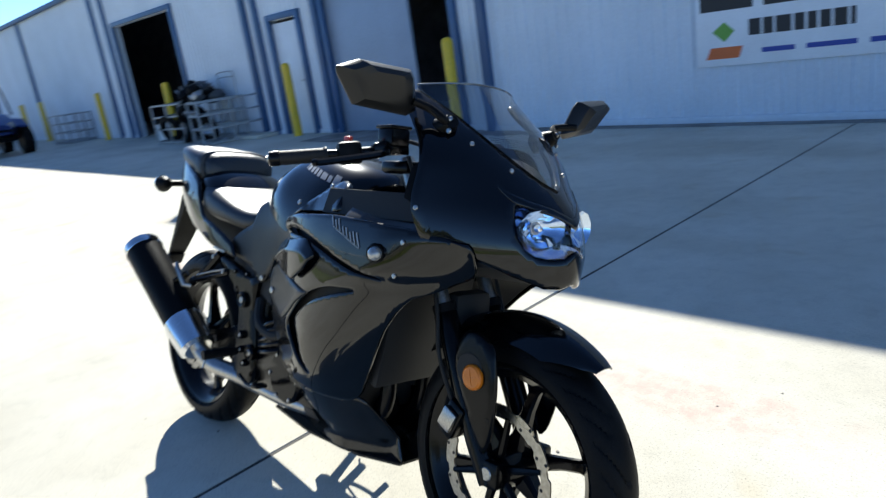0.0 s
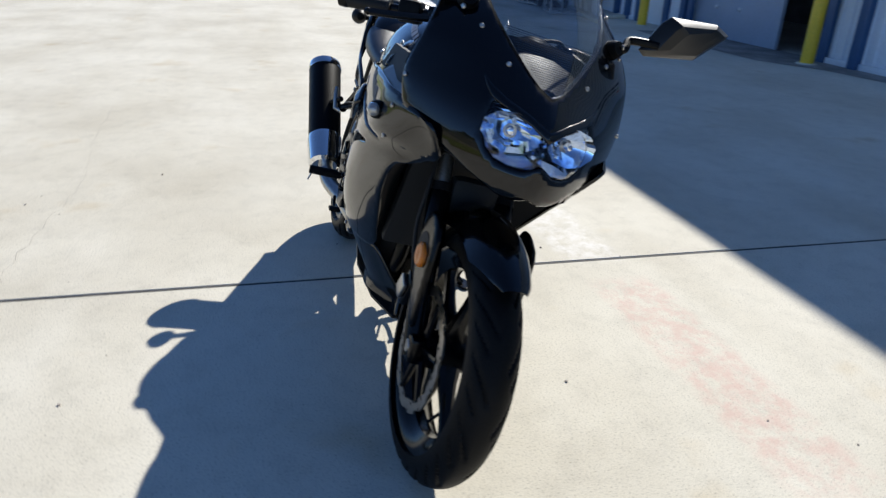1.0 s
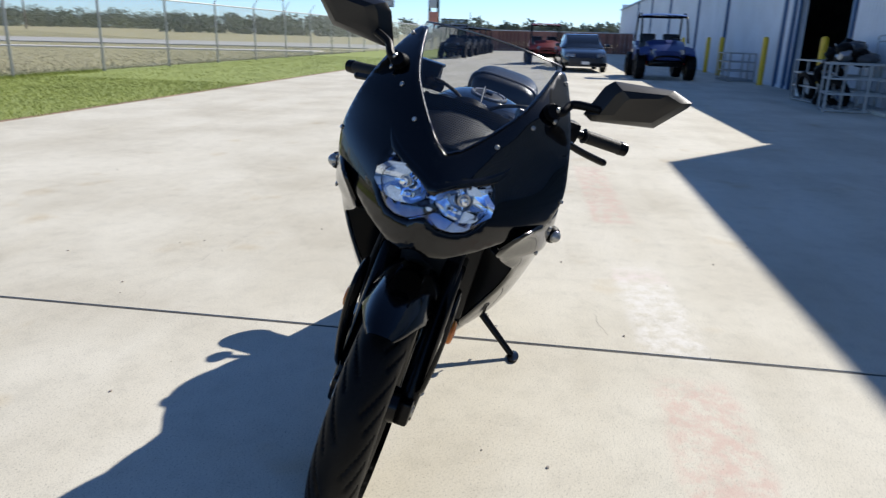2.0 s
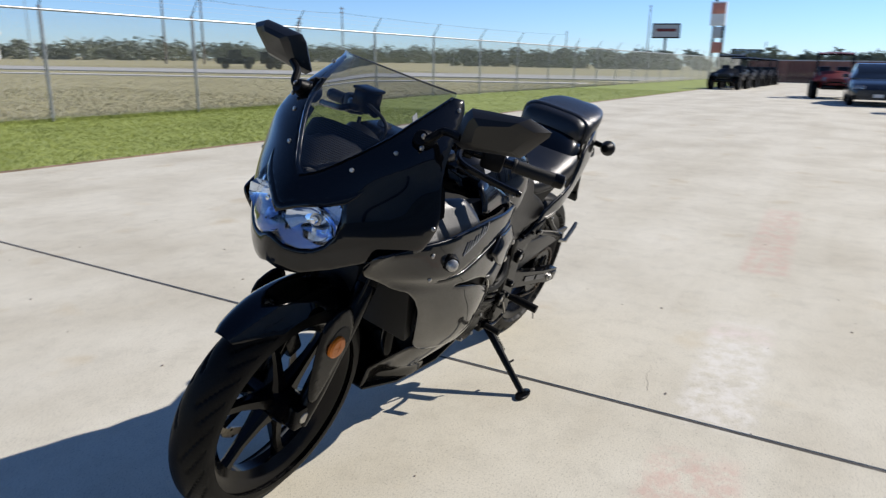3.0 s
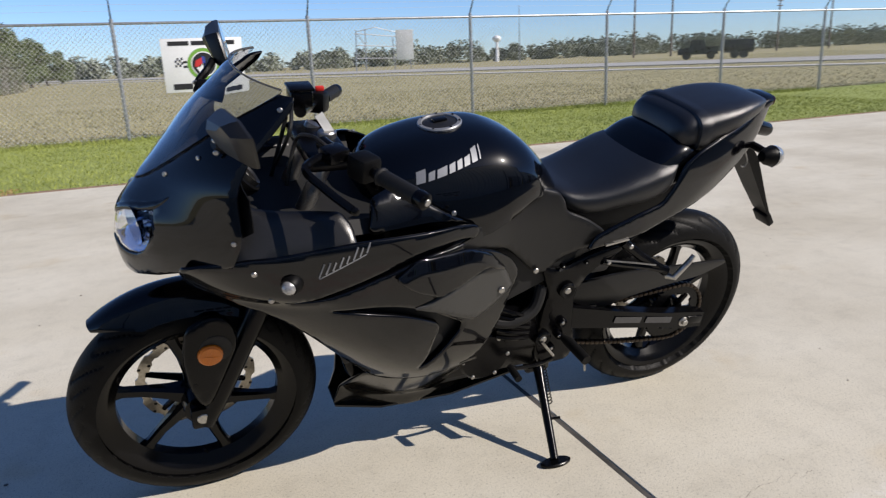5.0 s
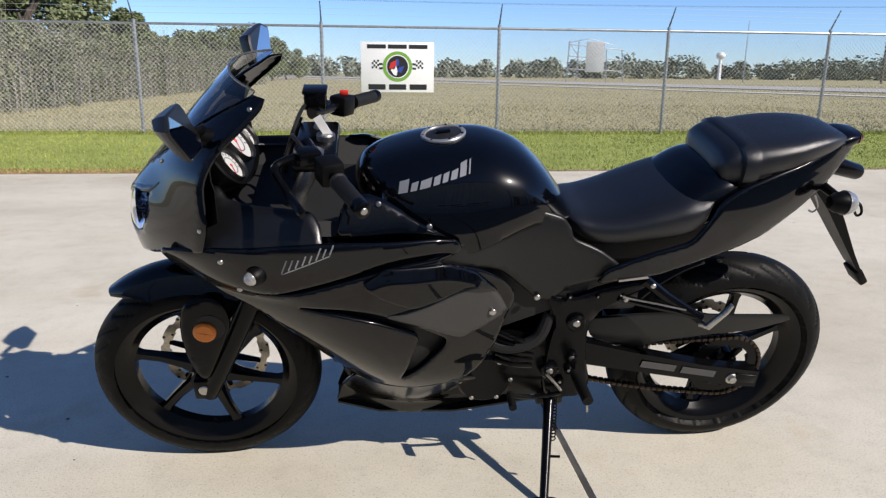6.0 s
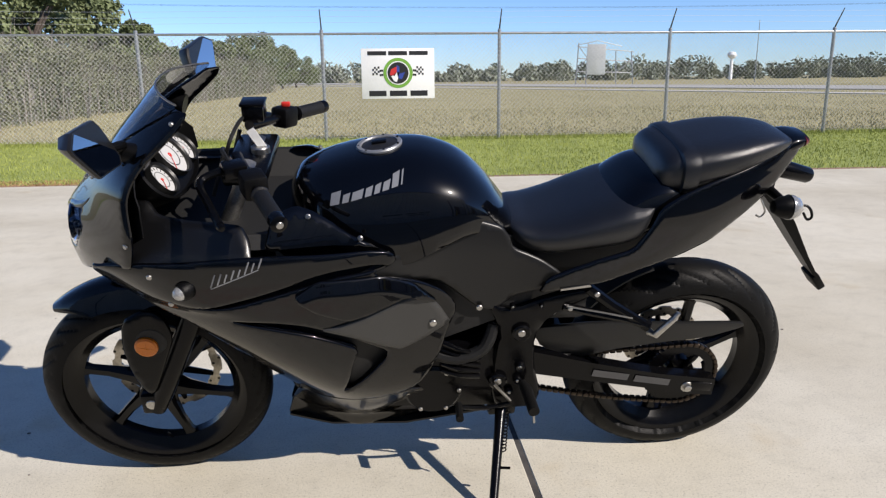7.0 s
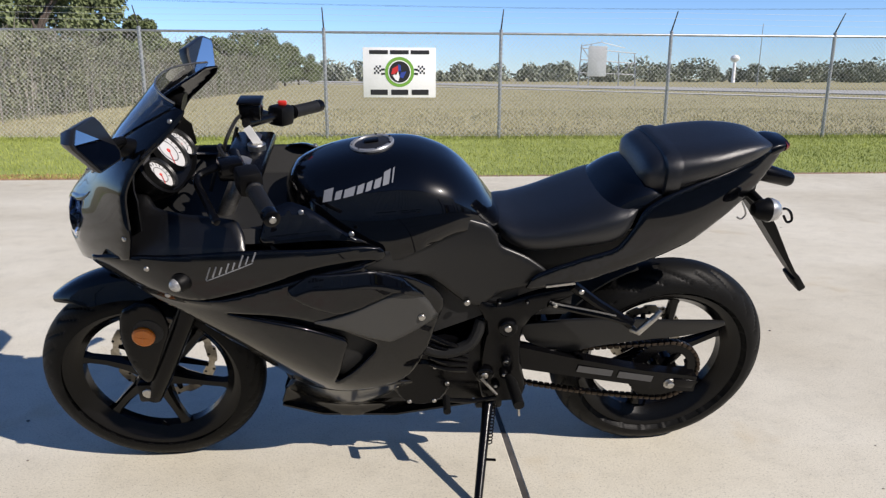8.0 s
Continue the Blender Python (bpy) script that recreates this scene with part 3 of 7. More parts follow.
def bars(cx, cz, width, height, n, gap, y, mat, parent, name):
    """Writing that is shown as plain bars: n bars in a row."""
    w = (width - gap * (n - 1)) / n
    for i in range(n):
        x = cx - width / 2 + i * (w + gap) + w / 2
        flat([(x - w / 2, cz - height / 2), (x + w / 2, cz - height / 2), (x + w / 2, cz + height / 2), (x - w / 2, cz + height / 2)], y, mat, name, parent)


board = thing("fence_sign", pose(-0.21, FENCE_Y + 0.06, 1.145) @ Matrix.Scale(1.2, 4), "white advertising board with a round green emblem, wired to the fence", "sign")
part("board", box((1.045, 0.012, 0.70), bevel=0.002), SIGNWHITE, board)
Y = 0.0075
bars(0, 0.285, 0.86, 0.055, 3, 0.03, Y, SIGNBLACK, board, "text_bar")
bars(0, -0.275, 0.84, 0.075, 3, 0.05, Y, SIGNBLACK, board, "text_bar")
flat(ring_points(0, 0.01, 0.21, 40), Y, SIGNGREEN, "emblem_ring", board, "green emblem ring")
flat(ring_points(0, 0.01, 0.165, 36), Y + 0.003, SIGNWHITE, "emblem_band", board)
flat(ring_points(0, 0.01, 0.15, 36), Y + 0.006, SIGNBLACK, "emblem_disc", board, "black emblem disc")
flat([(-0.10, 0.02), (-0.02, 0.0), (-0.02, 0.10), (0.02, 0.12), (0.02, 0.02), (0.0, -0.06), (-0.05, -0.08)], Y + 0.009, SIGNBLUE, "emblem_patch", board, "blue emblem patch")
flat([(0.02, 0.10), (0.10, 0.06), (0.12, -0.02), (0.05, -0.03), (0.02, 0.02)], Y + 0.009, SIGNRED, "emblem_patch", board, "red emblem patch")
flat([(-0.02, 0.02), (0.02, 0.02), (0.10, -0.04), (0.06, -0.10), (0.02, -0.12), (0.0, -0.06)], Y + 0.009, SIGNWHITE, "emblem_patch", board, "white emblem patch")
for side in (-1, 1):
    for i in range(6):
        for j in range(4):
            if (i + j) % 2 == 0:
                x, z = side * (0.225 + 0.026 * i), 0.045 - 0.03 * j + 0.02 * math.sin(i * 0.9) + 0.012 * i * (1 if side > 0 else 1)
                flat([(x - 0.012, z - 0.014), (x + 0.012, z - 0.014), (x + 0.012, z + 0.014), (x - 0.012, z + 0.014)], Y, SIGNBLACK, "flag_square", board)

small = thing("fence_board", pose(-3.72, FENCE_Y - 0.02, 1.355), "small blank pale board hung behind the fence mesh", "board")
part("board", box((0.335, 0.010, 0.52), bevel=0.002), PALEBOARD, small)
for x in (-0.13, 0.13):
    part("wire_tie", tube([(x, 0.006, 0.24), (x, 0.045, 0.245), (x, 0.045, 0.225), (x, 0.006, 0.22)], 0.002, 5), WIRE, small)

# ---------------------------------------------------------------- workshop building
def siding(x0, x1, z0, z1):
    """Ribbed steel siding seen from the yard: shallow trapezoid ribs."""
    bm = bmesh.new()
    low, high = [], []
    x = x0
    while x < x1 - 1e-6:
        for dx, dy in ((0.0, 0.0), (0.09, 0.0), (0.105, -0.018), (0.135, -0.018), (0.15, 0.0)):
            q = min(x + dx, x1)
            low.append(bm.verts.new((q, dy, z0))), high.append(bm.verts.new((q, dy, z1)))
        x += 0.152
    for i in range(len(low) - 1):
        bm.faces.new([low[i], low[i + 1], high[i + 1], high[i]])
    bmesh.ops.remove_doubles(bm, verts=bm.verts, dist=1e-5)
    return bm


shop = thing("wall_workshop", pose(0, WALL_Y, 0), "long low workshop wall of white ribbed steel with blue trim", "wall", kind="structure")
OPENINGS = ((-8.12, -5.2, 2.2), (-9.75, -8.82, 1.99), (-16.85, -13.5, 2.72))
edges = [-70.0] + [v for o in sorted(OPENINGS) for v in o[:2]] + [14.0]
for i in range(0, len(edges), 2):
    part("siding", siding(edges[i], edges[i + 1], 0.0, EAVE), PANEL, shop)
    part("base_trim", box((edges[i + 1] - edges[i], 0.03, 0.07), ((edges[i] + edges[i + 1]) / 2, -0.03, 0.035), bevel=0.004), PANEL, shop)
    part("wall_core", box((edges[i + 1] - edges[i], 0.14, EAVE), ((edges[i] + edges[i + 1]) / 2, 0.075, EAVE / 2)), PANEL, shop)
for x0, x1, top in OPENINGS:
    part("siding", siding(x0, x1, top, EAVE), PANEL, shop)
    part("wall_core", box((x1 - x0, 0.14, EAVE - top), ((x0 + x1) / 2, 0.075, (EAVE + top) / 2)), PANEL, shop)
    for x in (x0, x1):
        part("door_trim", box((0.12, 0.06, top + 0.06), (x, -0.035, (top + 0.06) / 2), bevel=0.006), BLUETRIM, shop, "blue steel door trim")
    part("door_trim", box((x1 - x0 + 0.12, 0.06, 0.10), ((x0 + x1) / 2, -0.03, top + 0.06), bevel=0.006), BLUETRIM, shop, "blue steel door trim")
for x in (-4.68, -8.28, -10.1, -10.52, -17.2, -17.95, -24.6, -30.0, -38.0, -46.0, -54.0, 5.6):
    part("downspout", box((0.13, 0.09, EAVE), (x, -0.05, EAVE / 2), bevel=0.012), BLUETRIM, shop, "blue steel downspout")
part("gutter", box((59.78, 0.12, 0.12), (-40.11, -0.09, EAVE + 0.0), bevel=0.02), BLUETRIM, shop, "blue eave gutter")
roof = part("roof", moved(box((84.4, 12.75, 0.08)), pose(-28, WALL_Y + 6.50, EAVE + 0.66, 5.0, 0, 0)), ROOFSTEEL)
tagged(roof, "low-pitched pale steel roof", "roof", kind="structure")
# the near half of the front rises as a parapet above the eave
TOP, X0 = 5.395, -10.20
part("siding", siding(X0, 14.0, EAVE, TOP), PANEL, shop)
part("wall_core", box((14.0 - X0, 0.14, TOP - EAVE), ((X0 + 14.0) / 2, 0.075, (TOP + EAVE) / 2)), PANEL, shop)
part("parapet_cap", box((14.0 - X0 + 0.04, 0.22, 0.09), ((X0 + 14.0) / 2, 0.045, TOP + 0.02), bevel=0.008), BLUETRIM, shop, "blue steel parapet cap")
part("corner_trim", box((0.12, 0.07, TOP - EAVE - 0.04), (X0 + 0.05, -0.03, (TOP + EAVE) / 2 - 0.02), bevel=0.006), BLUETRIM, shop, "blue steel corner trim")
rear = part("wall_rear", box((84, 0.15, EAVE + 1.2), (-28, WALL_Y + 12.6, (EAVE + 1.2) / 2)), PANEL)
tagged(rear, "plain rear wall of the workshop", "wall", kind="structure")
for x in (-70, 14):
    tagged(part("wall_end", box((0.15, 12.5, EAVE + 0.5), (x, WALL_Y + 6.3, (EAVE + 0.5) / 2)), PANEL), "plain end wall of the workshop", "wall", kind="structure")
# sheet added behind the openings, coloured dark for the indoor gloom
tagged(part("partition", box((83, 0.1, EAVE - 0.05), (-28, WALL_Y + 3.4, EAVE / 2 - 0.02)), INSIDE), "partition added inside the workshop, indoor gloom put into its colour", "wall", kind="structure")
door = thing("door_1", pose(-9.285, WALL_Y + 0.03, 0), "closed white steel personnel door", "door", kind="structure")
part("leaf", box((0.9, 0.05, 1.94), (0, 0, 0.97), bevel=0.004), DOORWHITE, door)
part("door_handle", tube([(0.36, -0.02, 0.93), (0.36, -0.07, 0.93), (0.27, -0.07, 0.93)], 0.011, 8), STEEL, door, "steel lever handle")

slider = thing("door_2", pose(-7.13, WALL_Y + 0.06, 0.01), "smooth pale blue-grey sliding door, pushed half open", "door", kind="structure")
part("leaf", box((1.98, 0.05, 2.18), (0, 0, 1.09), bevel=0.004), SLIDER, slider)
for x in (-0.42, 0.12):
    part("knob", lathe([(0, 0.030), (0.020, 0.028), (0.028, 0.018), (0.022, 0.006), (0.034, 0.002), (0.034, 0)], (x, -0.025, 0.42), (0, -1, 0), 16), ROOFSTEEL, slider)
bm = bmesh.new()
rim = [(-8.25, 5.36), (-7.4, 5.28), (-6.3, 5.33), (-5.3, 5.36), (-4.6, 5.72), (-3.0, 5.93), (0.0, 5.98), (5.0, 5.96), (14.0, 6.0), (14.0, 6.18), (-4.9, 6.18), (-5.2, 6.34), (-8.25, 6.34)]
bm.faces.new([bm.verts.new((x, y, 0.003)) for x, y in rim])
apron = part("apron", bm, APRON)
tagged(apron, "dark blotched strip of concrete along the workshop wall", "pavement", kind="structure")

banner = thing("wall_sign", pose(-0.57, WALL_Y - 0.03, 1.00), "white banner with dark lettering bars on the siding", "sign")
part("board", box((2.5, 0.012, 0.86), bevel=0.003), SIGNWHITE, banner)


def front(outline, mat, name, parent, label=""):
    return part(name, prism(outline, -0.010, -0.0075), mat, parent, label)


def front_bars(x0, z, widths, height, gap, mat):
    for w in widths:
        front([(x0, z), (x0 + w, z), (x0 + w, z + height), (x0, z + height)], mat, "text_bar", banner)
        x0 += w + gap


front_bars(-1.2, 0.10, (0.52, 0.36, 0.42, 0.5), 0.15, 0.1, SIGNBLACK)
front_bars(-0.72, -0.16, (0.11, 0.09, 0.14, 0.09, 0.08, 0.09, 0.11, 0.04), 0.15, 0.025, SIGNBLACK)
front_bars(-0.60, -0.33, (0.3, 0.42, 0.36, 0.2), 0.045, 0.1, SIGNBLUE)
front([(-1.15, -0.36), (-0.82, -0.36), (-0.78, -0.25), (-1.1, -0.25)], SIGNORANGE, "emblem_patch", banner, "orange emblem patch")
front([(-1.08, -0.10), (-0.96, -0.20), (-0.86, -0.10), (-0.96, -0.01)], SIGNGREEN, "emblem_patch", banner, "green emblem patch")


def bollard():
    ob = new("bollard")
    part("pipe", lathe([(0, 0), (0.075, 0), (0.075, 1.19), (0.068, 1.225), (0.045, 1.25), (0, 1.26)], (0, 0, 0), (0, 0, 1), 20), YELLOW, ob)
    part("footing", lathe([(0, 0.004), (0.12, 0.004), (0.11, 0.016), (0, 0.016)], (0, 0, 0), (0, 0, 1), 20), CONCRETE, ob, "concrete collar")
    return ob


post = tagged(bollard(), "yellow painted steel pipe bollard before the workshop", "bollard", "bollards along the workshop")
post.matrix_world = pose(-5.06, 5.85, 0)
for x in (-8.98, -13.9, -18.2, -23.4, -25.6, -31.0):
    copy_thing(post, pose(x, 5.85, 0))

# ---------------------------------------------------------------- motorcycle
# Built upright, x ahead, y to its left, z up, then leaned onto its side stand.
LEAN = Matrix.Rotation(radians(-16), 4, "X")
bike = thing("motorcycle", LEAN, "black faired sport motorcycle leaning on its side stand", "motorcycle")
AXLE_F, AXLE_R = Vector((0.700, 0, 0.293)), Vector((-0.700, 0, 0.307))
SIDES = (1, -1)


def bolt(parent, at, axis, radius=0.006, mat=STEEL, name="bolt"):
    part(name, disc(radius, 0.006, at, axis, 10, 0.3), mat, parent)


def tread(depth, sides, period, w):
    """Slanted tyre grooves that run from the crown to the shoulder, a long and a short one by turns."""

    def wobble(t, h, r):
        row = abs(round(32 * (math.asin(max(-1.0, min(1.0, h / w))) / math.pi + 0.5)) - 16)
        step = round(t * sides / (2 * math.pi)) + 2 * row + (period if h > 0 else 0)
        first, last = (3, 11) if (step // period) % 2 else (6, 11)
        return -depth if first <= row <= last and step % period < 3 else 0.0

    return wobble


def tyre_profile(r, w, rim):
    """Half-round motorcycle tyre section from bead to bead."""
    pts = [(rim - 0.004, -w * 0.62), (rim + 0.012, -w * 0.80)]
    for i in range(33):
        a = math.pi * (i / 32 - 0.5)
        s, c = math.sin(a), math.cos(a)
        pts.append((r - 0.062 + 0.062 * (abs(c) ** 0.95), w * s * (1.0 if abs(s) < 0.99 else 0.985)))
    pts += [(rim + 0.012, w * 0.80), (rim - 0.004, w * 0.62)]
    return pts


def wheel(name, axle, r, w, waves, spoke_turn, label):
    """A cast six-spoke wheel with its tyre."""
    hub = part(name, lathe([(0.012, -w - 0.010), (0.040, -w - 0.008), (0.046, -0.02), (0.046, 0.02), (0.040, w + 0.008), (0.012, w + 0.010)], axle), WHEELBLACK, bike, label)
    rim = 0.216
    part("tyre", lathe(tyre_profile(r, w, rim + 0.012), axle, sides=336, wobble=tread(0.005, 336, waves, w)), RUBBER, hub, "worn black road tyre with slanted grooves", 40)
    ring = [(rim - 0.010, -w * 0.5), (rim + 0.004, -w * 0.74), (rim + 0.018, -w * 0.80), (rim + 0.018, -w * 0.66), (rim - 0.002, -w * 0.42), (rim - 0.014, 0), (rim - 0.002, w * 0.42), (rim + 0.018, w * 0.66), (rim + 0.018, w * 0.80), (rim + 0.004, w * 0.74), (rim - 0.010, w * 0.5), (rim - 0.026, 0.014), (rim - 0.026, -0.014)]
    part("rim", lathe(ring, axle, sides=72), WHEELBLACK, hub)
    for k in range(6):
        a = spoke_turn + k * math.pi / 3
        out, across = Vector((math.cos(a), 0, math.sin(a))), Vector((-math.sin(a), 0, math.cos(a)))
        rings = []
        for d, wide, deep in ((0.038, 0.026, 0.026), (0.075, 0.017, 0.019), (0.13, 0.013, 0.013), (0.175, 0.013, 0.012), (0.200, 0.022, 0.014)):
            c = axle + out * d + across * (0.012 * math.sin(d * 12))
            rings.append([c + across * (wide * cx) + Vector((0, deep * cy, 0)) for cx, cy in ((-1, -0.5), (-0.6, -1), (0.6, -1), (1, -0.5), (1, 0.5), (0.6, 1), (-0.6, 1), (-1, 0.5))])
        part("spoke", loft(rings), WHEELBLACK, hub)
    part("valve", tube([axle + Vector((0.0, 0.012, -rim + 0.022)), axle + Vector((0.008, 0.03, -rim + 0.055))], 0.004, 8), METALBLACK, hub)
    return hub


def petal_disc(parent, axle, y, r_in, r_out, name="brake_disc"):
    """A wave brake disc: scalloped ring with slots and a carrier."""
    bm = bmesh.new()
    n = 120
    ring = []
    for i in range(n):
        t = 2 * math.pi * i / n
        ro = r_out - 0.006 * (math.cos(12 * t) < -0.55)
        ri = r_in + 0.005 * (math.cos(12 * t + 1.2) < -0.4)
        ring.append([bm.verts.new(axle + Vector((r * math.cos(t), yy, r * math.sin(t)))) for r, yy in ((ri, y - 0.0022), (ro, y - 0.0022), (ro, y + 0.0022), (ri, y + 0.0022))])
    for i in range(n):
        a, b = ring[i], ring[(i + 1) % n]
        for j in range(4):
            q = (j + 1) % 4
            bm.faces.new([a[j], a[q], b[q], b[j]])
    plate = part(name, bm, DISCSTEEL, parent, "scalloped steel brake disc", 30)
    for i in range(24):
        t = 2 * math.pi * (i + 0.5 * (i % 2)) / 24
        r = (r_in + r_out) / 2 + (0.010 if i % 2 else -0.008)
        part("vent_hole", disc(0.0042, 0.0056, axle + Vector((r * math.cos(t), y, r * math.sin(t))), (0, 1, 0), 8), DARK, plate)
    for i in range(6):
        t = 2 * math.pi * i / 6 + 0.3
        d = Vector((math.cos(t), 0, math.sin(t)))
        part("carrier_arm", tube([axle + d * 0.035 + Vector((0, y * 0.92, 0)), axle + d * (r_in + 0.006) + Vector((0, y, 0))], [0.011, 0.007], 8), METALBLACK, plate)


front = wheel("front_wheel", AXLE_F, 0.293, 0.055, 12, 0.22, "black cast six-spoke front wheel")
petal_disc(front, AXLE_F, -0.066, 0.117, 0.145)
back = wheel("rear_wheel", AXLE_R, 0.307, 0.066, 14, 0.62, "black cast six-spoke rear wheel")
petal_disc(back, AXLE_R, -0.078, 0.078, 0.110)
bm = bmesh.new()
teeth = []
for i in range(180):
    t = 2 * math.pi * i / 180
    ro = 0.098 + (0.005 if i % 4 in (0, 1) else 0.0)
    teeth.append([bm.verts.new(AXLE_R + Vector((r * math.cos(t), yy, r * math.sin(t)))) for r, yy in ((0.062 + 0.008 * (math.sin(6 * t) > 0.2), 0.079), (ro, 0.079), (ro, 0.085), (0.062 + 0.008 * (math.sin(6 * t) > 0.2), 0.085))])
for i in range(180):
    a, b = teeth[i], teeth[(i + 1) % 180]
    for j in range(4):
        bm.faces.new([a[j], a[(j + 1) % 4], b[(j + 1) % 4], b[j]])
sprocket = part("sprocket", bm, METALBLACK, back, "oily rear sprocket", 30)
for i in range(6):
    t = 2 * math.pi * i / 6
    d = Vector((math.cos(t), 0, math.sin(t)))
    part("sprocket_arm", tube([AXLE_R + d * 0.03 + Vector((0, 0.078, 0)), AXLE_R + d * 0.068 + Vector((0, 0.082, 0))], 0.009, 8), METALBLACK, sprocket)

# ---- body forms
SIDE_W = curve((0.20, 0.105), (0.26, 0.150), (0.33, 0.199), (0.40, 0.233), (0.50, 0.2535), (0.60, 0.260), (0.70, 0.2635), (0.78, 0.262), (0.84, 0.250), (0.90, 0.215))
SIDE_X = curve((-0.16, 0.60), (-0.07, 0.645), (0.05, 0.77), (0.20, 0.93), (0.34, 0.99), (0.44, 1.0), (0.55, 0.99), (0.66, 0.93), (0.75, 0.80))
# the mouth: where the fairing's front edge lies and how far out it stands, by height
EDGE_X = curve((0.25, 0.246), (0.352, 0.303), (0.422, 0.361), (0.492, 0.414), (0.559, 0.464), (0.613, 0.515), (0.657, 0.568), (0.681, 0.633), (0.706, 0.700), (0.775, 0.735))
EDGE_Y = curve((0.25, 0.100), (0.352, 0.130), (0.422, 0.150), (0.492, 0.175), (0.559, 0.198), (0.613, 0.208), (0.657, 0.208), (0.681, 0.182), (0.706, 0.152), (0.775, 0.195))


def side_y(x, w):
    """Half-width of the side fairing: it curls inwards towards its front edge."""
    wide, edge = SIDE_W(w) * SIDE_X(x), EDGE_Y(w)
    t = max(0.0, min(1.0, (EDGE_X(w) - x) / 0.24))
    return edge + (wide - edge) * (1 - (1 - t) ** 2.0)


def flank(s, off=0.0):
    """The side fairing's skin on one side."""
    return lambda p: (p[0], s * (side_y(p[0], p[1]) + off), p[1])


def aside(s):
    return lambda place: (0.0, float(s), 0.0)


NOSE_X = curve((0.66, 0.800), (0.70, 0.815), (0.75, 0.822), (0.79, 0.820), (0.84, 0.802), (0.88, 0.769), (0.907, 0.743), (0.948, 0.705), (0.973, 0.683), (1.021, 0.641), (1.063, 0.601), (1.106, 0.560), (1.144, 0.524), (1.16, 0.509))
HALF = curve((0.66, 0.185), (0.72, 0.222), (0.78, 0.252), (0.85, 0.262), (0.92, 0.248), (0.98, 0.230), (1.04, 0.206), (1.10, 0.176), (1.16, 0.155))
BLUNT = curve((0.80, 1.5), (0.88, 1.55), (0.93, 1.8), (0.965, 2.0), (1.00, 2.2), (1.16, 2.2))
# the screen's lower edge: half-width by height
SCREEN_Y = curve((0.893, 0.0), (0.903, 0.020), (0.930, 0.050), (0.963, 0.081), (1.002, 0.112), (1.038, 0.130), (1.081, 0.148), (1.110, 0.159))


def round_by(v, w):
    """The way round the nose that lies v out from its middle."""
    return 0.25 * (v / HALF(w)) ** (1 / 0.97)


REAR_X = curve((0.66, 0.66), (0.72, 0.625), (0.78, 0.600), (0.85, 0.588), (0.93, 0.590), (0.965, 0.578), (1.00, 0.553), (1.04, 0.508), (1.08, 0.467), (1.12, 0.450), (1.16, 0.440))


def cowl(p, off=0.0):
    """The nose: p[0] from -0.25 to 0.25 runs round it, p[1] is the height."""
    u = max(-1.0, min(1.0, p[0] / 0.25))
    w = p[1]
    return (REAR_X(w) + (NOSE_X(w) - REAR_X(w)) * max(0.0, 1 - abs(u) ** BLUNT(w)) ** 0.93 - off, HALF(w) * (abs(u) ** 0.97) * (1 if u >= 0 else -1), w)


def ahead(place):
    return (0.5, 6.0 * place.y, 0.3)


def both(half):
    """A symmetric outline from its right-hand half, listed from the lower middle to the upper middle."""
    return list(half) + [(-x, w) for x, w in reversed(half) if x > 1e-6]


EDGE = [(round_by(SCREEN_Y(w), w), w) for w in (1.094, 1.081, 1.060, 1.038, 1.020, 1.002, 0.982, 0.963, 0.946, 0.930, 0.916, 0.905)] + [(0.0, 0.895)]
LAMP = both([(0.0, 0.772), (0.012, 0.766), (0.030, 0.755), (0.058, 0.752), (0.083, 0.757), (0.100, 0.772), (0.108, 0.798), (0.107, 0.830), (0.100, 0.857), (0.091, 0.861), (0.070, 0.853), (0.033, 0.840), (0.0, 0.820)])
BROW = both([(0.0, 0.816), (0.033, 0.837), (0.070, 0.850), (0.091, 0.858), (0.104, 0.864), (0.116, 0.880), (0.128, 0.902), (0.106, 0.884), (0.078, 0.870), (0.038, 0.856), (0.0, 0.836)])
cowl_outline = both([(0.0, 0.700), (0.03, 0.690), (0.07, 0.692), (0.13, 0.716), (0.19, 0.752), (0.240, 0.782), (0.2445, 0.84), (0.2445, 0.92), (0.2445, 1.00), (0.2445, 1.04), (0.2440, 1.075), (0.240, 1.092)] + EDGE)
upper = part("upper_cowl", skin(cowl_outline, cowl, ahead, 0.004, [LAMP], 0.011, 0.005), PAINT, bike, "glossy black nose cowl", 50)
part("lamp_brow", skin(BROW, lambda p: cowl(p, -0.0022), ahead, 0.004, (), 0.008, 0.002), PAINT, upper, "raised brow over the headlight", 50)
for s in SIDES:
    for u, w in ((0.232, 1.070), (0.150, 0.975), (0.085, 0.925), (0.238, 0.842)):
        place = Vector(cowl((s * u, w)))
        out = (place - Vector((0.45, 0, w - 0.05))).normalized()
        bolt(upper, place + out * 0.001, out, 0.0050)
screen_outline = both([(0.0, 0.889)] + [(round_by(SCREEN_Y(w) + 0.006, w), w) for w in (0.903, 0.916, 0.930, 0.946, 0.963, 0.982, 1.002, 1.020, 1.038, 1.060, 1.081, 1.094)] + [(round_by(0.157, 1.1006), 1.1006)] + [(round_by(v, 1.113 - 0.5 * v * v), 1.113 - 0.5 * v * v) for v in (0.147, 0.13, 0.11, 0.09, 0.07, 0.05, 0.025)] + [(0.0, 1.113)])
glass = part("windscreen", skin(screen_outline, lambda p: cowl(p, -0.004), ahead, 0.003, (), 0.016, 0.0), SCREEN, bike, "smoked clear plastic windscreen", 60)
glass.visible_shadow = False
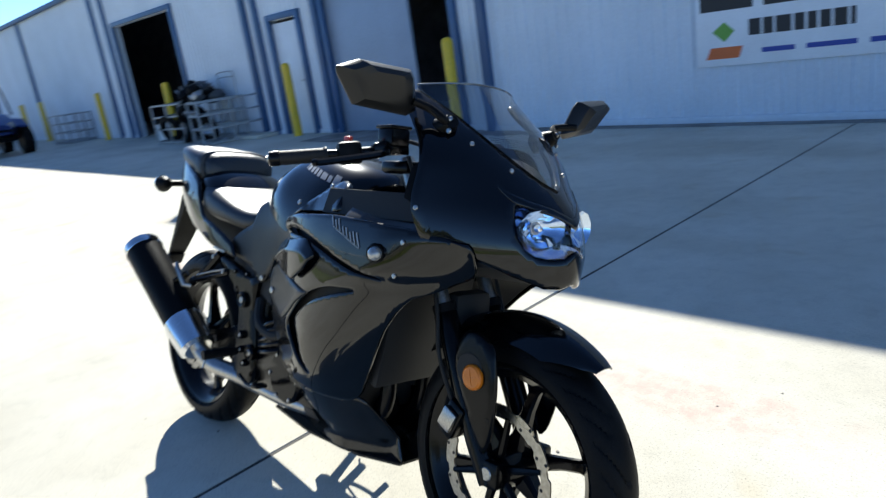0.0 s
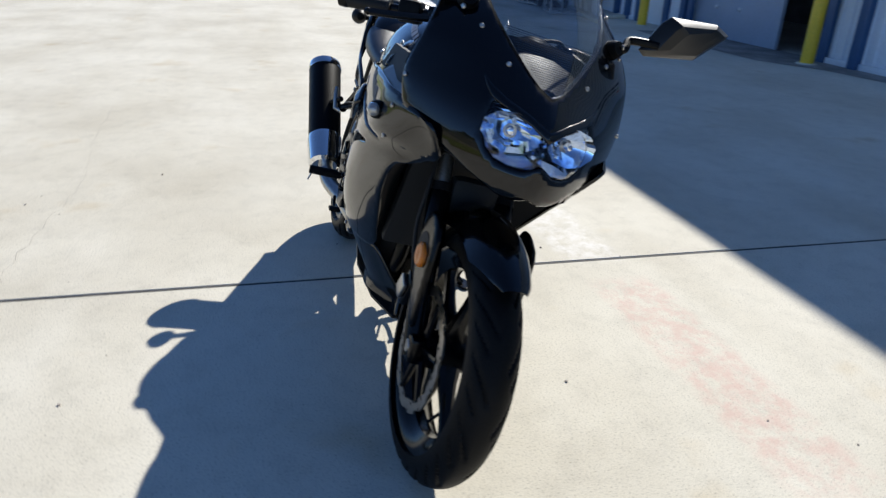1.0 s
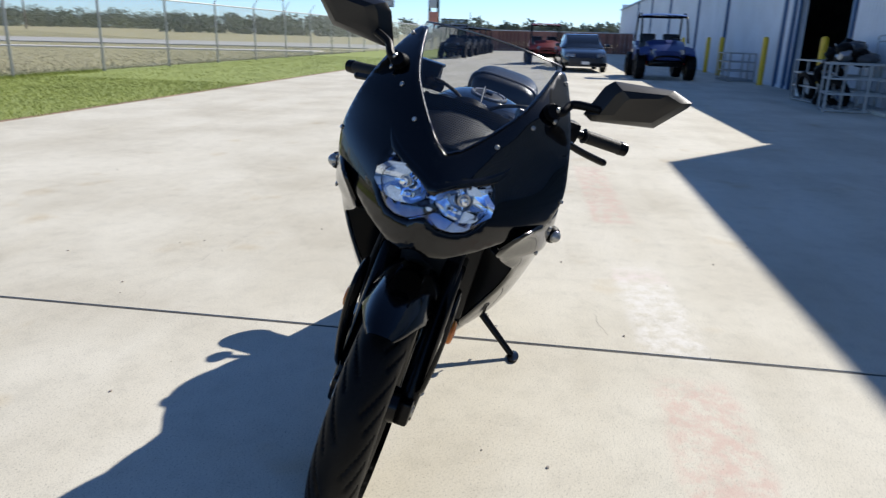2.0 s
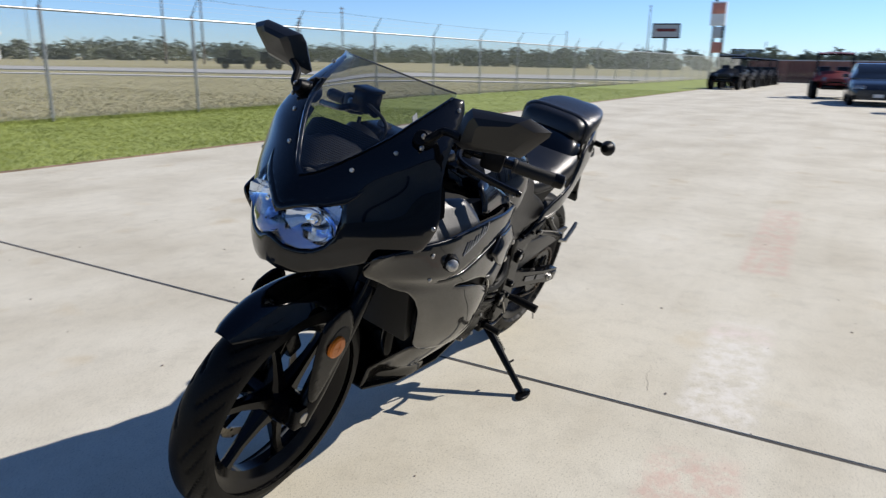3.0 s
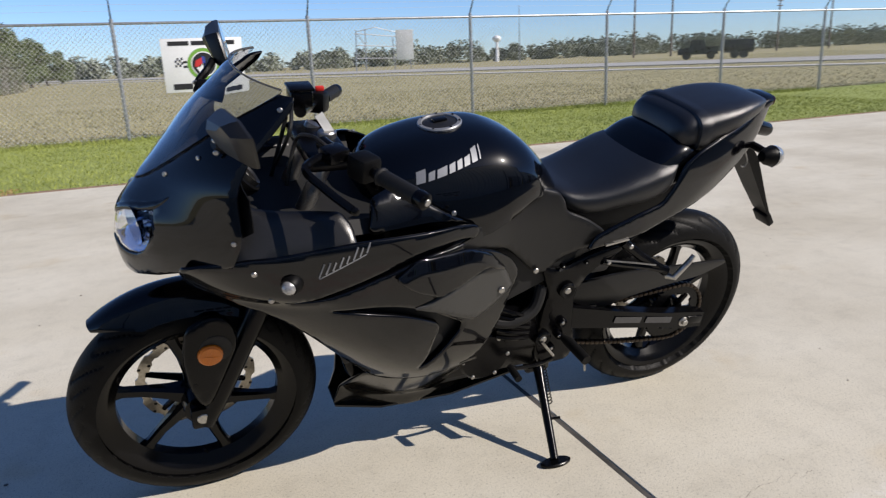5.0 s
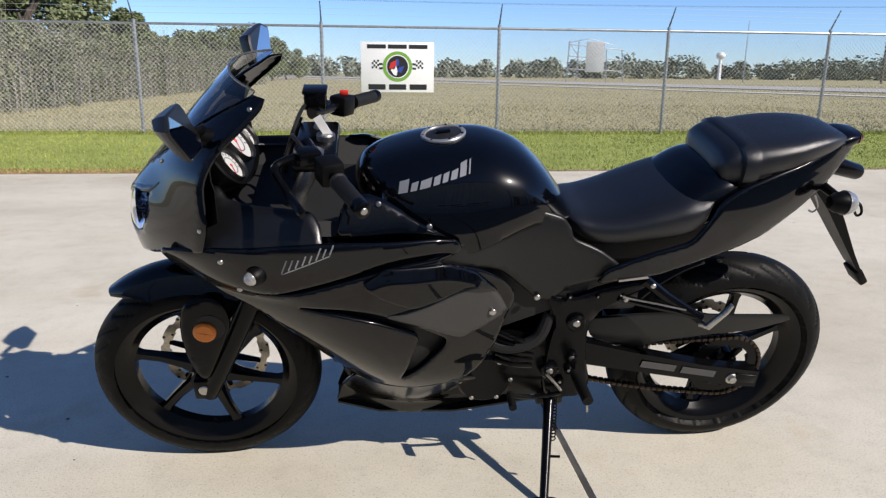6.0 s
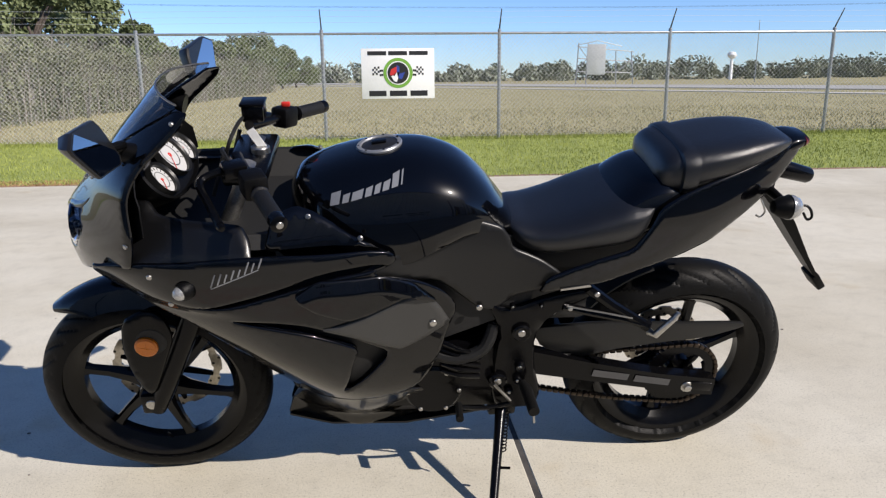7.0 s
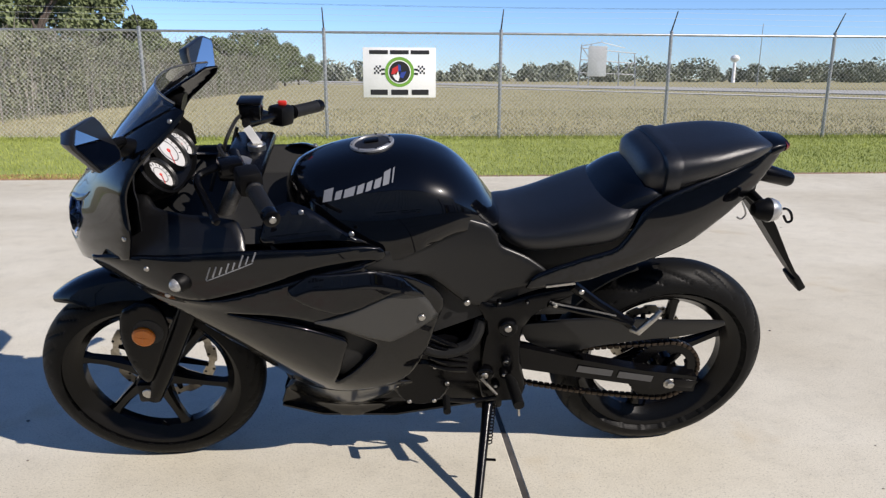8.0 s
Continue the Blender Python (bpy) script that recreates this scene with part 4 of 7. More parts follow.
bm = bmesh.new()
for row in range(24):
    w = 0.902 + 0.0038 * row
    for k in range(-32, 33):
        u = k * 0.0044 + (0.0022 if row % 2 else 0)
        if abs(u) < round_by(max(0.0, SCREEN_Y(w) - 0.004), w):
            place = Vector(cowl((u, w), 0.0015))
            a = Vector((-4 * place.y, 1, 0)).normalized() * 0.0015
            b = a.cross(Vector((1, 4 * place.y, 0.6)).normalized())
            ring = [bm.verts.new(place + a * math.cos(t) + b * math.sin(t)) for t in (math.pi * q / 3 for q in range(6))]
            bm.faces.new(ring)
part("dot_print", bm, SIGNBLACK, glass, "fine black printed dot pattern")
rim_line = [cowl((math.copysign(round_by(abs(v), 1.113 - 0.5 * v * v), v), 1.113 - 0.5 * v * v), -0.004) for v in (-0.156 + 0.312 * i / 40 for i in range(41))]
part("screen_edge", tube(rim_line, 0.0022, 6), SCREENRIM, glass, "pale polished edge of the screen")

# ---- headlight
lamp = part("headlight", skin(LAMP, lambda p: cowl(p, 0.050), ahead, 0.004, (), 0.02, 0.0), LAMPCHROME, bike, "twin-bulb headlight under one clear lens")
bm = bmesh.new()
steps = spaced([tuple(p) for p in LAMP], 0.010)
near = [bm.verts.new(cowl(p, 0.006)) for p in steps]
far_ring = [bm.verts.new(cowl(p, 0.050)) for p in steps]
for i in range(len(steps)):
    j = (i + 1) % len(steps)
    bm.faces.new([near[i], near[j], far_ring[j], far_ring[i]])
part("lamp_bezel", bm, LAMPCHROME, lamp)
for s in SIDES:
    way = Vector((1, 0.25 * s, 0.0))
    c = Vector(cowl((s * 0.055, 0.813), 0.038))
    # complex-surface bowl: broad vertical facets, wider than high
    bm = bmesh.new()
    rows = []
    for r, h in ((0.011, -0.010), (0.024, -0.006), (0.038, 0.006), (0.054, 0.026)):
        row = []
        for k in range(10):
            a = 2 * math.pi * (k + 0.5) / 10
            f = 1.0
            row.append(bm.verts.new(c + way.normalized() * (h + 0.0) + Vector((-0.25 * s * r * f * math.cos(a), r * 1.08 * f * math.cos(a), r * f * math.sin(a) * 0.72))))
        rows.append(row)
    for a, b in zip(rows, rows[1:]):
        for k in range(10):
            q = (k + 1) % 10
            bm.faces.new([a[k], a[q], b[q], b[k]])
    part("reflector", bm, LAMPCHROME, lamp, "chrome reflector bowl", 40)
    part("bulb_cap", lathe([(0, 0.020), (0.006, 0.018), (0.008, 0.014), (0.008, 0.0), (0.005, -0.008), (0, -0.008)], c, way, 16), CHROME, lamp)
    part("bulb_ring", lathe([(0.009, 0.000), (0.013, 0.001), (0.013, 0.004), (0.009, 0.004)], c, way, 18), STEEL, lamp)
SHELF = both([(0.0, 0.775), (0.030, 0.758), (0.058, 0.755), (0.083, 0.760), (0.097, 0.774), (0.103, 0.798), (0.0, 0.798)])
part("lower_reflector", skin(SHELF, lambda p: cowl(p, 0.007 + 0.95 * (p[1] - 0.755)), ahead, 0.002, (), 0.012, 0.0), LAMPCHROME, lamp, "sloping chrome lower reflector", 60)
part("lens", skin(LAMP, lambda p: cowl(p, 0.002), ahead, 0.003, (), 0.014, 0.003), LENS, lamp, "clear headlight lens", 60).visible_shadow = False

# ---- cockpit: instruments behind the screen
BACK = Vector((-0.78, 0, 0.63)).normalized()
RISE = Vector((0.63, 0, 0.78)).normalized()
POD = Vector((0.572, 0, 0.920))


def pod_ring(depth, wide, tall, low=0.0):
    """An egg-shaped ring across the rider's line of sight."""
    return [POD + BACK * depth + Vector((0, wide * math.cos(a), 0)) + RISE * (tall * math.sin(a) * (1.0 + 0.25 * math.cos(a) ** 2) - low) for a in (2 * math.pi * i / 36 for i in range(36))]


dash = part("instrument_pod", loft([pod_ring(-0.075, 0.085, 0.034), pod_ring(-0.055, 0.128, 0.056), pod_ring(-0.012, 0.146, 0.068), pod_ring(0.004, 0.148, 0.070), pod_ring(0.007, 0.142, 0.066), pod_ring(-0.002, 0.136, 0.062)]), MATTE, bike, "matte black instrument pod")
for y, up, r, lift in ((0.092, -0.008, 0.034, 0.002), (0.0, 0.010, 0.049, 0.012), (-0.092, -0.008, 0.034, 0.002)):
    c = POD + BACK * lift + Vector((0, y, 0)) + RISE * up
    dial = part("dial", disc(r, 0.006, c, BACK, 28), DIAL, dash, "white-faced dial")
    part("dial_rim", lathe([(r, -0.004), (r + 0.006, -0.002), (r + 0.005, 0.014), (r, 0.010)], c, BACK, 28), SATIN, dial)
    part("dial_hub", disc(r * 0.11, 0.010, c, BACK, 12), RED, dial)
    part("dial_print", lathe([(r * 0.55, 0.0032), (r * 0.60, 0.0032), (r * 0.60, 0.0038), (r * 0.55, 0.0038)], c, BACK, 28), DASHGREY, dial, "grey printed ring")
    for i in range(13):
        t = -2.2 + 4.4 * i / 12
        d = math.cos(t) * RISE + math.sin(t) * Vector((0, 1, 0))
        part("tick", tube([c + d * r * 0.74 + BACK * 0.0035, c + d * r * 0.92 + BACK * 0.0035], 0.0010, 4), SIGNBLACK, dial)
    part("needle", tube([c + BACK * 0.005, c + BACK * 0.005 + (Vector((0, 0.6, 0)) - RISE * 0.6) * r], 0.0008, 4), RED, dial)
hood = []
for x, half, top in ((0.715, 0.055, 0.900), (0.680, 0.085, 0.925), (0.640, 0.105, 0.950), (0.605, 0.112, 0.968), (0.585, 0.105, 0.972)):
    hood.append([Vector((x, half * y, top - 0.030 * abs(y) ** 2.5)) for y in (-1, -0.7, -0.3, 0, 0.3, 0.7, 1)] + [Vector((x, half * y, top - 0.006 - 0.030 * abs(y) ** 2.5)) for y in (1, 0.7, 0.3, 0, -0.3, -0.7, -1)])
part("dash_hood", loft(hood), DASHGREY, dash, "grey dash hood below the screen")
dash_outline = both([(0.0, 0.862), (0.12, 0.845), (0.21, 0.828), (0.238, 0.86), (0.236, 0.92), (0.19, 0.985), (0.12, 0.985), (0.10, 0.90), (0.0, 0.885)])
part("cockpit_liner", skin(dash_outline, lambda p: cowl(p, 0.035), ahead, 0.003, (), 0.02, 0.0), MATTE, bike, "matte inner cowl liner")

for s in SIDES:
    INNER = rounded([(0.598, 0.786), (0.622, 0.800), (0.626, 0.850), (0.612, 0.895), (0.585, 0.895), (0.562, 0.872), (0.500, 0.864), (0.440, 0.862), (0.388, 0.858), (0.370, 0.835), (0.368, 0.798), (0.450, 0.790)], 1, 0.15)
    part("inner_panel", skin(INNER, lambda p, s=s: (p[0], s * (0.243 - 0.11 * (p[0] - 0.47) - (p[1] - 0.805) * 1.02), p[1]), lambda place, s=s: (0, s, 1), 0.004, (), 0.016, 0.006), COCKPIT, bike, "glossy black slanted inner fairing panel", 50)
floor_rows = []
for i in range(9):
    x = 0.27 + 0.045 * i
    floor_rows.append([Vector((x, y * (1 - 0.35 * max(0, x - 0.5)), z)) for y, z in ((-0.235, 0.812), (-0.215, 0.868), (-0.20, 0.868), (-0.15, 0.815), (0.15, 0.815), (0.20, 0.835), (0.225, 0.812), (0.12, 0.775), (-0.12, 0.775))])
part("cockpit_floor", loft(floor_rows), DARK, bike, "dark plastic under the cockpit")

# ---- side fairings
for s in SIDES:
    MAIN = rounded([(0.715, 0.772), (0.66, 0.786), (0.60, 0.798), (0.48, 0.806), (0.35, 0.812), (0.25, 0.806), (0.13, 0.800), (0.075, 0.788), (0.065, 0.760), (0.13, 0.742), (0.02, 0.705), (-0.045, 0.660), (-0.075, 0.610), (-0.05, 0.545), (-0.035, 0.480), (0.005, 0.395), (0.040, 0.360), (0.150, 0.350), (0.262, 0.340), (0.303, 0.352), (0.361, 0.422), (0.414, 0.492), (0.464, 0.559), (0.515, 0.613), (0.568, 0.657), (0.633, 0.681), (0.698, 0.706)], 2, 0.2)
    VENT = rounded([(0.440, 0.652), (0.340, 0.648), (0.265, 0.630), (0.190, 0.593), (0.145, 0.560), (0.082, 0.514), (0.140, 0.452), (0.203, 0.396), (0.182, 0.455), (0.172, 0.502), (0.156, 0.545), (0.210, 0.580), (0.265, 0.607), (0.350, 0.632)], 2, 0.2)
    SLOT = rounded([(0.525, 0.680), (0.440, 0.697), (0.330, 0.726), (0.220, 0.762), (0.130, 0.765), (0.085, 0.757), (0.13, 0.749), (0.205, 0.748), (0.320, 0.719), (0.430, 0.691)], 2, 0.2)
    fair = part("side_fairing", skin(MAIN, flank(s), aside(s), 0.004, [VENT, SLOT], 0.0085, 0.0035), PAINT, bike, "glossy black side fairing with a slashed vent", 50)
    inner = rounded([(0.655, 0.768), (0.35, 0.795), (0.10, 0.78), (0.02, 0.70), (-0.05, 0.61), (-0.01, 0.47), (0.05, 0.37), (0.22, 0.36), (0.45, 0.61)], 1, 0.1)
    part("fairing_liner", skin(inner, flank(s, -0.028), aside(s), 0.003, (), 0.03, 0.0), DARK, fair, "dark liner behind the vent")
    BLADE = rounded([(0.425, 0.642), (0.345, 0.628), (0.262, 0.602), (0.205, 0.574), (0.158, 0.545), (0.175, 0.520), (0.26, 0.56), (0.34, 0.60)], 1, 0.2)
    part("vent_blade", skin(BLADE, flank(s, -0.012), aside(s), 0.003, (), 0.014, 0.004), PAINT, fair, "", 50)
    INSERT = rounded([(0.003, 0.668), (-0.030, 0.628), (-0.058, 0.574), (0.0, 0.542), (0.060, 0.520), (0.112, 0.548), (0.170, 0.585), (0.238, 0.618), (0.185, 0.628), (0.128, 0.640), (0.049, 0.666)], 1, 0.1)
    part("fairing_insert", skin(INSERT, flank(s, 0.006), aside(s), 0.008, (), 0.0135, 0.004), SATINPANEL, fair, "satin fairing insert", 50)
    # glossy channel over the insert: its face turns upwards
    CHANNEL = rounded([(0.290, 0.716), (0.237, 0.750), (0.173, 0.744), (0.099, 0.738), (0.033, 0.708), (-0.030, 0.640), (0.045, 0.676), (0.126, 0.650), (0.178, 0.642), (0.245, 0.676)], 1, 0.12)
    brink = curve((-0.03, 0.650), (0.033, 0.708), (0.099, 0.738), (0.173, 0.746), (0.237, 0.750), (0.29, 0.730))
    part("fairing_channel", skin(CHANNEL, lambda p, s=s: (p[0], s * (side_y(p[0], p[1]) + 0.003 + 0.50 * min(0.034, max(0.0, brink(p[0]) - p[1]))), p[1]), aside(s), 0.006, (), 0.0055, 0.003), PAINT, fair, "glossy bulged channel over the insert", 50)
    bolt(fair, (-0.014, s * (side_y(-0.014, 0.584) + 0.010), 0.584), (0, s, 0), 0.009)
    bolt(fair, (0.545, s * (side_y(0.545, 0.698) + 0.001), 0.698), (0, s, 0), 0.006)
    bolt(fair, (0.575, s * (side_y(0.575, 0.770) + 0.001), 0.770), (0, s, 0), 0.006)
    bolt(fair, (0.262, s * (side_y(0.262, 0.640) - 0.005), 0.640), (0, s, 0), 0.006)
    # model badge, shown as a row of slanted silver strokes
    base, run = Vector((0.452, 0, 0.748)), Vector((-0.100, 0, 0.040))
    for k, tall in enumerate((1.0, 0.85, 0.6, 0.7, 0.55, 0.9, 0.6, 0.7)):
        pts = []
        for q in range(4):
            p = base + run * (k / 7) + Vector((-0.012 * q / 3 * tall, 0, 0.030 * q / 3 * tall))
            pts.append(Vector((p.x, s * (side_y(p.x, p.z) + 0.0008), p.z)))
        part("badge_stroke", tube(pts, 0.0021, 4), SILVER, fair)
    part("badge_stroke", tube([Vector((p.x, s * (side_y(p.x, p.z) + 0.0008), p.z)) for p in (base + run * (q / 6) + Vector((0, 0, -0.003)) for q in range(7))], 0.0013, 4), SILVER, fair)
    # turn signal
    c = Vector((0.512, s * side_y(0.512, 0.744), 0.744))
    way = Vector((0.62, s * 0.78, -0.05))
    lampbody = part("turn_signal", lathe([(0, -0.028), (0.016, -0.024), (0.021, -0.008), (0.020, 0.008), (0.018, 0.013), (0, 0.015)], c + Vector((-0.006, 0, -0.002)), way, 20), MATTE, bike, "black front turn signal with a clear lens")
    part("signal_lens", lathe([(0, 0.011), (0.0155, 0.012), (0.015, 0.017), (0.011, 0.023), (0.005, 0.027), (0, 0.028)], c + Vector((-0.006, 0, -0.002)), way, 20), CLEARLENS, lampbody)

    # tank shroud
    SHROUD = rounded([(0.340, 0.812), (0.325, 0.880), (0.275, 0.892), (0.235, 0.878), (0.155, 0.828), (0.072, 0.776), (0.13, 0.802), (0.24, 0.808)], 1, 0.15)
    shroud_y = curve((0.77, 0.212), (0.82, 0.212), (0.86, 0.190), (0.90, 0.155))
    trim = part("tank_shroud", skin(SHROUD, lambda p, s=s: (p[0], s * (shroud_y(p[1]) + 0.03 * max(0.0, p[0] - 0.2) / 0.15), p[1]), aside(s), 0.004, (), 0.014, 0.006), PAINT, bike, "", 50)
    bolt(trim, (0.143, s * 0.216, 0.828), (0, s, 0.2), 0.006)
    bolt(trim, (0.250, s * 0.196, 0.872), (0, s, 0.3), 0.006)
    # inner wall of the mouth, from the front edge back to the radiator
    MOUTH = [(0.0, 0.34), (0.0, 0.44), (0.0, 0.54), (0.0, 0.63), (0.0, 0.690), (0.12, 0.690), (0.12, 0.54), (0.12, 0.34)]
    part("mouth_wall", skin(MOUTH, lambda p, s=s: (EDGE_X(p[1]) - 0.012 - p[0], s * (EDGE_Y(p[1]) - 0.009 - 0.55 * p[0]), p[1]), lambda place, s=s: (0.5, -s, 0), 0.003, (), 0.014, 0.0), DARK, fair, "dark inner wall of the fairing mouth", 50)
    # belly pan
    BELLY = rounded([(0.352, 0.245), (0.340, 0.285), (0.318, 0.345), (0.300, 0.358), (0.235, 0.358), (0.14, 0.358), (0.040, 0.362), (0.004, 0.345), (-0.045, 0.275), (-0.105, 0.232), (-0.175, 0.214), (-0.175, 0.194), (0.045, 0.184), (0.20, 0.180), (0.340, 0.180), (0.370, 0.188)], 1, 0.12)
    
    def belly_y(x, w):
        return max(0.035, side_y(x, 0.350) - 0.003 - 0.66 * (0.350 - max(w, 0.222)) - 0.06 * max(0.0, 0.222 - w) - 0.5 * max(0.0, x - 0.303))

    part("belly_pan", skin(BELLY, lambda p, s=s: (p[0], s * belly_y(p[0], p[1]), p[1]), lambda place, s=s: (0, s, -0.3), 0.004, (), 0.011, 0.003), BELLYPAINT, bike, "glossy black belly pan with brown blotches", 50)
    part("frame_spar", prism([(0.26, 0.76), (0.05, 0.785), (-0.15, 0.76), (-0.27, 0.70), (-0.25, 0.58), (-0.05, 0.50), (0.10, 0.46), (0.25, 0.56)], s * 0.095, s * 0.135), DARK, bike, "dark frame spar behind the fairing")
    # frame side cover
    COVER = rounded([(0.185, 0.728), (0.075, 0.770), (-0.010, 0.806), (-0.070, 0.824), (-0.120, 0.824), (-0.172, 0.806), (-0.190, 0.782), (-0.200, 0.752), (-0.266, 0.722), (-0.312, 0.690), (-0.330, 0.655), (-0.260, 0.636), (-0.205, 0.620), (-0.165, 0.582), (-0.130, 0.586), (-0.066, 0.650), (-0.024, 0.686), (0.056, 0.706)], 1, 0.15)
    cover_y = curve((-0.34, 0.162), (-0.2, 0.148), (-0.05, 0.162), (0.08, 0.202), (0.20, 0.238))
    cover = part("side_cover", skin(COVER, lambda p, s=s: (p[0], s * (cover_y(p[0]) - 0.45 * max(0, p[1] - 0.74) ** 1.5), p[1]), aside(s), 0.004, (), 0.0135, 0.005), SATIN, bike, "satin black frame side cover", 50)
    bolt(cover, (-0.126, s * 0.158, 0.600), (0, s, 0), 0.008)

part("belly_floor", loft([[Vector((x, y, z)) for y, z in ((-h, low), (h, low), (h, low + 0.006), (-h, low + 0.006))] for x, h, low in ((0.366, 0.040, 0.184), (0.25, 0.080, 0.182), (0.05, 0.095, 0.186), (-0.17, 0.070, 0.196))]), SATIN, bike, "floor of the belly pan")

# ---- fuel tank
TANK_TOP = curve((0.300, 0.872), (0.285, 0.898), (0.268, 0.910), (0.222, 0.928), (0.155, 0.945), (0.100, 0.953), (0.035, 0.957), (-0.020, 0.950), (-0.088, 0.922), (-0.145, 0.874), (-0.188, 0.820), (-0.222, 0.772))
TANK_LOW = curve((0.300, 0.82), (0.25, 0.79), (0.07, 0.745), (-0.04, 0.780), (-0.10, 0.795), (-0.18, 0.775), (-0.225, 0.76))
TANK_HALF = curve((0.300, 0.050), (0.28, 0.100), (0.24, 0.150), (0.18, 0.182), (0.10, 0.194), (0.0, 0.188), (-0.08, 0.165), (-0.15, 0.128), (-0.20, 0.090), (-0.225, 0.045))


def tank_ring(x, grow=0.0):
    top, low, half = TANK_TOP(x) + grow, TANK_LOW(x), TANK_HALF(x) + grow
    ring = []
    for i in range(40):
        a = math.pi * i / 39
        c, q = math.cos(a), math.sin(a)
        ring.append(Vector((x, half * (abs(c) ** 0.80) * (1 if c > 0 else -1), low + (top - low) * abs(q) ** 0.82)))
    ring += [Vector((x, -half * 0.8, low - 0.02)), Vector((x, half * 0.8, low - 0.02))]
    return ring


tank = part("fuel_tank", loft([tank_ring(0.300 - 0.525 * i / 44) for i in range(45)]), PAINT, bike, "glossy black fuel tank", 60)
cap_at, cap_up = Vector((0.098, 0, 0.952)), Vector((0.13, 0, 1)).normalized()
cap = part("fuel_cap", lathe([(0.041, -0.004), (0.052, -0.004), (0.053, 0.002), (0.051, 0.005), (0.043, 0.005), (0.041, 0.002)], cap_at, cap_up, 40), SILVER, tank, "bright steel fuel filler ring")
part("cap_plate", lathe([(0, -0.004), (0.0405, -0.004), (0.0405, 0.002), (0.026, 0.006), (0, 0.006)], cap_at, cap_up, 32), ALLOY, cap)
part("key_flap", moved(box((0.034, 0.020, 0.006), bevel=0.002), Matrix.Translation(cap_at + cap_up * 0.008) @ cap_up.to_track_quat("Z", "X").to_matrix().to_4x4()), METALBLACK, cap)
for i in range(7):
    t = 2 * math.pi * i / 7
    d = Vector((math.cos(t), math.sin(t), -0.16 * math.cos(t)))
    bolt(cap, cap_at + d * 0.0470 + cap_up * 0.004, cap_up, 0.0026, METALBLACK)


def tank_side(x, z, s):
    """A place on the tank's flank."""
    top, low, half = TANK_TOP(x), TANK_LOW(x), TANK_HALF(x)
    q = max(0.0, min(1.0, (z - low) / (top - low))) ** (1 / 0.82)
    return Vector((x, s * half * math.sqrt(max(0.0, 1 - q * q)) ** 0.80, z))


for s in SIDES:
    # maker's name, shown as a row of slanted silver bars
    x, z = 0.207, 0.872
    for wide, tall in ((0.026, 0.022), (0.020, 0.015), (0.029, 0.015), (0.020, 0.015), (0.018, 0.015), (0.020, 0.015), (0.020, 0.022), (0.009, 0.022)):
        bm = bmesh.new()
        quad = [(x, z), (x - wide + 0.006, z + 0.27 * (wide - 0.006)), (x - wide + 0.001, z + 0.27 * wide + tall), (x - 0.004, z + tall)]
        cells = [[tank_side(quad[0][0] * (1 - a) * (1 - b) + quad[1][0] * a * (1 - b) + quad[2][0] * a * b + quad[3][0] * (1 - a) * b, quad[0][1] * (1 - a) * (1 - b) + quad[1][1] * a * (1 - b) + quad[2][1] * a * b + quad[3][1] * (1 - a) * b, s) + Vector((0, s * 0.0012, 0.0004)) for a in (0, 0.5, 1)] for b in (0, 0.5, 1)]
        rows = [[bm.verts.new(v) for v in row] for row in cells]
        for i in range(2):
            for j in range(2):
                bm.faces.new([rows[i][j], rows[i][j + 1], rows[i + 1][j + 1], rows[i + 1][j]])
        part("name_bar", bm, SILVER, tank)
        x, z = x - wide, z + 0.27 * wide

# ---- seats and tail
def cushion(x0, x1, n, top, low, half, power):
    rings = []
    for i in range(n):
        x = x0 + (x1 - x0) * i / (n - 1)
        t, b, h = top(x), low(x), half(x)
        ring = []
        for k in range(36):
            a = 2 * math.pi * k / 36
            c, q = math.cos(a), math.sin(a)
            ring.append(Vector((x, h * (abs(c) ** power) * (1 if c > 0 else -1), (t + b) / 2 + (t - b) / 2 * (abs(q) ** power) * (1 if q > 0 else -1))))
        rings.append(ring)
    return rings


seat_top = curve((-0.185, 0.785), (-0.205, 0.788), (-0.256, 0.786), (-0.326, 0.800), (-0.408, 0.830), (-0.463, 0.850), (-0.515, 0.858))
seat_low = curve((-0.185, 0.765), (-0.21, 0.735), (-0.263, 0.714), (-0.36, 0.724), (-0.486, 0.748), (-0.515, 0.80), (-0.525, 0.86))
seat_half = curve((-0.185, 0.055), (-0.205, 0.100), (-0.25, 0.128), (-0.33, 0.148), (-0.43, 0.160), (-0.50, 0.156), (-0.525, 0.135))
part("rider_seat", loft(cushion(-0.183, -0.528, 30, seat_top, seat_low, seat_half, 0.62)), VINYL, bike, "black vinyl rider seat", 50)
pil_top = curve((-0.530, 0.905), (-0.538, 0.935), (-0.562, 0.955), (-0.605, 0.963), (-0.70, 0.976), (-0.775, 0.982), (-0.835, 0.977), (-0.868, 0.962))
pil_low = curve((-0.530, 0.890), (-0.545, 0.858), (-0.60, 0.858), (-0.66, 0.884), (-0.80, 0.930), (-0.868, 0.955))
pil_half = curve((-0.530, 0.070), (-0.540, 0.108), (-0.60, 0.124), (-0.70, 0.124), (-0.79, 0.098), (-0.845, 0.066), (-0.868, 0.038))
pillion = part("pillion_seat", loft(cushion(-0.530, -0.869, 34, pil_top, pil_low, pil_half, 0.58)), VINYL, bike, "black vinyl pillion pad", 50)
rings = []
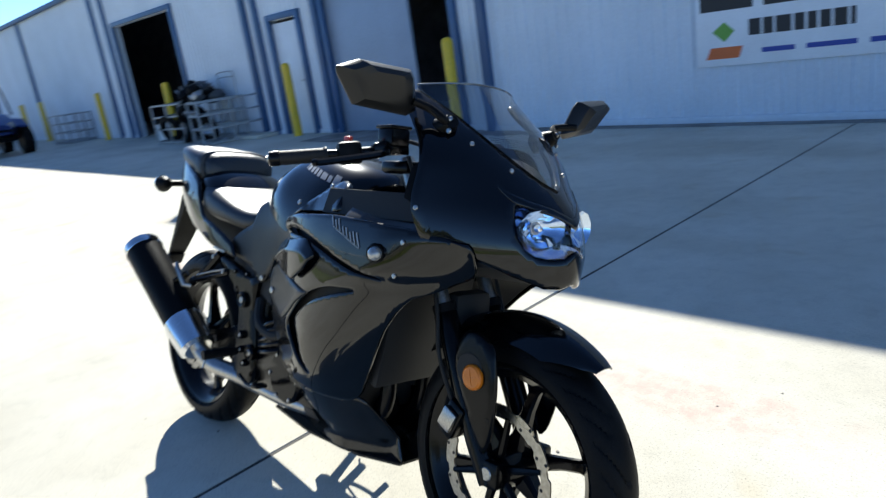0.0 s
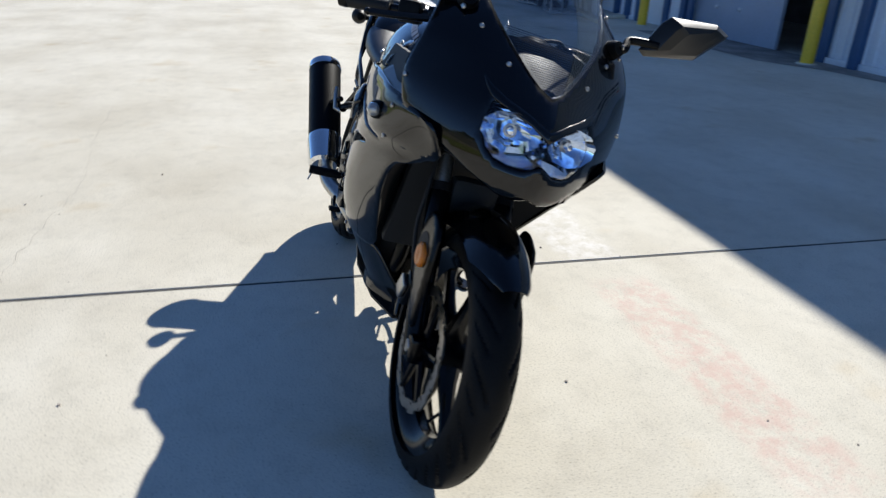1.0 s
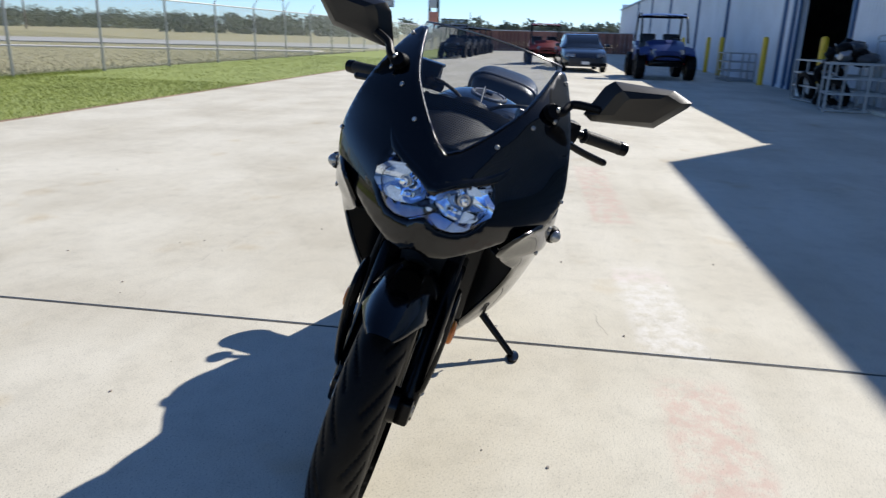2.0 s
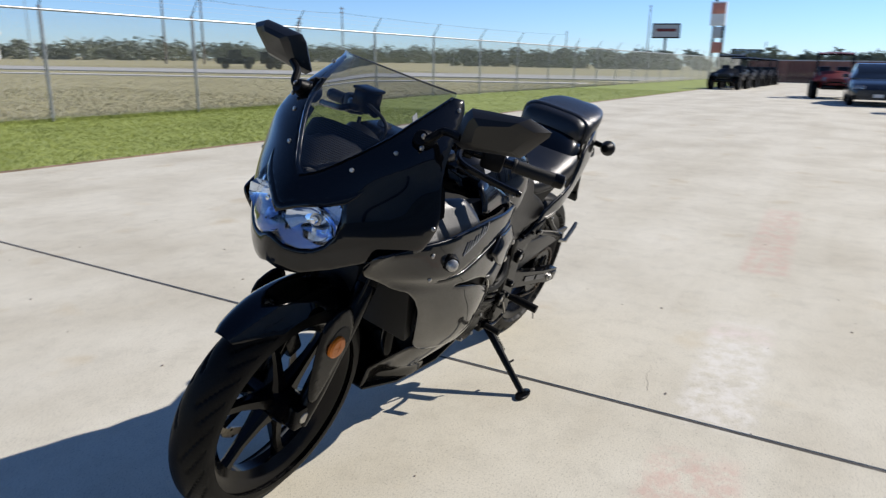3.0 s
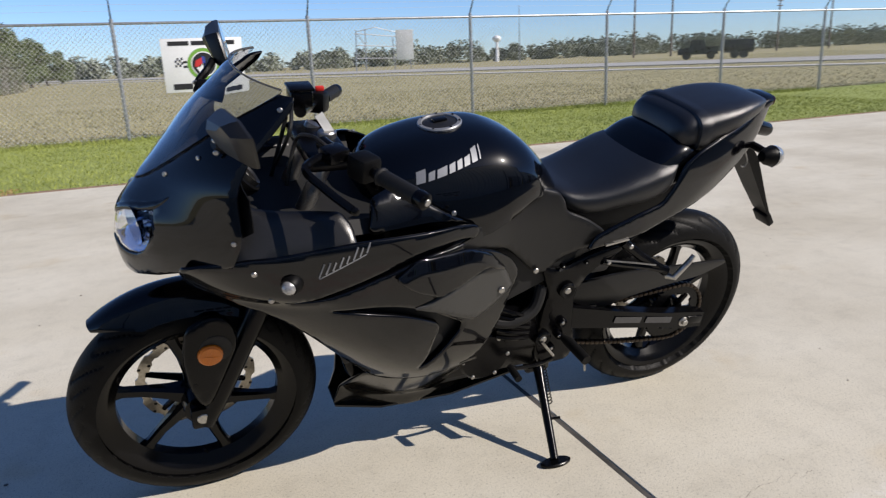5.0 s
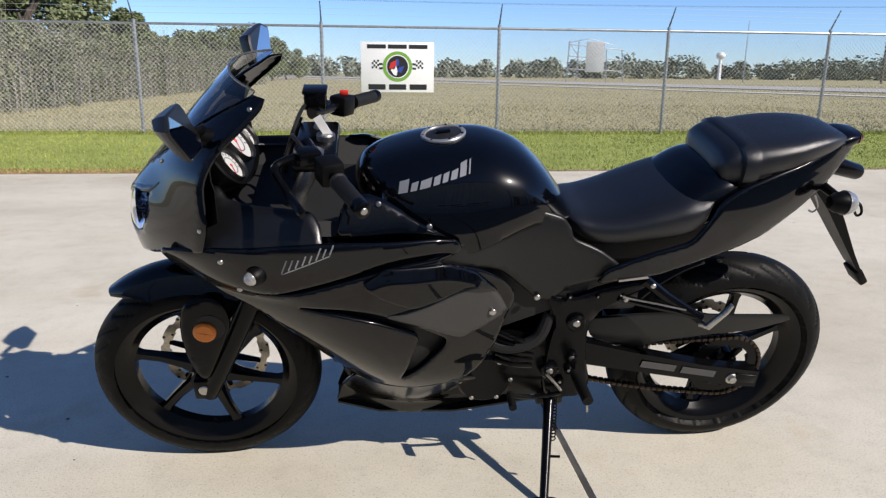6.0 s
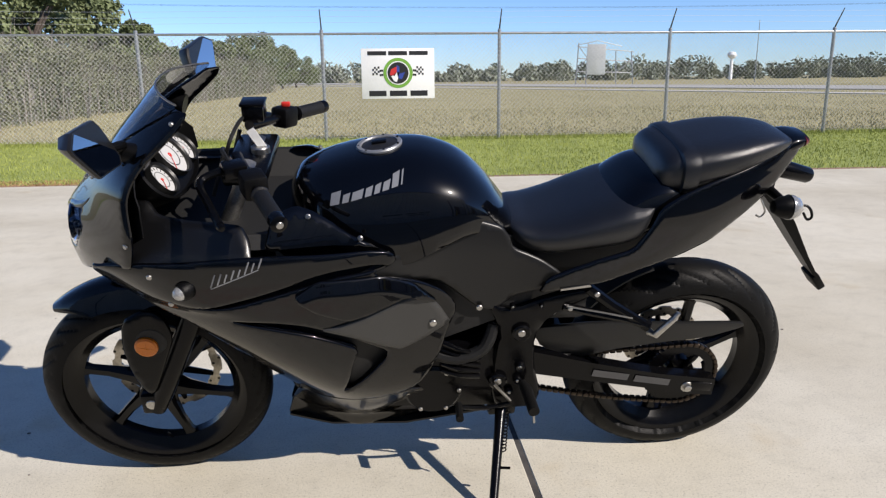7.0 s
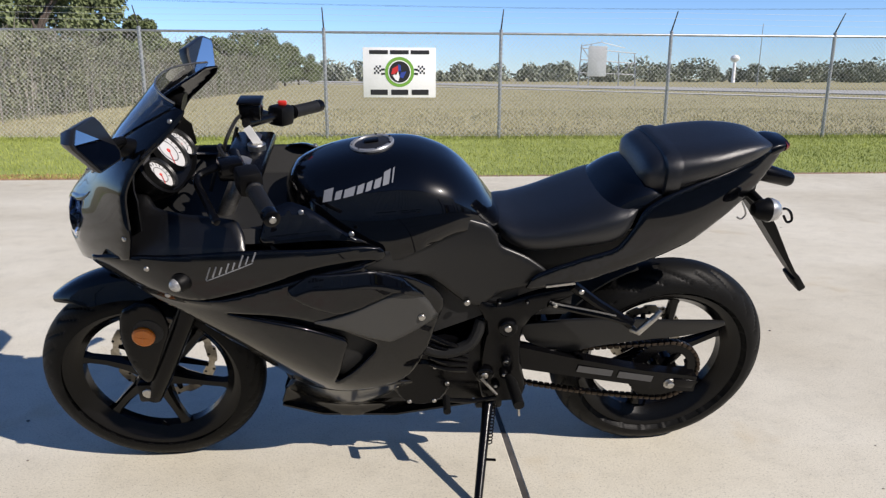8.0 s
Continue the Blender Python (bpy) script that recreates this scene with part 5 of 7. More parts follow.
for x, g in ((-0.576, 0.0003), (-0.579, 0.0050), (-0.594, 0.0062), (-0.612, 0.0050), (-0.615, 0.0003)):
    ring = cushion(x, x - 0.001, 2, pil_top, pil_low, pil_half, 0.58)[0]
    mid = Vector((x, 0, (pil_top(x) + pil_low(x)) / 2))
    rings.append([mid + (p - mid) * (1 + g / 0.06) for p in ring])
part("seat_strap", loft(rings, False), VINYL, pillion, "stitched grab strap", 50)
tail_top = curve((-0.40, 0.80), (-0.47, 0.866), (-0.515, 0.895), (-0.56, 0.905), (-0.66, 0.910), (-0.80, 0.948), (-0.87, 0.970), (-0.906, 0.968))
tail_low = curve((-0.40, 0.730), (-0.52, 0.746), (-0.60, 0.760), (-0.672, 0.785), (-0.735, 0.832), (-0.795, 0.874), (-0.85, 0.912), (-0.895, 0.938), (-0.906, 0.946))
tail_half = curve((-0.40, 0.120), (-0.47, 0.140), (-0.55, 0.140), (-0.62, 0.118), (-0.72, 0.090), (-0.82, 0.064), (-0.89, 0.048), (-0.906, 0.040))
tail = part("tail_cowl", loft(cushion(-0.40, -0.907, 36, tail_top, tail_low, tail_half, 0.72)), PAINT, bike, "glossy black upswept tail cowl", 55)
part("tail_light", loft(cushion(-0.899, -0.912, 6, curve((-0.899, 0.968), (-0.912, 0.963)), curve((-0.899, 0.940), (-0.912, 0.945)), curve((-0.899, 0.046), (-0.912, 0.036)), 0.6)), TAILRED, tail, "dark red tail lamp")
for s in SIDES:
    WING = rounded([(-0.262, 0.640), (-0.330, 0.652), (-0.425, 0.668), (-0.500, 0.690), (-0.600, 0.716), (-0.672, 0.742), (-0.735, 0.792), (-0.795, 0.842), (-0.850, 0.892), (-0.895, 0.936), (-0.890, 0.960), (-0.85, 0.962), (-0.75, 0.926), (-0.66, 0.904), (-0.58, 0.878), (-0.53, 0.848), (-0.505, 0.792), (-0.475, 0.750), (-0.40, 0.732), (-0.33, 0.705), (-0.28, 0.680)], 1, 0.15)
    wing_y = curve((-0.25, 0.166), (-0.40, 0.172), (-0.50, 0.162), (-0.62, 0.148), (-0.72, 0.130), (-0.82, 0.102), (-0.89, 0.070))
    fold = curve((-0.25, 0.600), (-0.425, 0.668), (-0.500, 0.700), (-0.585, 0.752), (-0.66, 0.806), (-0.74, 0.860), (-0.83, 0.913), (-0.91, 0.950))
    under = lambda x, z: 0.5 * (fold(x) - z + math.hypot(fold(x) - z, 0.03))  # noqa: E731
    part("tail_wing", skin(WING, lambda p, s=s: (p[0], s * (wing_y(p[0]) + 0.006 - 0.9 * max(0.0, p[1] - 0.80) ** 1.7 - 0.25 * under(p[0], p[1])), p[1]), aside(s), 0.004, (), 0.0075, 0.005), PAINT, tail, "glossy black tail side panel", 50)
    part("heel_trim", prism([(-0.312, 0.652), (-0.384, 0.660), (-0.380, 0.666), (-0.312, 0.657)], s * 0.174, s * 0.178), STEEL, tail)

# ---- rear fender, plate bracket and rear signals
arm = part("plate_bracket", loft([[Vector((x + a * wx, b * wy, z + a * wz)) for a, b in ((-1, -1), (1, -1), (1, 1), (-1, 1))] for x, z, wx, wz, wy in ((-0.80, 0.86, 0.05, 0.03, 0.06), (-0.86, 0.805, 0.030, 0.012, 0.055), (-0.905, 0.755, 0.026, 0.012, 0.045), (-0.985, 0.645, 0.015, 0.008, 0.038), (-1.045, 0.568, 0.010, 0.006, 0.030))]), MATTE, bike, "matte black licence plate bracket")
part("bracket_foot", moved(box((0.022, 0.060, 0.052), bevel=0.005), pose(-1.058, 0, 0.550, 0, 38, 0)), RUBBER, arm)
part("plate_lamp", tube([(-0.82, 0, 0.884), (-0.88, 0, 0.872), (-0.955, 0, 0.852), (-0.962, 0, 0.850)], [0.025, 0.023, 0.020, 0.016], 14), METALBLACK, arm)
part("helmet_hook", tube(bent([(-0.80, 0.085, 0.83), (-0.815, 0.088, 0.80), (-0.807, 0.088, 0.785), (-0.795, 0.088, 0.79)], 5), 0.0022, 6), STEEL, arm)
part("tie_hook", tube(bent([(-0.905, 0.05, 0.775), (-0.925, 0.065, 0.800), (-0.945, 0.065, 0.790), (-0.955, 0.065, 0.768), (-0.944, 0.065, 0.762), (-0.930, 0.065, 0.780)], 5), 0.0034, 6), METALBLACK, arm)
for s in SIDES:
    stalk = part("turn_signal", tube([(-0.825, s * 0.045, 0.846), (-0.830, s * 0.130, 0.842)], [0.012, 0.010], 10), MATTE, bike, "black rear turn signal with a clear lens")
    part("signal_body", lathe([(0, 0.050), (0.014, 0.046), (0.024, 0.030), (0.028, 0.008), (0.028, 0), (0, 0)], (-0.838, s * 0.150, 0.840), (1, 0, 0.05), 20), MATTE, stalk)
    part("signal_lens", lathe([(0, -0.024), (0.014, -0.020), (0.024, -0.011), (0.029, 0.002), (0.0295, 0.010), (0, 0.010)], (-0.838, s * 0.150, 0.840), (1, 0, 0.05), 20), CLEARLENS, stalk)

# ---- front fender, forks and guards
rings = []
for i in range(26):
    a = radians(51 + (142 - 51) * i / 25)
    end = min(1.0, min(i, 25 - i) / 5)
    half = 0.028 + 0.044 * end ** 0.7
    drop = 0.010 + 0.045 * end
    ring = []
    for k in range(13):
        b = -1 + k / 6
        r = 0.336 - drop * abs(b) ** 2.6
        ring.append(AXLE_F + Vector((r * math.cos(a), half * b * (1 - 0.08 * abs(b)), r * math.sin(a))))
    for k in range(12, -1, -1):
        b = -1 + k / 6
        r = 0.332 - drop * abs(b) ** 2.6
        ring.append(AXLE_F + Vector((r * math.cos(a), half * b * 0.95, r * math.sin(a))))
    rings.append(ring)
fender = part("front_fender", loft(rings), PAINT, bike, "glossy black front fender", 50)
UP = Vector((-0.425, 0, 0.905)).normalized()
for s in SIDES:
    foot = AXLE_F + Vector((-0.018, s * 0.078, 0.0))
    leg = part("fork_leg", tube([foot - UP * 0.03, foot + UP * 0.06, foot + UP * 0.34, foot + UP * 0.35], [0.022, 0.027, 0.027, 0.024], 18), METALBLACK, bike, "black fork leg")
    part("stanchion", tube([foot + UP * 0.34, foot + UP * 0.72], 0.0185, 16), STEEL, leg, "bright fork tube")
    part("dust_seal", tube([foot + UP * 0.345, foot + UP * 0.365], 0.026, 16), RUBBER, leg)
    part("axle_clamp", moved(box((0.055, 0.036, 0.060), bevel=0.008), Matrix.Translation(AXLE_F + Vector((0, s * 0.078, -0.002)))), METALBLACK, leg)
    GUARD = rounded([(0.716, 0.566), (0.668, 0.592), (0.634, 0.591), (0.614, 0.566), (0.604, 0.515), (0.630, 0.450), (0.674, 0.345), (0.690, 0.330), (0.706, 0.350), (0.722, 0.408), (0.728, 0.490)], 1, 0.2)
    guard = part("fork_guard", skin(GUARD, lambda p, s=s: (p[0], s * (0.106 + 0.012 * math.sin((p[1] - 0.33) * 9)), p[1]), aside(s), 0.004, (), 0.014, 0.006), METALBLACK, fender, "black fork guard", 50)
    cup = Vector((0.655, s * 0.115, 0.508))
    part("reflector_seat", disc(0.036, 0.008, cup, (0, s, 0), 24), DARK, guard)
    part("reflector", lathe([(0, 0.014), (0.022, 0.013), (0.027, 0.009), (0.028, 0.0), (0, 0.0)], Vector((0.668, s * 0.115, 0.496)), (0, s, 0), 28), ORANGE, guard, "round orange reflector")
    for k in range(4):
        t = k * math.pi / 2 + 0.2
        part("reflector_rib", tube([Vector((0.668, s * 0.1295, 0.496)), Vector((0.668 + 0.024 * math.cos(t), s * 0.1270, 0.496 + 0.024 * math.sin(t)))], 0.0011, 4), ORANGE, guard)
    bolt(guard, (0.708, s * 0.112, 0.412), (0, s, 0), 0.007, METALBLACK)
    bolt(front, AXLE_F + Vector((0, s * 0.096, 0)), (0, 1, 0), 0.015)
    bolt(front, AXLE_F + Vector((-0.022, s * 0.094, -0.002)), (0, 1, 0), 0.008)
part("axle", tube([AXLE_F + Vector((0, -0.096, 0)), AXLE_F + Vector((0, 0.096, 0))], 0.010, 12), STEEL, front)
part("speed_sensor_cable", tube(bent([(0.66, 0.075, 0.33), (0.60, 0.085, 0.42), (0.58, 0.09, 0.55), (0.52, 0.09, 0.70)], 8), 0.004, 6), GRIPRUBBER, front)
caliper = part("front_caliper", moved(box((0.085, 0.062, 0.050), bevel=0.010), pose(0.600, -0.082, 0.385, 0, -62, 0)), METALBLACK, bike, "black front brake caliper")
part("caliper_cover", moved(box((0.050, 0.012, 0.040), bevel=0.005), pose(0.600, -0.118, 0.388, 0, -62, 0)), STEEL, caliper)
part("brake_hose", tube(bent([(0.595, -0.10, 0.42), (0.56, -0.115, 0.52), (0.54, -0.11, 0.62), (0.48, -0.10, 0.80), (0.43, -0.12, 0.95)], 8), 0.005, 8), GRIPRUBBER, caliper)
part("lower_yoke", box((0.085, 0.25, 0.045), (0.465, 0, 0.755), bevel=0.012), METALBLACK, bike)
yoke = part("top_yoke", box((0.095, 0.25, 0.030), (0.385, 0, 0.925), bevel=0.010), METALBLACK, bike, "black top yoke")
part("key_switch", disc(0.021, 0.02, (0.365, 0, 0.945), (0, 0, 1), 18), STEEL, yoke)
part("radiator", moved(box((0.035, 0.26, 0.30), bevel=0.008), pose(0.385, 0, 0.545, 0, 14, 0)), DARK, bike, "dark radiator core")
part("nose_duct", loft([[Vector((x, y * k, z)) for y, z in ((-0.16, 0.73), (-0.08, 0.70), (0.08, 0.70), (0.16, 0.73), (0.15, 0.77), (-0.15, 0.77))] for x, k in ((0.62, 1.0), (0.70, 0.9), (0.76, 0.6))]), DARK, bike)

# ---- handlebars
for s in SIDES:
    end = Vector((0.288, 0.360, 0.952)) if s > 0 else Vector((0.258, -0.346, 0.928))
    root = Vector((0.392, s * 0.115, 0.965))
    way = (end - root).normalized()
    bar = part("handlebar", tube([root - way * 0.02, root, root + way * 0.10, end], [0.015, 0.013, 0.011, 0.011], 12), METALBLACK, bike, "black clip-on handlebar")
    start = root + way * 0.165
    ribs, radii = [], []
    n = 28
    for i in range(n):
        ribs.append(start + (end - start) * (i / (n - 1)))
        radii.append(0.0185 if i in (0, 1) else (0.0166 if i % 2 else 0.0157))
    part("grip", tube(ribs, radii, 16), GRIPRUBBER, bar, "ribbed black rubber grip")
    part("bar_end", tube([end, end + way * 0.004, end + way * 0.022, end + way * 0.025], [0.0165, 0.0175, 0.0165, 0.012], 16), METALBLACK, bar)
    part("bar_end_screw", disc(0.007, 0.004, end + way * 0.026, way, 12), STEEL, bar)
    box_at = root + way * 0.115
    switch = part("switch_box", moved(box((0.050, 0.055, 0.052), bevel=0.010), Matrix.Translation(box_at) @ way.to_track_quat("Y", "Z").to_matrix().to_4x4()), MATTE, bar, "matte switch housing")
    perch = root + way * 0.055 + Vector((0.022, 0, 0.006))
    part("lever_perch", moved(box((0.050, 0.045, 0.030), bevel=0.007), Matrix.Translation(perch) @ way.to_track_quat("Y", "Z").to_matrix().to_4x4()), METALBLACK, bar)
    side = Vector((0.076 if s > 0 else 0.050, 0, -0.006))
    drop = Vector((0, 0, -0.034)) if s > 0 else Vector((0, 0, -0.012))
    lever = part("lever", tube(bent([perch + Vector((0.02, 0, 0)), perch + side + way * 0.03 + drop * 0.2, perch + side + way * 0.10 + drop * 0.7, perch + side * 0.95 + way * 0.17 + drop]), 0.0085, 8), METALBLACK, bar, "black hand lever")
    part("lever_ball", lathe([(0, -0.009), (0.006, -0.007), (0.009, 0), (0.006, 0.007), (0, 0.009)], perch + side * 0.95 + way * 0.175 + drop, way, 12), METALBLACK, lever)
    part("cable", tube(bent([perch, perch + Vector((0.03, -s * 0.05, 0.02)), Vector((0.44, s * 0.03, 0.95)), Vector((0.47, s * 0.06, 0.86))], 8), 0.0045, 8), GRIPRUBBER, bar)
    if s < 0:
        part("kill_switch", moved(box((0.022, 0.012, 0.012), bevel=0.003), Matrix.Translation(box_at + Vector((-0.006, 0, 0.032)))), RED, switch, "red engine stop switch")
        reservoir = part("brake_reservoir", box((0.052, 0.056, 0.040), (0.394, -0.135, 0.990), bevel=0.006), METALBLACK, bike, "black brake fluid reservoir")
        part("reservoir_lid", box((0.058, 0.062, 0.008), (0.394, -0.135, 1.013), bevel=0.003), METALBLACK, reservoir)
        part("reservoir_neck", box((0.030, 0.030, 0.03), (0.394, -0.135, 0.968), bevel=0.004), METALBLACK, reservoir)
    else:
        part("hang_tag", prism([(0.391, 0.989), (0.375, 0.999), (0.347, 0.950), (0.363, 0.940)], 0.002, 0.0036), WHITE, bike, "white paper tag tied to the key")

# ---- mirrors
for s in SIDES:
    foot = Vector((0.604, s * 0.168, 1.012))
    neck = Vector((0.570, s * 0.238, 1.052)) + (Vector((0.040, 0.022, -0.004)) if s > 0 else Vector((0, 0, 0)))
    stem = part("mirror", tube(bent([foot, foot + Vector((0.004, s * 0.02, 0.008)), Vector((0.586, s * 0.205, 1.040)), neck], 5), 0.009, 10), MATTE, bike, "black faceted rear-view mirror")
    part("mirror_base", tube([foot + Vector((0.012, s * 0.004, 0.006)), foot, Vector((0.560, s * 0.166, 1.000))], [0.015, 0.020, 0.024], 16), MATTE, stem)
    bolt(stem, foot + Vector((0.012, s * 0.010, 0.010)), (0.3, s, 0.5), 0.006)
    bolt(stem, foot + Vector((0.012, s * 0.012, -0.014)), (0.3, s, 0.0), 0.006)
    # the housing's outline, seen from behind, in across and up
    ring = [(0.206, 1.044), (0.226, 1.106), (0.240, 1.120), (0.356, 1.122), (0.400, 1.104), (0.397, 1.094), (0.350, 1.040), (0.226, 1.032)]
    turn = lambda y, z, d, k=1.0: Vector((0.552 + d - 0.10 * (y - 0.31) + (0.32 if s > 0 else 0.26) * (z - 1.080), s * (0.310 + (y - 0.310) * k), 1.080 + (z - 1.080) * k)) + (Vector((0.052, 0.026, -0.010 + 0.14 * (y - 0.24))) if s > 0 else Vector((0, 0, -0.006)))  # noqa: E731
    shell = part("mirror_shell", loft([[turn(y, z, d, k) for y, z in ring] for d, k in ((-0.020, 1.0), (-0.015, 1.02), (-0.006, 0.96), (0.010, 0.74), (0.015, 0.48))]), SATIN, stem, "", 25)
    bm = bmesh.new()
    bm.faces.new([bm.verts.new(turn(y, z, -0.0205, 0.93)) for y, z in ring])
    part("mirror_glass", bm, MIRROR, shell, "mirror glass reflecting the sky")

# ---- engine, frame, exhaust
motor = part("engine", loft([[Vector((x, y * k, z)) for y, z in ((-0.13, 0.27), (-0.15, 0.36), (-0.13, 0.47), (0.13, 0.47), (0.15, 0.36), (0.13, 0.27))] for x, k in ((0.12, 0.7), (0.09, 0.9), (-0.17, 1.0), (-0.20, 0.9))]), METALBLACK, bike, "black engine cases")
part("cylinder_block", moved(box((0.20, 0.25, 0.24), bevel=0.015), pose(0.10, 0, 0.58, 0, 22, 0)), METALBLACK, motor)
for s in SIDES:
    for i in range(5):
        t = 0.25 * i - 0.5
        part("cooling_fin", tube(bent([(-0.040, s * 0.146, 0.405 + 0.022 * i), (-0.085, s * 0.156, 0.395 + 0.020 * i), (-0.135, s * 0.150, 0.385 + 0.017 * i)], 4), 0.0065, 8), METALBLACK, motor)
    part("coolant_hose", tube(bent([(0.0, s * 0.13, 0.46), (-0.07, s * 0.15, 0.445), (-0.14, s * 0.15, 0.47), (-0.17, s * 0.13, 0.53)], 6), 0.016, 10), GRIPRUBBER, motor, "black coolant hose")
for s in SIDES:
    part("engine_cover", disc(0.075, 0.05, (-0.02, s * 0.118, 0.335), (0, s, 0), 28), METALBLACK, motor)
    for i in range(6):
        t = 2 * math.pi * i / 6
        bolt(motor, (-0.02 + 0.066 * math.cos(t), s * 0.144, 0.335 + 0.066 * math.sin(t)), (0, s, 0), 0.006)
part("sump", box((0.22, 0.18, 0.06), (0.02, 0, 0.25), bevel=0.02), ALLOY, motor)
part("shock", tube([(-0.33, 0, 0.40), (-0.30, 0, 0.62)], 0.032, 16), METALBLACK, bike)
part("battery_box", box((0.22, 0.20, 0.18), (-0.30, 0, 0.60), bevel=0.02), DARK, bike)
part("inner_fender", loft([[AXLE_R + Vector((r * math.cos(a), y, r * math.sin(a))) for r, y in ((0.335, -0.055), (0.335, 0.055), (0.340, 0.055), (0.340, -0.055))] for a in (radians(36 + 3.4 * i) for i in range(11))]), DARK, bike, "inner rear fender")
part("subframe_core", loft([[Vector((x, y, z)) for y, z in ((-h, b), (h, b), (h, t), (-h, t))] for x, h, b, t in ((-0.18, 0.10, 0.62, 0.76), (-0.42, 0.10, 0.66, 0.76), (-0.66, 0.09, 0.74, 0.86), (-0.84, 0.06, 0.84, 0.92))]), DARK, bike)
for s in SIDES:
    PLATE = rounded([(-0.150, 0.600), (-0.215, 0.585), (-0.290, 0.620), (-0.385, 0.640), (-0.400, 0.615), (-0.300, 0.560), (-0.268, 0.500), (-0.276, 0.400), (-0.298, 0.320), (-0.285, 0.272), (-0.190, 0.268), (-0.168, 0.320), (-0.172, 0.420), (-0.182, 0.520)], 1, 0.2)
    plate = part("frame_plate", skin(PLATE, lambda p, s=s: (p[0], s * (0.150 + 0.05 * max(0, p[1] - 0.5)), p[1]), aside(s), 0.012, (), 0.02, 0.006), METALBLACK, bike, "black frame plate", 45)
    for x, z, r in ((-0.233, 0.520, 0.024), (-0.236, 0.415, 0.013), (-0.182, 0.372, 0.024), (-0.232, 0.372, 0.011), (-0.213, 0.335, 0.011), (-0.206, 0.600, 0.007), (-0.275, 0.600, 0.006)):
        part("plate_boss", lathe([(r * 0.45, 0.0), (r, 0.0), (r, 0.010), (r * 0.8, 0.014), (r * 0.45, 0.012)], (x, s * 0.150, z), (0, s, 0), 18), METALBLACK, plate)
        bolt(plate, (x, s * 0.160, z), (0, s, 0), r * 0.42)
    # rider peg with its sole rubber and feeler
    peg = part("foot_peg", tube([(-0.245, s * 0.160, 0.365), (-0.250, s * 0.185, 0.365), (-0.255, s * 0.265, 0.362)], [0.010, 0.015, 0.014], 12), RUBBER, bike, "ribbed rubber foot peg")
    part("peg_feeler", tube([(-0.256, s * 0.255, 0.352), (-0.258, s * 0.262, 0.325)], 0.003, 6), STEEL, peg)
    # passenger peg hanger and peg
    hang = part("peg_hanger", joined(
        tube([(-0.385, s * 0.150, 0.640), (-0.450, s * 0.155, 0.590), (-0.520, s * 0.160, 0.545), (-0.545, s * 0.165, 0.530)], [0.014, 0.013, 0.012, 0.015], 8),
        tube([(-0.330, s * 0.150, 0.590), (-0.400, s * 0.155, 0.572), (-0.480, s * 0.158, 0.552), (-0.545, s * 0.165, 0.535)], [0.011, 0.010, 0.009, 0.013], 8)), METALBLACK, bike, "black passenger peg hanger")
    # thin bright rod added as the highlight along the hanger
    part("hanger_edge", tube([(-0.335, s * 0.164, 0.598), (-0.42, s * 0.168, 0.580), (-0.50, s * 0.170, 0.560)], 0.0025, 6), STEEL, hang)
    bolt(hang, (-0.405, s * 0.166, 0.630), (0, s, 0), 0.007)
    bolt(hang, (-0.345, s * 0.164, 0.590), (0, s, 0), 0.006)
    part("passenger_peg", tube([(-0.548, s * 0.170, 0.518), (-0.556, s * 0.190, 0.522), (-0.590, s * 0.196, 0.572), (-0.600, s * 0.196, 0.590)], [0.010, 0.009, 0.008, 0.006], 12), STEEL, hang, "folded alloy passenger peg")
    # swingarm
    arm = part("swingarm", loft([[Vector((x, s * y + b * 0.016, z + a * h)) for a, b in ((-1, -1), (-1, 1), (1, 1), (1, -1))] for x, y, z, h in ((-0.24, 0.105, 0.405, 0.036), (-0.42, 0.112, 0.365, 0.030), (-0.62, 0.116, 0.322, 0.026), (-0.70, 0.118, 0.306, 0.030), (-0.775, 0.118, 0.296, 0.026))]), METALBLACK, bike, "black box-section swingarm", 20)
    for k in range(2):
        part("arm_label", moved(box((0.10, 0.001, 0.020)), pose(-0.485 - 0.115 * k, s * (0.1318 + 0.0016 * k), 0.352 - 0.023 * k, 0, -11.5, 0)), DASHGREY, arm, "grey printed label")
    part("chain_adjuster", moved(box((0.060, 0.006, 0.026), bevel=0.003), pose(-0.738, s * 0.136, 0.303, 0, -8, 0)), METALBLACK, arm)
    bolt(back, AXLE_R + Vector((0, s * 0.134, -0.005)), (0, 1, 0), 0.017)
    part("axle_nut", disc(0.011, 0.014, AXLE_R + Vector((0, s * 0.138, -0.005)), (0, 1, 0), 6), STEEL, back)
part("chain_guard", prism(rounded([(-0.270, 0.492), (-0.450, 0.502), (-0.620, 0.492), (-0.830, 0.484), (-0.835, 0.470), (-0.740, 0.440), (-0.620, 0.430), (-0.500, 0.415), (-0.400, 0.392), (-0.300, 0.430)], 1, 0.15), 0.092, 0.104, 0.003), SATIN, bike, "black chain guard")
part("swingarm_bridge", box((0.05, 0.22, 0.06), (-0.36, 0, 0.385), bevel=0.012), METALBLACK, bike)

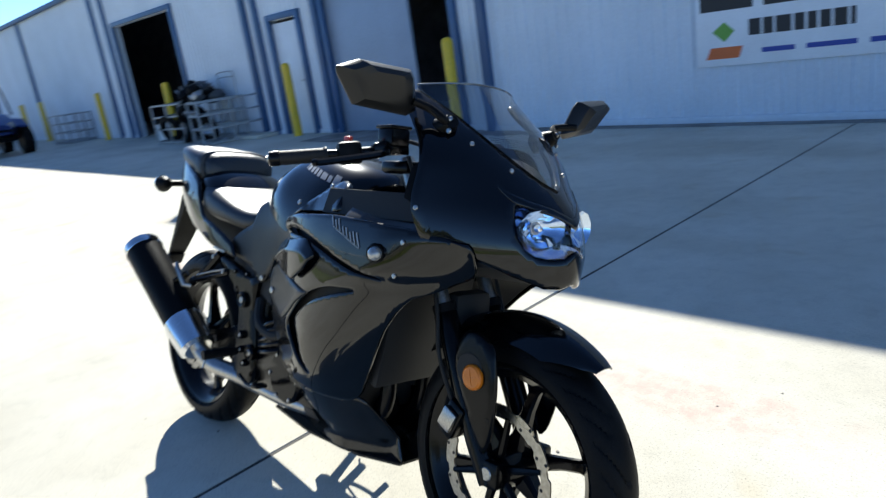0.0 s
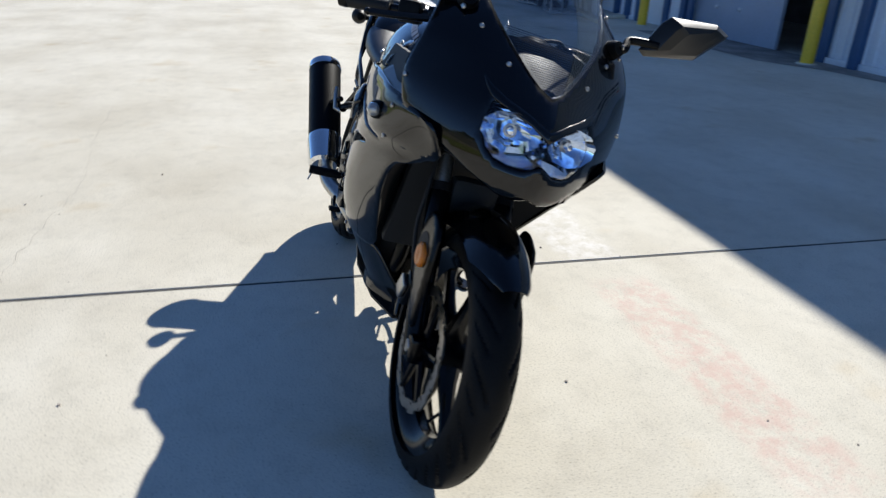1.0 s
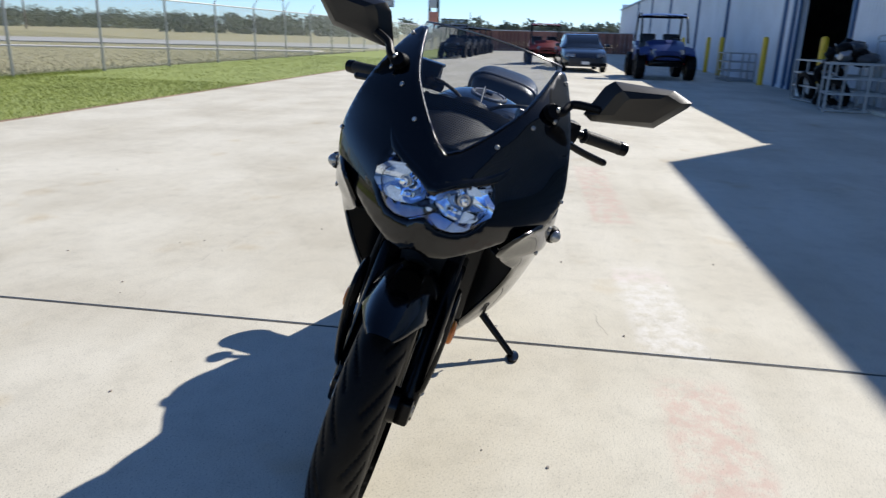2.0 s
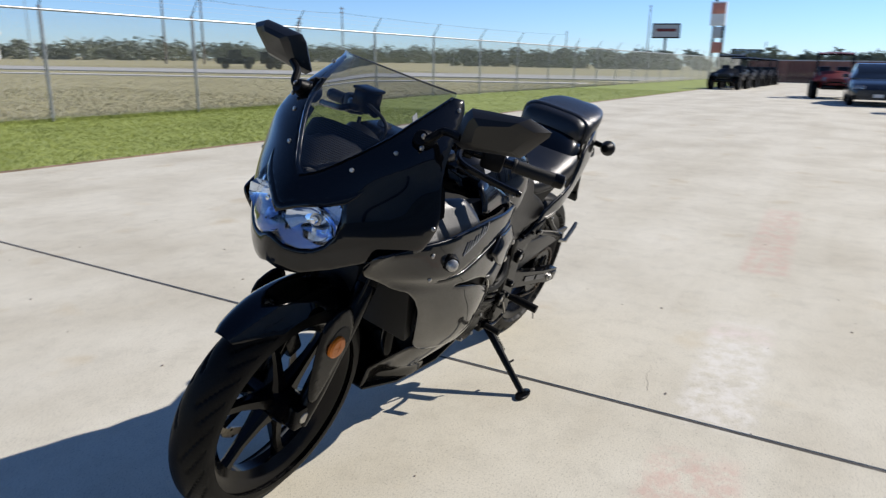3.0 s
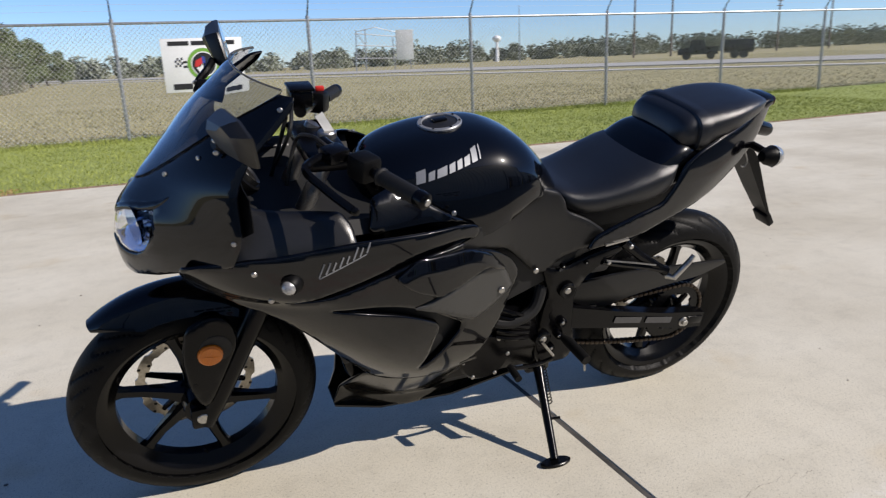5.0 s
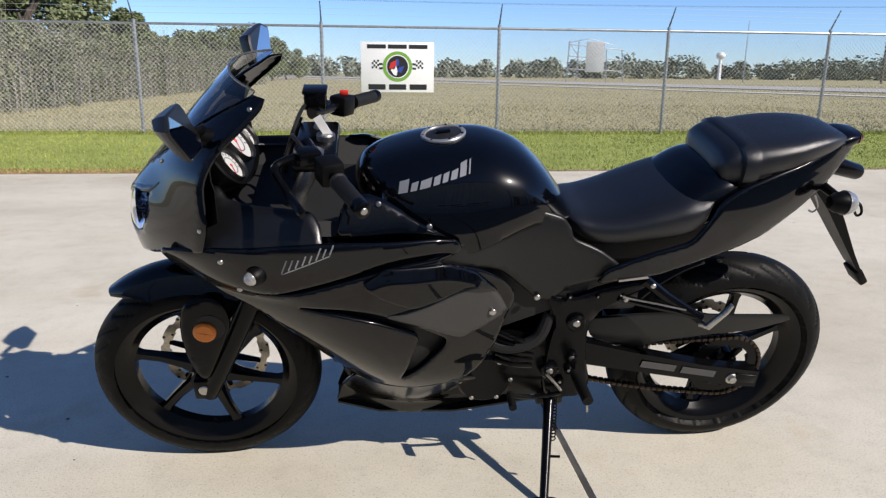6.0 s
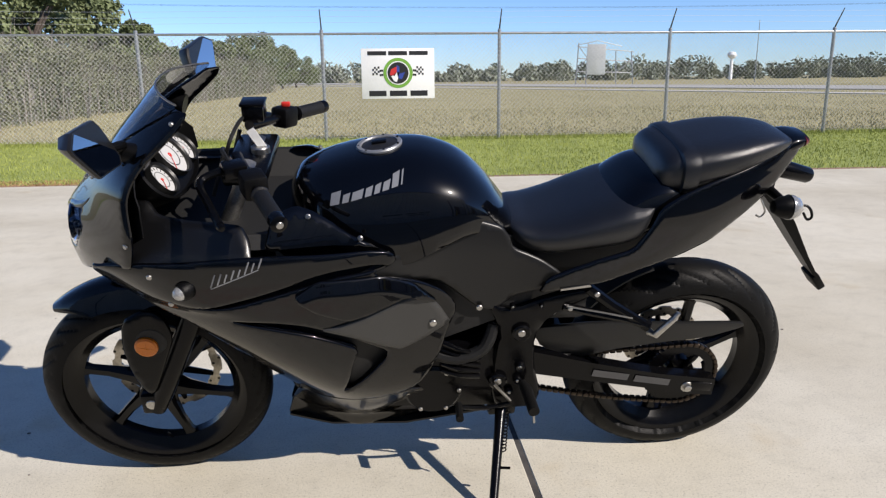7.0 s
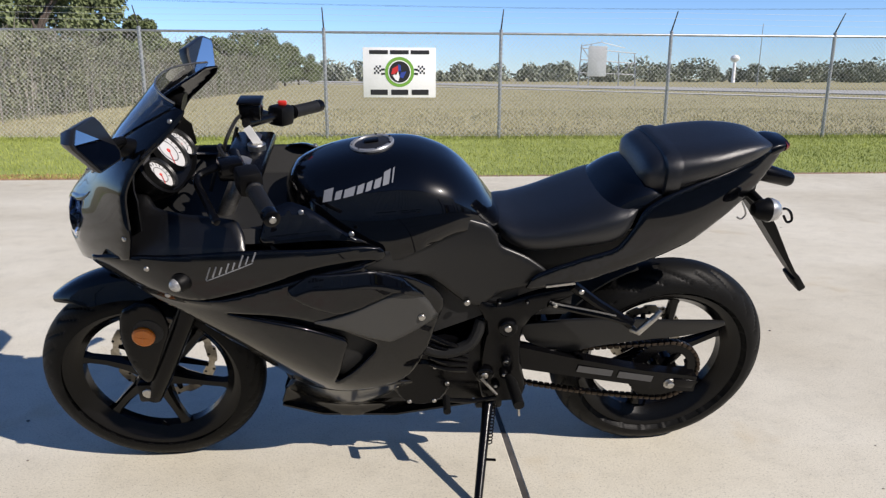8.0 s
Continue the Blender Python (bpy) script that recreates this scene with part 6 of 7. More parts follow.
# ---- chain: separate links round both sprockets
FRONT_S, R1, R2 = Vector((-0.205, 0.082, 0.345)), 0.036, 0.098
rear_c = AXLE_R + Vector((0, 0.082, 0))
low_a, low_b = FRONT_S + Vector((0, 0, -R1)), rear_c + Vector((0.010, 0, -R2))
high_a, high_b = FRONT_S + Vector((0, 0, R1)), rear_c + Vector((0, 0, R2))
route = [low_a.lerp(low_b, i / 30) + Vector((0, 0, -0.012 * math.sin(math.pi * i / 30))) for i in range(31)]
route += [rear_c + R2 * Vector((-math.sin(a), 0, -math.cos(a))) for a in (math.pi * i / 18 for i in range(1, 18))]
route += [high_b.lerp(high_a, i / 30) for i in range(31)]
route += [FRONT_S + R1 * Vector((math.sin(a), 0, math.cos(a))) for a in (math.pi * i / 8 for i in range(1, 8))]
chain = part("chain", tube(route + [route[0]], 0.0045, 6), CHAINMETAL, bike, "oily roller chain")
lengths = [0.0]
for a, b in zip(route, route[1:]):
    lengths.append(lengths[-1] + (b - a).length)
link = finish("chain_link", box((0.0155, 0.018, 0.011), bevel=0.003), CHAINMETAL)
for i in range(int(lengths[-1] / 0.0175)):
    d = i * 0.0175
    j = next(k for k in range(len(lengths) - 1) if lengths[k + 1] >= d)
    t = (d - lengths[j]) / max(1e-6, lengths[j + 1] - lengths[j])
    p, way = route[j].lerp(route[j + 1], t), route[j + 1] - route[j]
    ob = new("chain_link", link)
    ob.parent = chain
    ob.matrix_local = Matrix.Translation(p) @ Matrix.Rotation(-math.atan2(way.z, way.x), 4, "Y")

# ---- shift lever, stand
shift = part("shift_lever", tube(bent([(-0.215, 0.168, 0.305), (-0.15, 0.175, 0.300), (-0.085, 0.180, 0.312)], 6), 0.006, 8), METALBLACK, bike, "black shift lever")
part("toe_rubber", tube([(-0.082, 0.172, 0.312), (-0.080, 0.225, 0.312)], 0.010, 10), RUBBER, shift)
part("shift_rod", tube([(-0.215, 0.172, 0.318), (-0.17, 0.172, 0.375)], 0.004, 6), STEEL, shift)
pedal = part("brake_pedal", tube(bent([(-0.215, -0.168, 0.30), (-0.15, -0.175, 0.285), (-0.075, -0.180, 0.300)], 6), 0.006, 8), METALBLACK, bike, "black rear brake pedal")
part("pedal_pad", box((0.03, 0.035, 0.010), (-0.072, -0.185, 0.305), bevel=0.003), RUBBER, pedal)
to_bike = LEAN.inverted()
FOOT = to_bike @ Vector((-0.155, 0.358, 0.012))
pivot = Vector((-0.205, 0.110, 0.262))
stand = part("side_stand", tube([pivot, pivot.lerp(FOOT, 0.25), FOOT], [0.017, 0.0135, 0.011], 12), METALBLACK, bike, "black side stand on the ground")
part("stand_bracket", moved(box((0.075, 0.030, 0.075), bevel=0.008), Matrix.Translation(pivot)), METALBLACK, stand)
part("stand_foot", moved(loft([[Vector((0.045 * math.cos(a) * k, 0.021 * math.sin(a) * k, z)) for a in (2 * math.pi * i / 20 for i in range(20))] for z, k in ((-0.0115, 0.92), (-0.008, 1.0), (-0.004, 1.0), (-0.002, 0.92))]), to_bike @ Matrix.Translation((-0.155, 0.363, 0.012))), METALBLACK, stand)
part("stand_tab", tube([pivot.lerp(FOOT, 0.62), pivot.lerp(FOOT, 0.62) + Vector((-0.035, 0.008, 0.004))], 0.004, 6), METALBLACK, stand)
spring = [pivot + Vector((-0.012, 0.016, -0.005)) + (FOOT - pivot) * (0.02 + 0.40 * i / 90) + 0.007 * Vector((math.cos(i * 0.9), 0.4 * math.sin(i * 0.9), math.sin(i * 0.9))) for i in range(91)]
part("stand_spring", tube(spring, 0.0018, 5), METALBLACK, stand, "dark return spring")

# ---- exhaust on the right
TOP, LOW = Vector((-0.800, -0.232, 0.626)), Vector((-0.455, -0.195, 0.352))
way = (TOP - LOW).normalized()
can = part("muffler", tube([LOW, LOW + way * 0.02, LOW + way * 0.05, LOW + way * 0.06, TOP - way * 0.035, TOP - way * 0.03], [0.040, 0.050, 0.057, 0.058, 0.060, 0.060], 28), MATTE, bike, "matte black muffler can")
part("end_cap", tube([TOP - way * 0.032, TOP - way * 0.028, TOP - way * 0.004, TOP, TOP - way * 0.006], [0.061, 0.063, 0.060, 0.052, 0.046], 28), CHROME, can, "bright muffler end cap")
part("tail_pipe", tube([TOP - way * 0.01, TOP + way * 0.018], 0.022, 18), DARK, can)
part("heat_shield", tube([LOW - way * 0.030, LOW - way * 0.02, LOW + way * 0.07, LOW + way * 0.09], [0.044, 0.056, 0.0635, 0.061], 28), CHROME, can, "chrome heat shield")
part("link_pipe", tube(bent([LOW, (-0.37, -0.175, 0.302), (-0.27, -0.125, 0.275), (-0.10, -0.08, 0.245), (0.05, -0.06, 0.245)], 8), 0.026, 16), STEEL, can, "heat-stained exhaust pipe")
part("muffler_strap", tube([LOW.lerp(TOP, 0.42) + Vector((0, 0.0, 0.055)), Vector((-0.56, -0.175, 0.56))], 0.010, 8), METALBLACK, can)

for y in (-0.06, 0.06):
    part("header_pipe", tube(bent([(0.05, y, 0.245), (0.22, y, 0.245), (0.315, y, 0.31), (0.33, y, 0.42), (0.26, y, 0.52)], 8), 0.021, 12), METALBLACK, can)

part("oil_filter", disc(0.036, 0.08, (0.235, 0, 0.30), (1, 0, 0), 24), METALBLACK, motor)
part("front_case", box((0.10, 0.22, 0.16), (0.20, 0, 0.36), bevel=0.03), DARK, motor)
part("fender_stay", box((0.05, 0.12, 0.10), (0.53, 0, 0.60), bevel=0.02), DARK, fender)

# ---------------------------------------------------------------- marks on the yard
cracks = thing("concrete_cracks", Matrix(), "fine dark cracks in the concrete slab", "cracks")
for path in (((-0.39, -1.19), (-0.58, -1.21), (-1.12, -1.18), (-1.59, -1.17), (-2.2, -1.25), (-3.2, -1.3)), ((-0.42, 0.71), (-0.60, 0.67), (-0.72, 0.69)), ((-1.38, 0.61), (-1.47, 0.57), (-1.56, 0.58))):
    line = bent([(x, y, 0) for x, y in path], 14)
    bm = bmesh.new()
    last = None
    for i, p in enumerate(line):
        wob = 0.020 * noise.noise((i * 0.45, path[0][0] * 9, 1.0))
        half = 0.0008 * max(0.15, 0.6 + noise.noise((i * 0.8, 3.0, path[0][1])))
        a, b = bm.verts.new((p.x + wob, p.y + wob - half, 0.0008)), bm.verts.new((p.x + wob, p.y + wob + half, 0.0008))
        if last:
            bm.faces.new([last[0], a, b, last[1]])
        last = (a, b)
    part("crack", bm, CRACK, cracks)
rng = random.Random(12)
specks = thing("gravel_specks", Matrix(), "small dark pebbles and dirt lying on the concrete", "gravel")
bm = bmesh.new()
for i in range(90):
    x, y, r = rng.uniform(-3, 2), rng.uniform(-3, 1.6), rng.choice((0.002, 0.003, 0.003, 0.005))
    v = bmesh.ops.create_icosphere(bm, subdivisions=1, radius=r, matrix=Matrix.Translation((x, y, r * 0.4)) @ Matrix.Diagonal((1.3, 1.0, 0.6, 1)))
part("pebbles", bm, CRACK, specks)
tagged(bpy.data.objects["pebbles"], "scattered dark pebbles", kind="stuff")

# ---------------------------------------------------------------- far field
def strip(name, near, far, y0, y1, top, mat, label, category):
    """A flat strip slanting across the field, between two distances from the line that it follows."""
    bm = bmesh.new()
    corners = []
    for d in (near, far):
        for y in (y0, y1):
            px, py = -18 - 0.915 * d, -55 - 0.403 * d
            corners.append((px + (y - py) * -0.443, y))
    ring = [corners[0], corners[1], corners[3], corners[2]]
    low = [bm.verts.new((x, y, -0.05)) for x, y in ring]
    high = [bm.verts.new((x, y, top)) for x, y in ring]
    bm.faces.new(high)
    for i in range(4):
        bm.faces.new([low[i], low[(i + 1) % 4], high[(i + 1) % 4], high[i]])
    return tagged(part(name, bm, mat), label, category, kind="structure")


strip("road", 11.0, 27.0, -420, -13, 0.03, ROADGREY, "pale far road slanting across the field", "road")
strip("path", 0.0, 1.6, -420, -13, 0.02, WHITEWORN, "narrow pale track beside the far road", "path")


def leaf_cloud(name, balls, per, size, mat, seed):
    """Leaves scattered through uneven balls: (x, y, z, radius)."""
    r = random.Random(seed)
    verts, faces = [], []
    for cx, cy, cz, rad in balls:
        for _ in range(per):
            d = Vector((r.gauss(0, 1), r.gauss(0, 1), r.gauss(0, 1))).normalized() * rad * (r.random() ** 0.4)
            p = Vector((cx, cy, cz)) + Vector((d.x, d.y, d.z * 0.8))
            a = Vector((r.gauss(0, 1), r.gauss(0, 1), r.gauss(0, 1))).normalized() * size * r.uniform(0.6, 1.4)
            b = a.orthogonal().normalized() * a.length * 0.6
            i = len(verts)
            verts += [tuple(p - a), tuple(p + b), tuple(p + a), tuple(p - b)]
            faces.append((i, i + 1, i + 2, i + 3))
    me = bpy.data.meshes.new(name)
    me.from_pydata(verts, [], faces)
    me.materials.append(mat)
    return me


balls = []
rng = random.Random(21)
for i in range(420):
    x = 130 - 620 * i / 420 + rng.uniform(-2, 2)
    y = -185 - 50 * rng.random() - 0.10 * abs(x)
    h = (3.0 + 3.2 * rng.random() + 1.8 * noise.noise((x * 0.02, 0, 0))) * (1 + abs(x) / 500)
    balls += [(x, y, h * 0.62, h * 0.45), (x + rng.uniform(-3, 3), y + 1, h * 0.3, h * 0.5)]
for i in range(150):
    y = -105 + 205 * i / 150
    x = -170 - 30 * rng.random()
    h = 3.2 + 2.6 * rng.random()
    balls += [(x, y, h * 0.6, h * 0.5), (x, y + 2, h * 0.3, h * 0.5)]
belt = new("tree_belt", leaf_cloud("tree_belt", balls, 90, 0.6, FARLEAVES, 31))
tagged(belt, "far belt of green trees along the horizon, haze put into the leaf colour", "trees", kind="stuff")


def tree(x, y, height, spread, seed):
    """A broad oak: tapered leaning trunk, limbs and a ragged crown reaching low."""
    r = random.Random(seed)
    ob = thing("tree", pose(x, y, -0.05), "broad green oak tree with a ragged low crown behind the fence", "tree", "trees behind the fence")
    top = Vector((r.uniform(-0.4, 0.4), r.uniform(-0.3, 0.3), height * 0.62))
    trunk = part("trunk", tube(bent([(0, 0, 0), (0.08, 0.05, height * 0.2), (top.x * 0.5, top.y * 0.5, height * 0.42), top], 4), [0.16 - 0.010 * i for i in range(13)], 9), BARK, ob)
    balls = []
    for i in range(16):
        a, h = r.uniform(0, 6.28), r.uniform(0.16, 0.92) * height
        reach = spread * (1.0 - 0.55 * abs(h / height - 0.42) / 0.58) * r.uniform(0.55, 1.0)
        tip = Vector((reach * math.cos(a), reach * math.sin(a), h))
        root = Vector((top.x * h / height, top.y * h / height, h * 0.55))
        part("limb", tube(bent([root, root.lerp(tip, 0.5) + Vector((0, 0, 0.15)), tip], 4), [0.06 - 0.005 * k for k in range(9)], 6), BARK, trunk)
        balls.append((*tip, r.uniform(0.22, 0.36) * spread))
        balls.append((*(tip * 0.7 + Vector((0, 0, h * 0.3 + r.uniform(-0.3, 0.4)))), r.uniform(0.20, 0.34) * spread))
    balls.append((top.x, top.y, height * 0.88, 0.30 * spread))
    crown = new("crown", leaf_cloud("crown", balls, 330, 0.085, LEAVES, seed))
    crown.parent = ob
    return ob


TREES = ((12.2, -20.5, 4.5, 1.9), (11.7, -24.5, 4.8, 1.9), (11.5, -28.5, 4.6, 1.7), (11.0, -32.3, 3.8, 1.3), (14.8, -23, 5.2, 2.3), (14.6, -29, 5.4, 2.3), (17.5, -25, 5.0, 2.2), (11.3, -37.5, 2.8, 1.5), (11.2, -42.5, 3.1, 1.7),
         (11.5, -49, 3.9, 1.9), (11.7, -57, 4.7, 2.2), (11.9, -66, 5.4, 2.5), (12.1, -76, 5.5, 2.6), (12.2, -88, 5.2, 2.6), (12.4, -104, 5.2, 2.8), (12.6, -125, 4.8, 2.6))
for seed, (x, y, h, w) in enumerate(TREES):
    tree(x, y, h, w, seed + 1)
# brush along the foot of the tree row, and its bare stems
balls, stems = [], []
for i in range(120):
    t = i / 119
    y = -14.6 - 50 * t ** 1.25 + rng.uniform(-0.5, 0.5)
    for k in range(2):
        x = 9.75 + 0.5 * t + rng.uniform(-0.35, 0.45) + 1.3 * k
        h = (1.75 + 0.35 * k) * (1 + 0.22 * noise.noise((i * 0.23, 4, k))) * (1 + 0.25 * t)
        balls += [(x, y, 0.30, rng.uniform(0.45, 0.75)), (x + rng.uniform(-0.3, 0.3), y, h * 0.55, rng.uniform(0.45, 0.75)), (x + rng.uniform(-0.3, 0.3), y, h * 0.95, rng.uniform(0.25, 0.5))]
        for _ in range(5):
            stems.append((x + rng.uniform(-0.7, 0.5), y + rng.uniform(-0.5, 0.5), h * rng.uniform(0.8, 1.35)))
brush = new("brush", leaf_cloud("brush", balls, 230, 0.042, BRUSH, 77))
tagged(brush, "tangled grey-green brush along the tree row", "brush", kind="stuff")
verts, faces = [], []
for x, y, h in stems:
    i, lx, ly = len(verts), rng.uniform(-0.35, 0.35) * h * 0.6, rng.uniform(-0.35, 0.35) * h * 0.6
    for q, w in ((0.0, 0.016), (0.5, 0.011), (1.0, 0.004)):
        cx, cy, cz = x + lx * q * q, y + ly * q * q, h * q - 0.04
        verts += [(cx - w, cy - w * 0.6, cz), (cx + w, cy - w * 0.6, cz), (cx, cy + w, cz)]
    for a in (i, i + 3):
        faces += [(a, a + 1, a + 4, a + 3), (a + 1, a + 2, a + 5, a + 4), (a + 2, a, a + 3, a + 5)]
me = bpy.data.meshes.new("bare_stems")
me.from_pydata(verts, [], faces)
me.materials.append(TWIGS)
tagged(new("bare_stems", me), "bare grey stems standing in the brush", "stems", kind="stuff")

WOODPOLE = material("weathered_pole_wood", (0.13, 0.10, 0.08), 0.85, grain=0.3, scale=12, blotch=0.2)


def utility_pole(x, y, h, arms=2):
    ob = thing("utility_pole", pose(x, y, 0), "tall weathered wooden utility pole with crossarms", "utility pole", "utility poles")
    part("pole", tube([(0, 0, 0), (0, 0, h)], [0.20, 0.13], 10), WOODPOLE, ob)
    for i in range(arms):
        part("crossarm", box((1.4, 0.14, 0.16), (0, 0, h - 0.4 - 0.9 * i)), WOODPOLE, ob)
    return ob


for x, y, h in ((-132, -107, 13), (-88.1, -103.6, 12.5), (-80.6, -104.5, 12.5), (-117.6, -107.1, 10), (-205.9, -55.8, 17.4), (-258, -101, 13), (-256.7, -31, 9)):
    utility_pole(x, y, h)
lines = thing("power_lines", Matrix(), "thin sagging power lines between the poles", "power lines")
for z, off in ((11.6, -0.6), (11.6, 0.6)):
    for a, b in (((-80.6, -104.5), (-132, -107)), ((-132, -107), (-258, -101)), ((-80.6, -104.5), (40, -104))):
        pts = [(a[0] + (b[0] - a[0]) * t, a[1] + (b[1] - a[1]) * t + off, z - 2.4 * t * (1 - t)) for t in (i / 14 for i in range(15))]
        part("wire", tube(pts, 0.016, 4), SIGNBLACK, lines)

mast = thing("mast", pose(-59.3, -107.8, 0), "thin pale steel mast beyond the field", "mast")
part("pole", tube([(0, 0, 0), (0, 0, 9.4)], [0.09, 0.05], 8), GALV, mast)
tank_far = thing("water_tower", pose(-89.9, -176.5, 0), "white bulb-topped water tower above the far trees", "water tower")
part("stem", tube([(0, 0, 0), (0, 0, 5.4)], [0.5, 0.35], 12), SIGNWHITE, tank_far)
part("bulb", lathe([(0, -0.9), (0.6, -0.75), (1.1, -0.2), (1.15, 0.2), (0.8, 0.75), (0.3, 0.95), (0, 1.0)], (0, 0, 6.0), (0, 0, 1), 20), SIGNWHITE, tank_far)

scaffold = thing("field_tower", pose(-30.9, -97.4, 0) @ Matrix.Scale(1.12, 4), "pale open steel frame gantry in the field", "gantry")
for x in (3.2, 1.9, -2.0, -4.2):
    part("upright", tube([(x, 0, 0), (x * 0.92, 0, 5.0 if x > 0 else 4.0)], 0.07, 6), GALV, scaffold)
for z in (1.6, 3.2, 4.6):
    part("brace", tube([(3.1, 0, z), (-4.1, 0, z * 0.86)], 0.06, 6), GALV, scaffold)
for a, b in (((3.1, 1.6), (1.8, 3.2)), ((1.8, 3.2), (3.0, 4.8)), ((-2, 1.5), (-4.0, 3.0)), ((3.0, 4.8), (0.5, 5.3)), ((0.5, 5.3), (-2.6, 4.6))):
    part("brace", tube([(a[0], 0, a[1]), (b[0], 0, b[1])], 0.05, 6), GALV, scaffold)

pylon = thing("pylon_sign", pose(-69.5, -11.9, 0), "tall pylon sign with faded red panels on two dark poles", "sign")
for y, top in ((-0.42, 7.6), (0.42, 6.6)):
    part("pole", tube([(0, y, 0), (0, y, top)], 0.13, 8), METALBLACK, pylon)
part("sign_box", box((0.5, 1.3, 2.1), (0.1, -0.1, 5.75), bevel=0.05), SIGNWHITE, pylon, "white sign box")
part("sign_band", box((0.52, 1.24, 0.95), (0.1, -0.1, 6.2), bevel=0.04), FADEDRED, pylon, "faded red sign band")
part("sign_box", box((0.3, 0.75, 1.0), (0.05, -0.05, 4.1), bevel=0.04), PALEBOARD, pylon, "grey sign box")
part("sign_box", box((0.4, 0.85, 0.95), (0.05, 0, 2.75), bevel=0.04), FADEDRED, pylon, "small faded red sign box")


def billboard(x, y, w, h, z, mat, label):
    ob = thing("billboard", pose(x, y, 0, 0, 0, 12), label, "billboard")
    part("post", tube([(0, 0, 0), (0, 0, z)], 0.35, 8), METALBLACK, ob)
    part("frame", box((0.6, w, h), (0, 0, z + h / 2), bevel=0.06), METALBLACK, ob)
    part("face", box((0.05, w * 0.92, h * 0.82), (0.33, 0, z + h / 2)), mat, ob)
    part("face_band", box((0.05, w * 0.7, h * 0.2), (0.37, 0, z + h * 0.55)), DARKRED if mat is PALEBOARD else PALEBOARD, ob)


billboard(-216.8, -53.7, 8.0, 4.2, 8.8, PALEBOARD, "grey billboard with a dull red band on a dark post")
billboard(-246, -35, 9.4, 4.0, 2.4, PALEBLUE, "pale blue roadside billboard")

barrier = thing("plank_fence", pose(-56, 0, 0), "long rust-red plank fence closing the far end of the yard", "fence")
plank = finish("plank", box((0.05, 0.285, 1.52), (0, 0, 0.76), bevel=0.006), RUST)
for i in range(46):
    ob = new("plank", plank)
    ob.parent = barrier
    ob.matrix_local = Matrix.Translation((0, -6.9 + 0.30 * i, 0.02 * noise.noise((i * 0.7, 0, 0))))
for z in (0.35, 1.1):
    part("rail", box((0.06, 13.8, 0.10), (-0.06, -0.15, z)), RUST, barrier)
part("top_board", box((0.14, 13.9, 0.06), (0, -0.15, 1.56)), ROOFSTEEL, barrier, "pale top board")
for y, mat in ((2.6, BLUETRIM), (3.2, WHITE)):
    part("drum", lathe([(0, 0), (0.28, 0), (0.29, 0.4), (0.28, 0.85), (0, 0.86)], (0.5, y, 0), (0, 0, 1), 16), mat, barrier)


# ---------------------------------------------------------------- vehicles
def tyre_wheel(parent, at, r, w, name="wheel"):
    hub = part(name, lathe([(0, -w * 0.3), (r * 0.55, -w * 0.34), (r * 0.58, 0), (r * 0.55, w * 0.34), (0, w * 0.3)], at, (0, 1, 0), 20), ALLOY, parent)
    knob = lambda t, h, rr: 0.02 * r / 0.3 if rr > r * 0.9 and int(t * 24 / 6.283) % 2 else 0.0  # noqa: E731
    part("tyre", lathe([(r * 0.56, -w * 0.42), (r * 0.85, -w * 0.5), (r * 0.96, -w * 0.42), (r, 0), (r * 0.96, w * 0.42), (r * 0.85, w * 0.5), (r * 0.56, w * 0.42)], at, (0, 1, 0), 48, knob), RUBBER, hub)


